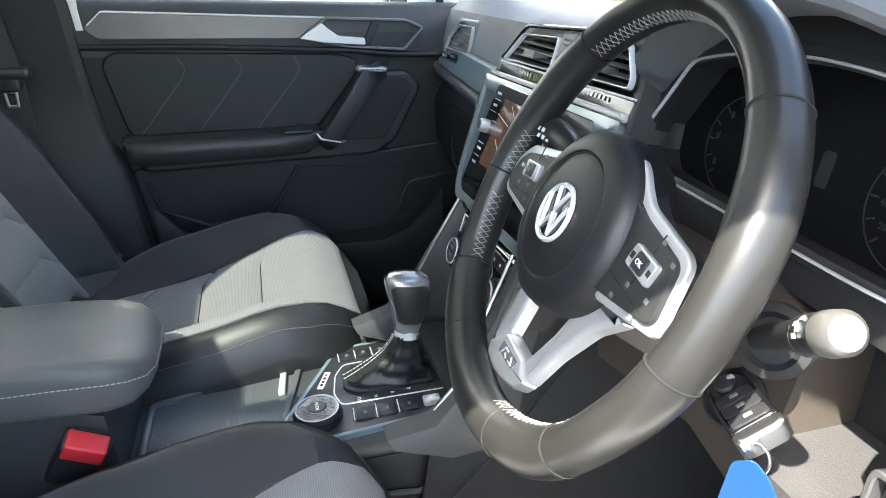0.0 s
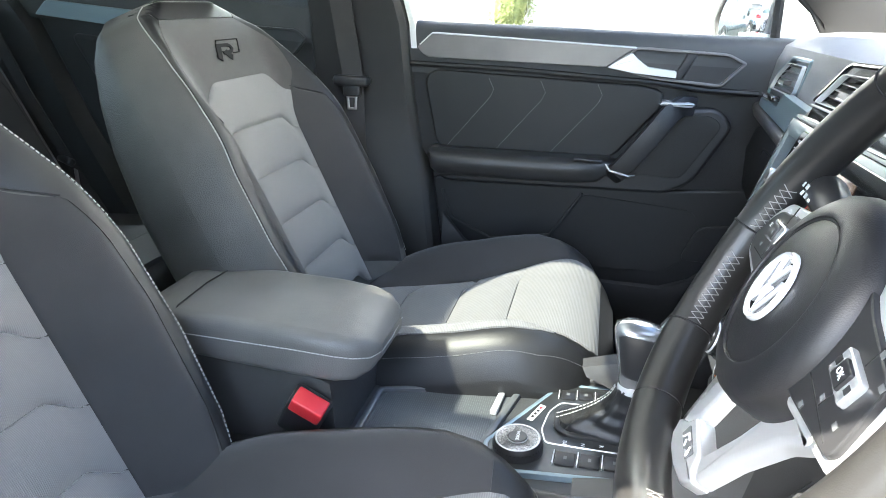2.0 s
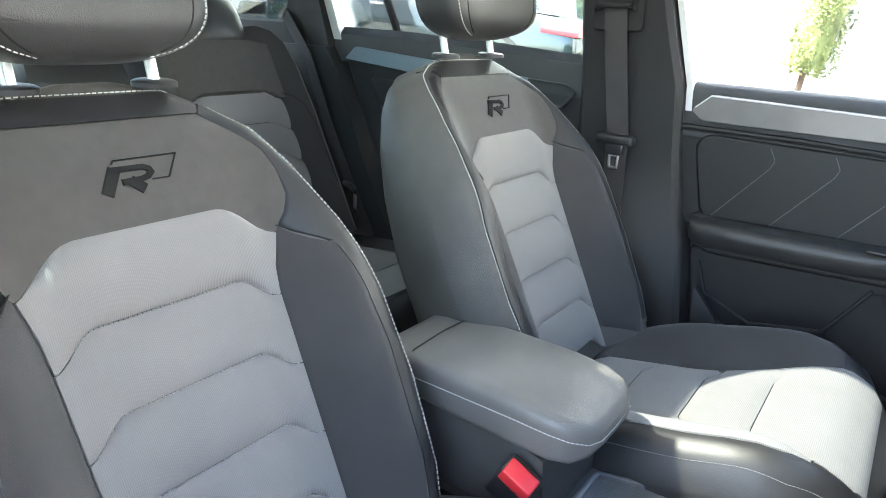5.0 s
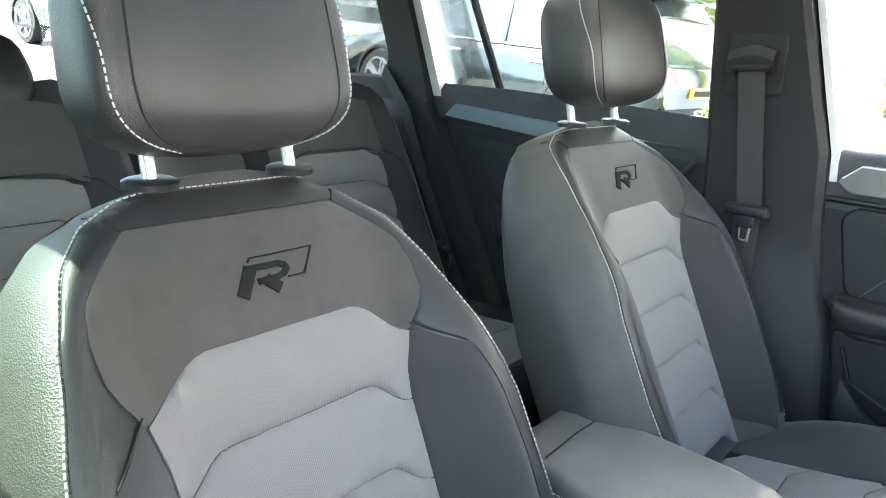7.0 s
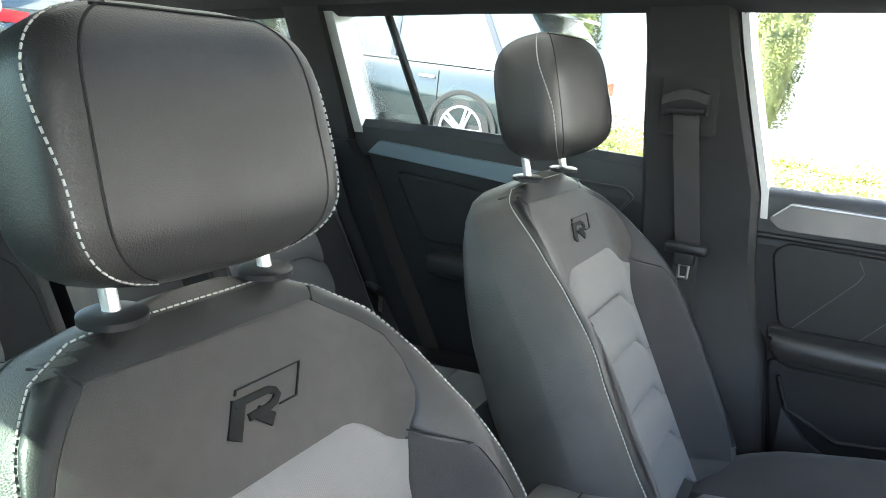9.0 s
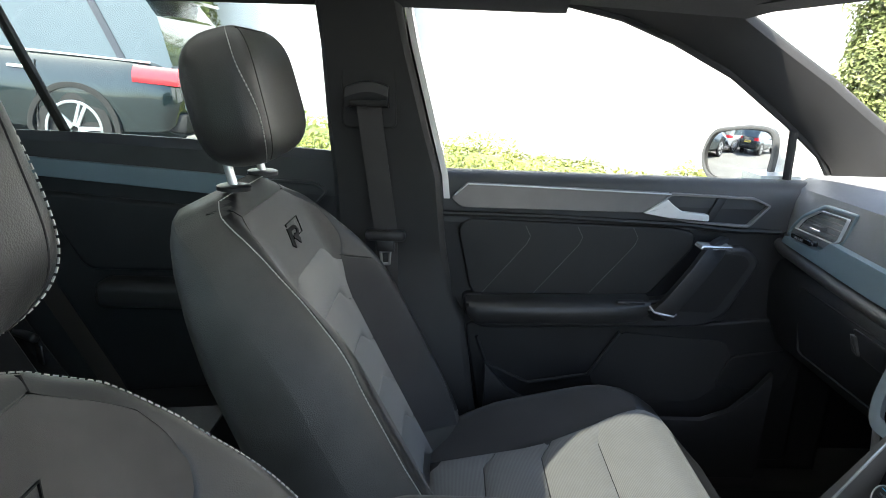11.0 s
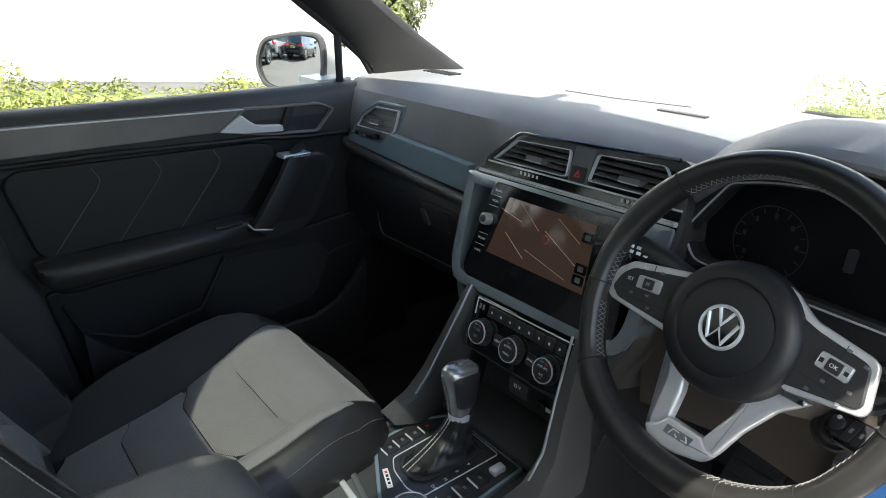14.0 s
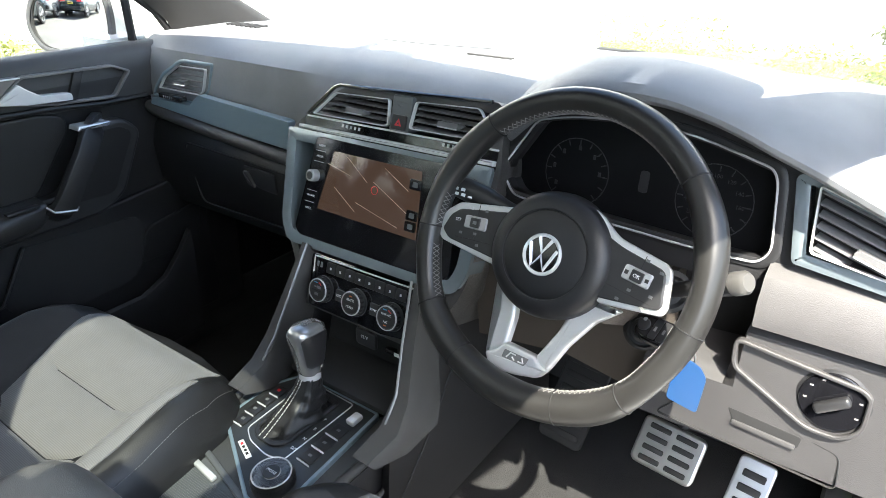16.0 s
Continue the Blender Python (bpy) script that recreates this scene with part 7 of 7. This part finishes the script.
tm = Matrix.Translation(-bx)
part("stop", box(-0.657, -0.630, -0.690, -0.606, 0.968, 0.990, 0.008, 3, tm), SATIN, b1)
part("tongue_cover", box(-0.650, -0.636, -0.668, -0.628, 0.945, 0.972, 0.005, 3, tm), SATIN, b1)
part("tongue", ringplate(smooth_poly([(-0.661, 0.948), (-0.635, 0.948), (-0.637, 0.915), (-0.659, 0.915)], 0.004), tm @ yz(-0.643), 0.006, 0.0025), STEEL, b1, "steel buckle tongue")

def mirrored(ob):
    """The same thing on the other side of the car."""
    made = {}
    for o in (ob, *ob.children_recursive):
        me = o.data
        if me:
            me = me.copy()
            me.transform(Matrix.Diagonal((-1, 1, 1, 1)))
            me.flip_normals()
        made[o] = new(o.name.split(".")[0], me)
        made[o].parent = made.get(o.parent)
        made[o].location = Vector((-o.location.x, o.location.y, o.location.z))
        tagged(made[o], *(o.get(k, "") for k in ("label", "category", "group", "kind")))
    return made[ob]


mirrored(b1)
B2 = Vector((-0.665, -1.72, 1.20))
b2 = belt("seat_belt", [B2, (-0.658, -1.62, 1.09), (-0.650, -1.53, 0.90), (-0.648, -1.43, 0.72), (-0.650, -1.36, 0.60), (-0.660, -1.30, 0.42)], 0.048, "black rear seat belt across the seat side", (0.3, 1, 0.4), B2)
part("stop", box(-0.040, 0.040, -0.01, 0.01, -0.010, 0.010, 0.006, 3, Matrix.Translation(Vector((-0.644, -1.44, 0.735)) - B2) @ pose(0, 0, 0, -40, 0, 60)), SATIN, b2)
part("tongue", box(-0.012, 0.012, -0.0015, 0.0015, -0.045, 0.0, 0.001, 1, Matrix.Translation(Vector((-0.638, -1.41, 0.715)) - B2) @ pose(0, 0, 0, 0, 0, 60)), STEEL, b2)

# ---- rear bench ----
bench = thing("rear_seat", "grey cloth and black leather rear bench", "seat")
part("bench_cushion", loft([[Vector((x, y, z)) for x, z in ((-0.64, 0.40), (-0.65, zt - 0.03), (-0.62, zt), (-0.4, zt - 0.012), (0.4, zt - 0.012), (0.62, zt), (0.65, zt - 0.03), (0.64, 0.40))] for y, zt in ((-1.42, 0.60), (-1.1, 0.63), (-0.97, 0.64), (-0.925, 0.62), (-0.91, 0.56))]), EDGE_LEATHER, bench, angle=60)
for xc in (-0.385, 0.385):
    for y0, y1 in ((-1.40, -1.25), (-1.248, -1.10), (-1.098, -0.965)):
        rows = []
        for k in range(7):
            y = y0 + (y1 - y0) * k / 6
            rows.append([Vector((xc + a * 0.15, y, lerp([(-1.42, 0.60), (-1.1, 0.63), (-0.965, 0.64)], y) - 0.003 + 0.012 * math.sin(math.pi * k / 6) ** 0.5 * (1 - a ** 6))) for a in (-1, -0.85, -0.5, 0, 0.5, 0.85, 1)])
        part("cushion_panel", sheet(rows, 0.02, (0, 0, 1)), FABRIC, bench)
rb = radians(27)
bv, bn = Vector((0, -math.sin(rb), math.cos(rb))), Vector((0, math.cos(rb), math.sin(rb)))
for xc, w in ((-0.385, 0.262), (0.0, 0.118), (0.385, 0.262)):
    o = Vector((xc, -1.42, 0.60))
    rr = []
    for v, k, lean in ((0.0, 1, 0), (0.15, 1.0, 0), (0.37, 1.0, 0), (0.50, 0.97, -0.002), (0.57, 0.92, -0.008), (0.61, 0.82, -0.02), (0.632, 0.66, -0.035)):
        v = v if w > 0.2 else v * 0.97
        bol = 0.045 if w > 0.2 else 0.02
        rr.append([o + bv * v + Vector((a * w * k, 0, 0)) + bn * (b + lean) for a, b in ((-1, -0.03), (-0.95, 0.025), (-0.85, bol), (-0.70, bol * 0.8), (-0.58, 0.010), (0.58, 0.010), (0.70, bol * 0.8), (0.85, bol), (0.95, 0.025), (1, -0.03), (0.9, -0.12), (-0.9, -0.12))])
    part("bench_back", loft(rr), EDGE_LEATHER if w < 0.2 else DARK_CLOTH, bench, angle=50)
    if w > 0.2:
        cuts = (0.02, 0.09, 0.175, 0.262, 0.352, 0.442)
        for a, b in zip(cuts, cuts[1:]):
            part("quilt_band", sheet([[o + bv * (v - 0.026 * ease((abs(q) - 0.6) / 0.4)) + Vector((q * 0.147, 0, 0)) + bn * (0.012 + 0.010 * math.sin(math.pi * min(1, max(0, t))) ** 0.5) for q in (-1, -0.9, -0.8, -0.7, -0.6, 0, 0.6, 0.7, 0.8, 0.9, 1)] for t, v in [(k / 7, a + 0.001 + (b - a - 0.002) * k / 7) for k in range(8)]], 0.02, bn), FABRIC, bench)
        part("shoulder_panel", sheet([[o + bv * (v - (0.026 if v < 0.45 else 0.012 if v > 0.57 else 0) * ease((abs(q) - 0.55) / 0.45)) + Vector((q * 0.165, 0, 0)) + bn * 0.019 for q in (-1, -0.85, -0.7, -0.55, 0, 0.55, 0.7, 0.85, 1)] for v in (0.443, 0.49, 0.54, 0.585)], 0.02, bn), SUEDE, bench)
        for sd in (-1, 1):
            part("bolster_seam", tube([o + bv * v + Vector((sd * a, 0, 0)) + bn * b for a, v, b in ((0.150, 0.43, 0.020), (0.175, 0.415, 0.034), (0.200, 0.385, 0.043), (0.212, 0.33, 0.046), (0.218, 0.15, 0.046))], 0.0012, 6), SEAM, bench)
    ho = o + bv * (0.658 if w > 0.2 else 0.645) - bn * 0.035
    rr = []
    for k in range(13):
        a = math.sin(math.pi / 2 * (-1 + k / 6)) * 0.998
        ww = max(0.02, (0.126 if w > 0.2 else 0.10) * (1 - abs(a) ** 5) ** 0.35 * (1 - 0.10 * max(0, a)))
        dd = max(0.01, 0.048 * (1 - abs(a) ** 4) ** 0.4)
        rr.append([ho + Vector((ww * math.copysign(abs(math.cos(t)) ** 0.5, math.cos(t)), 0, 0)) + bv * (a * (0.088 if w > 0.2 else 0.06)) + bn * (dd * math.copysign(abs(math.sin(t)) ** 0.6, math.sin(t))) for t in [2 * math.pi * q / 28 for q in range(28)]])
    part("head_restraint", loft(rr), EDGE_LEATHER, bench, angle=60)

# ---- interior mirror ----
im = thing("interior_mirror", "black rear-view mirror under the roof", "mirror", at=(-0.074, 0.16, 1.361))
IM = basis((0, 0, 0), (1, 0.22, 0), (0, -0.06, 1))
imo = smooth_poly([(-0.125, -0.035), (0.120, -0.040), (0.125, 0.03), (-0.12, 0.035)], 0.025, 5)
part("housing", plate([(p[0] * 1.04, p[1] * 1.1) for p in imo], IM @ Matrix.Translation((0, 0, -0.045)), 0.045, 0.010, 3), SATIN, im)
part("glass", plate(imo, IM @ Matrix.Translation((0, 0, -0.002)), 0.004, 0.001), MIRROR, im, "mirror glass")
part("rim", ringplate([(p[0] * 1.04, p[1] * 1.1) for p in imo], IM, 0.004, 0.003), GLOSS, im)
part("stem", tube([(0.0, 0.03, 0.01), (0.01, 0.10, 0.05)], 0.014, 10), SATIN, im)


# ---- outside: sloping car park, hedge, trees, white building, parked cars ----
OUT = pose(0, 0, 0, -5.2, 0, 0)
g = part("ground", box(-160, 160, -160, 160, -0.3, 0.0, 0), ASPHALT, None, "pale sunlit concrete car park ground", category="ground", kind="structure")
g.matrix_world = OUT


def leaf_mesh(name, places, normals, size, material, parent, label="", kind="", seed=3):
    """Many small folded leaves, each a pair of triangles facing out of the crown."""
    rng = np.random.default_rng(seed)
    n = len(places)
    nr = normals + rng.normal(0, 0.55, (n, 3))
    nr /= np.linalg.norm(nr, axis=1)[:, None]
    t = np.cross(nr, rng.normal(0, 1, (n, 3)))
    t /= np.linalg.norm(t, axis=1)[:, None]
    b = np.cross(nr, t)
    s = size * rng.uniform(0.6, 1.3, (n, 1))
    v = np.stack([places - t * s, places - b * s * 0.5 + nr * s * 0.25, places + t * s, places + b * s * 0.5 + nr * s * 0.25], 1).reshape(-1, 3)
    f = np.arange(4 * n).reshape(-1, 4)
    tri = np.concatenate([f[:, [0, 1, 2]], f[:, [0, 2, 3]]])
    me = bpy.data.meshes.new(name)
    me.from_pydata(v.tolist(), [], tri.tolist())
    me.materials.append(material)
    ob = new(name, me)
    if parent:
        ob.parent = parent
    return tagged(ob, label, "", "", kind)


def hedge(path, w, h, count, seed, label):
    th = thing("hedge", label, "hedge")
    th.matrix_world = OUT
    rng = np.random.default_rng(seed)
    pts = np.array(path, float)
    seg = np.linalg.norm(np.diff(pts, axis=0), axis=1)
    cum = np.r_[0, np.cumsum(seg)]
    s = rng.uniform(0, cum[-1], count)
    cx, cy = np.interp(s, cum, pts[:, 0]), np.interp(s, cum, pts[:, 1])
    a = rng.uniform(-0.25, math.pi + 0.25, count)
    lump = 1 + 0.10 * np.sin(3.1 * s) + 0.08 * np.sin(7.7 * s + 1) + 0.05 * np.sin(17 * s)
    r = rng.uniform(0.80, 1.03, count) * lump
    k = np.clip(np.searchsorted(cum, s) - 1, 0, len(seg) - 1)
    d = np.diff(pts, axis=0)[k] / seg[k][:, None]
    side = np.stack([d[:, 1], -d[:, 0]], 1)
    off, up = np.sign(np.cos(a)) * np.abs(np.cos(a)) ** 0.6 * w * r, np.abs(np.sin(a)) ** 0.5 * h * r * np.where(np.sin(a) > 0, 1, 0)
    low = rng.uniform(0, 1, count) < 0.35
    up = np.where(low, rng.uniform(0.02, 0.9, count) * h, up)
    off = np.where(low, np.sign(np.cos(a)) * w * rng.uniform(0.9, 1.02, count), off)
    places = np.stack([cx + side[:, 0] * off, cy + side[:, 1] * off, up], 1)
    nor = np.stack([side[:, 0] * np.cos(a), side[:, 1] * np.cos(a), np.sin(a) + 0.2], 1)
    leaf_mesh("leaves", places, nor, 0.019, LEAF, th, kind="stuff", seed=seed)
    rows = []
    for q, p in enumerate(pts):
        dd = pts[min(q + 1, len(pts) - 1)] - pts[max(q - 1, 0)]
        dd /= np.linalg.norm(dd)
        sd = Vector((dd[1], -dd[0], 0))
        rows.append([Vector((*p, 0)) + sd * (c * w * 0.8) + Vector((0, 0, z * h * 0.86)) for c, z in ((-1, 0), (-0.95, 0.7), (-0.5, 1), (0.5, 1), (0.95, 0.7), (1, 0))])
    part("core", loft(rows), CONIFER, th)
    return th


hedge([(-5.9, -2.6), (-5.5, -1.6), (-5.0, -0.6), (-4.6, 0.6), (-4.2, 1.8), (-3.9, 3.2)], 0.45, 0.69, 34000, 5, "sunlit clipped green hedge beside the car park")
hedge([(-1.8, 5.4), (-0.6, 5.3), (0.8, 5.1), (2.4, 4.8)], 0.45, 0.95, 20000, 6, "sunlit clipped green hedge in front of the car")


def conifer(x, y, h, r, seed, label):
    th = thing("conifer_tree", label, "tree", group="conifers by the wall")
    th.matrix_world = OUT @ Matrix.Translation((x, y, 0))
    part("trunk", tube([(0, 0, 0), (0.02, 0, 0.3 * h), (0, 0.02, 0.9 * h)], [0.05, 0.04, 0.012], 8), BARK, th)
    rng = np.random.default_rng(seed)
    n = 14000 if r < 0.4 else 30000
    z = rng.uniform(0.10 if r < 0.4 else 0.20, 1.0, n)
    a = rng.uniform(0, 2 * math.pi, n)
    shape = np.clip(np.sin(np.pi * np.clip(z, 0, 1) ** 0.75), 0, 1) ** 0.55 * 0.98 + 0.02
    lump = 1 + 0.20 * np.sin(5 * a + 9 * z) + 0.16 * np.sin(3 * a - 21 * z) + 0.10 * np.sin(11 * a + 33 * z)
    rr = r * shape * lump * rng.uniform(0.80, 1.04, n)
    p = np.stack([rr * np.cos(a), rr * np.sin(a), z * h], 1)
    leaf_mesh("crown", p, np.stack([np.cos(a), np.sin(a), 0.7 + 0 * a], 1), 0.030, CONIFER, th, seed=seed)
    rows = []
    for k in range(9):
        zz = (0.12 if r < 0.4 else 0.22) + (0.84 if r < 0.4 else 0.74) * k / 8
        q = r * (0.80 if r < 0.4 else 0.62) * (math.sin(math.pi * min(1, zz) ** 0.75) ** 0.55 + 0.01)
        rows.append([Vector((q * math.cos(t), q * math.sin(t), zz * h)) for t in [2 * math.pi * j / 12 for j in range(12)]])
    part("inner_crown", loft(rows), CONIFER, th)
    return th


for i, (x, y, h, r) in enumerate(((-10.5, -4.95, 5.6, 0.39), (-10.5, -8.4, 5.6, 0.38), (-10.5, -10.4, 5.8, 0.39), (-10.5, -12.4, 5.8, 0.38), (-10.5, -1.78, 5.6, 0.39), (-6.0, 3.65, 4.6, 0.43), (0.9, 7.0, 4.6, 0.7))):
    conifer(x, y, h, r, 20 + i, "tall columnar conifer against the white wall" if r < 0.5 else "broad conifer beside the white wall")

bld = thing("white_building", "plain white rendered building behind the hedge", "building")
bld.matrix_world = OUT
part("side_wall", box(-11.6, -11.0, -20, 12, 0, 9, 0.02), WALL_WHITE, bld)
part("front_wall", box(-11.0, 12, 11.4, 12.0, 0, 9, 0.02), WALL_WHITE, bld)
part("pilaster", box(-9.2, -8.7, 6.9, 7.5, 0, 9, 0.02), WALL_WHITE, bld)
part("plinth", box(-11.0, -10.95, -20, 11.4, 0, 0.4, 0.01), WALL_WHITE, bld)


def parked_car(x, y, heading, paint, label, length=4.75, height=1.70, width=1.9):
    """A simple modelled estate or off-roader: body, glasshouse, pillars, wheels, lamps, handles."""
    car = thing("parked_car", label, "car", group="parked cars")
    car.matrix_world = OUT @ Matrix.Translation((x, y, 0)) @ Matrix.Rotation(radians(heading), 4, "Z")
    w, h = width / 2, height
    st = [(-0.50, 0.55, 0.80, 0.88), (-0.485, 0.40, 0.98, 0.95), (-0.46, 0.32, 1.03, 0.98), (-0.38, 0.28, 1.04, 1.0), (-0.2, 0.25, 1.02, 1.0), (0.0, 0.25, 1.0, 1.0), (0.2, 0.25, 0.98, 1.0), (0.27, 0.25, 0.96, 1.0), (0.36, 0.27, 0.90, 0.98), (0.45, 0.32, 0.82, 0.93), (0.49, 0.40, 0.70, 0.85), (0.50, 0.45, 0.62, 0.8)]
    rows = []
    for t, zb, zt, k in st:
        ww = w * k
        rows.append([Vector((ww * a, t * length, z)) for a, z in ((-0.80, zb), (-0.97, zb + 0.10), (-1.0, zb + 0.30 * (zt - zb) + 0.1), (-0.985, zt - 0.10), (-0.93, zt), (0.93, zt), (0.985, zt - 0.10), (1.0, zb + 0.30 * (zt - zb) + 0.1), (0.97, zb + 0.10), (0.80, zb))])
    body = part("body", loft(rows), paint, car, angle=35)
    gh = [(-0.478, 1.02, 0.90), (-0.44, h - 0.28, 0.80), (-0.40, h - 0.07, 0.74), (-0.2, h - 0.01, 0.75), (0.0, h, 0.75), (0.08, h - 0.05, 0.74), (0.26, 1.0, 0.88)]
    rows = []
    for t, z, k in gh:
        rows.append([Vector((w * 0.93 * s, t * length, 0.99)) if False else Vector((s * w * (0.93 if q == 0 else k), t * length, 0.98 if q == 0 else z)) for s, q in ((-1, 0), (-1, 1), (-0.8, 1), (0.8, 1), (1, 1), (1, 0))])
    part("glasshouse", loft(rows), CARGLASS, car, "dark tinted car glass", angle=25)
    rows = []
    for t, z, k in gh[1:6]:
        rows.append([Vector((s * w * k, t * length, z + dz)) for s, dz in ((-0.98, -0.012), (-0.7, 0.022), (0, 0.03), (0.7, 0.022), (0.98, -0.012), (0.7, -0.02), (-0.7, -0.02))])
    part("roof", loft(rows), paint, car, angle=40)
    for s in (-1, 1):
        for t0, t1, t2, t3 in ((-0.40, -0.385, -0.30, -0.285), (-0.10, -0.085, -0.09, -0.075)):
            part("window_pillar", loft([[Vector((s * (w * 0.945), t0 * length, 0.99)), Vector((s * (w * 0.945), t1 * length, 0.99)), Vector((s * (w * 0.90), t1 * length, 0.99)), Vector((s * w * 0.90, t0 * length, 0.99))], [Vector((s * w * 0.765, t2 * length, h - 0.05)), Vector((s * w * 0.765, t3 * length, h - 0.05)), Vector((s * w * 0.72, t3 * length, h - 0.05)), Vector((s * w * 0.72, t2 * length, h - 0.05))]]), GLOSS, car)
        part("window_trim", tube([(s * w * 0.945, -0.44 * length, 1.03), (s * w * 0.955, -0.2 * length, 1.025), (s * w * 0.955, 0.1 * length, 1.005), (s * w * 0.94, 0.24 * length, 0.985)], 0.009, 6), CHROME, car)
        part("roof_rail", tube([(s * w * 0.70, -0.38 * length, h - 0.04), (s * w * 0.71, -0.3 * length, h + 0.035), (s * w * 0.71, -0.02 * length, h + 0.04), (s * w * 0.70, 0.05 * length, h - 0.02)], 0.016, 6), CHROME, car)
        for t in (-0.22, 0.02):
            part("door_handle", box(s * w - 0.025 if s > 0 else s * w - 0.015, s * w + 0.015 if s > 0 else s * w + 0.025, t * length, t * length + 0.2, 0.86, 0.89, 0.01), CHROME, car)
            part("door_line", tube([(s * w * 0.999, t * length - 0.06, 0.40), (s * w * 1.0, t * length - 0.05, 0.62), (s * w * 0.988, t * length - 0.04, 0.95)], 0.005, 5), RUBBER, car)
        part("tail_lamp", loft([[Vector((s * w * a, t * length, z)) for a, z in ((0.60, 0.84), (0.60, 0.98), (0.96, 1.0), (1.0, 0.93), (0.99, 0.85))] for t in (-0.497, -0.47, -0.41)]), TAIL, car, "red tail lamp")
        part("tail_strip", box(s * w * 0.97 - 0.02, s * w * 0.97 + 0.03, -0.485 * length, -0.44 * length, 0.865, 0.885, 0.004), WHITE, car)
        part("head_lamp", loft([[Vector((s * w * a, t * length, z)) for a, z in ((0.45, 0.66), (0.50, 0.76), (0.88, 0.80), (0.90, 0.70))] for t in (0.44, 0.485)]), CARGLASS, car)
        part("door_mirror", box(s * (w + 0.10) - 0.10, s * (w + 0.10) + 0.10, 0.17 * length, 0.17 * length + 0.12, 0.98, 1.14, 0.04, 3), paint, car)
        for t in (-0.30, 0.305):
            wm = basis((s * (w - 0.10), t * length, 0.36), (0, s, 0), (0, 0, 1))
            wh_ = part("wheel", disc(0.36, 0.22, wm @ Matrix.Translation((0, 0, -0.11)), 36, rim=[(0.26, 0.02), (0.345, 0.0), (0.365, 0.03), (0.365, 0.17), (0.345, 0.205), (0.27, 0.21), (0.26, 0.19)]), RUBBER, car, "black tyre")
            part("rim", ringplate([(0.268 * math.cos(2 * math.pi * k / 32), 0.268 * math.sin(2 * math.pi * k / 32)) for k in range(32)], wm @ Matrix.Translation((0, 0, 0.07)), 0.025, 0.035), ALLOY, wh_)
            part("wheel_dark", disc(0.25, 0.01, wm @ Matrix.Translation((0, 0, 0.03)), 24), RUBBER, wh_)
            for k in range(5):
                part("spoke", plate([(0.03, -0.032), (0.25, -0.045), (0.25, -0.012), (0.05, 0.0), (0.25, 0.012), (0.25, 0.045), (0.03, 0.032)], wm @ Matrix.Translation((0, 0, 0.075)) @ Matrix.Rotation(2 * math.pi * k / 5, 4, "Z"), 0.025, 0.006), ALLOY, wh_)
            part("arch", ringplate([(0.43 * math.cos(math.pi * k / 16), 0.43 * math.sin(math.pi * k / 16)) for k in range(17)] + [(-0.385, -0.1), (0.385, -0.1)], wm @ Matrix.Translation((0, 0, 0.075)), 0.05, 0.035), RUBBER, car)
    part("spoiler", box(-w * 0.68, w * 0.68, -0.455 * length, -0.39 * length, h - 0.10, h - 0.065, 0.012), paint, car)
    part("bumper", box(-w * 0.9, w * 0.9, -0.508 * length, -0.47 * length, 0.42, 0.60, 0.03), RUBBER, car)
    part("number_plate", box(-0.26, 0.26, -0.506 * length, -0.50 * length, 0.70, 0.81, 0.004), mat("yellow_plate", (0.75, 0.55, 0.05), 0.4), car)
    bar("plate_bar", basis((0, -0.5065 * length, 0.755), (1, 0, 0), (0, 0, 1)), 0, 0, 0.42, 0.06, car, SEAM, 0.002)
    return car


parked_car(-6.35, -5.45, 180, NAVY_PAINT, "dark green off-road car parked beside the hedge", 4.8, 1.72, 1.95)
parked_car(-6.3, -10.8, 185, CAR_WHITE, "silver car parked in the row behind", 4.5, 1.5, 1.8)
parked_car(-4.3, -12.0, 186, NAVY_PAINT, "dark estate car parked in the row behind", 4.6, 1.65, 1.85)
parked_car(0.2, -12.2, 5, CAR_WHITE, "silver hatchback parked behind", 4.3, 1.45, 1.8)
parked_car(2.9, -12.4, 0, NAVY_PAINT, "black off-road car parked behind", 4.7, 1.7, 1.9)
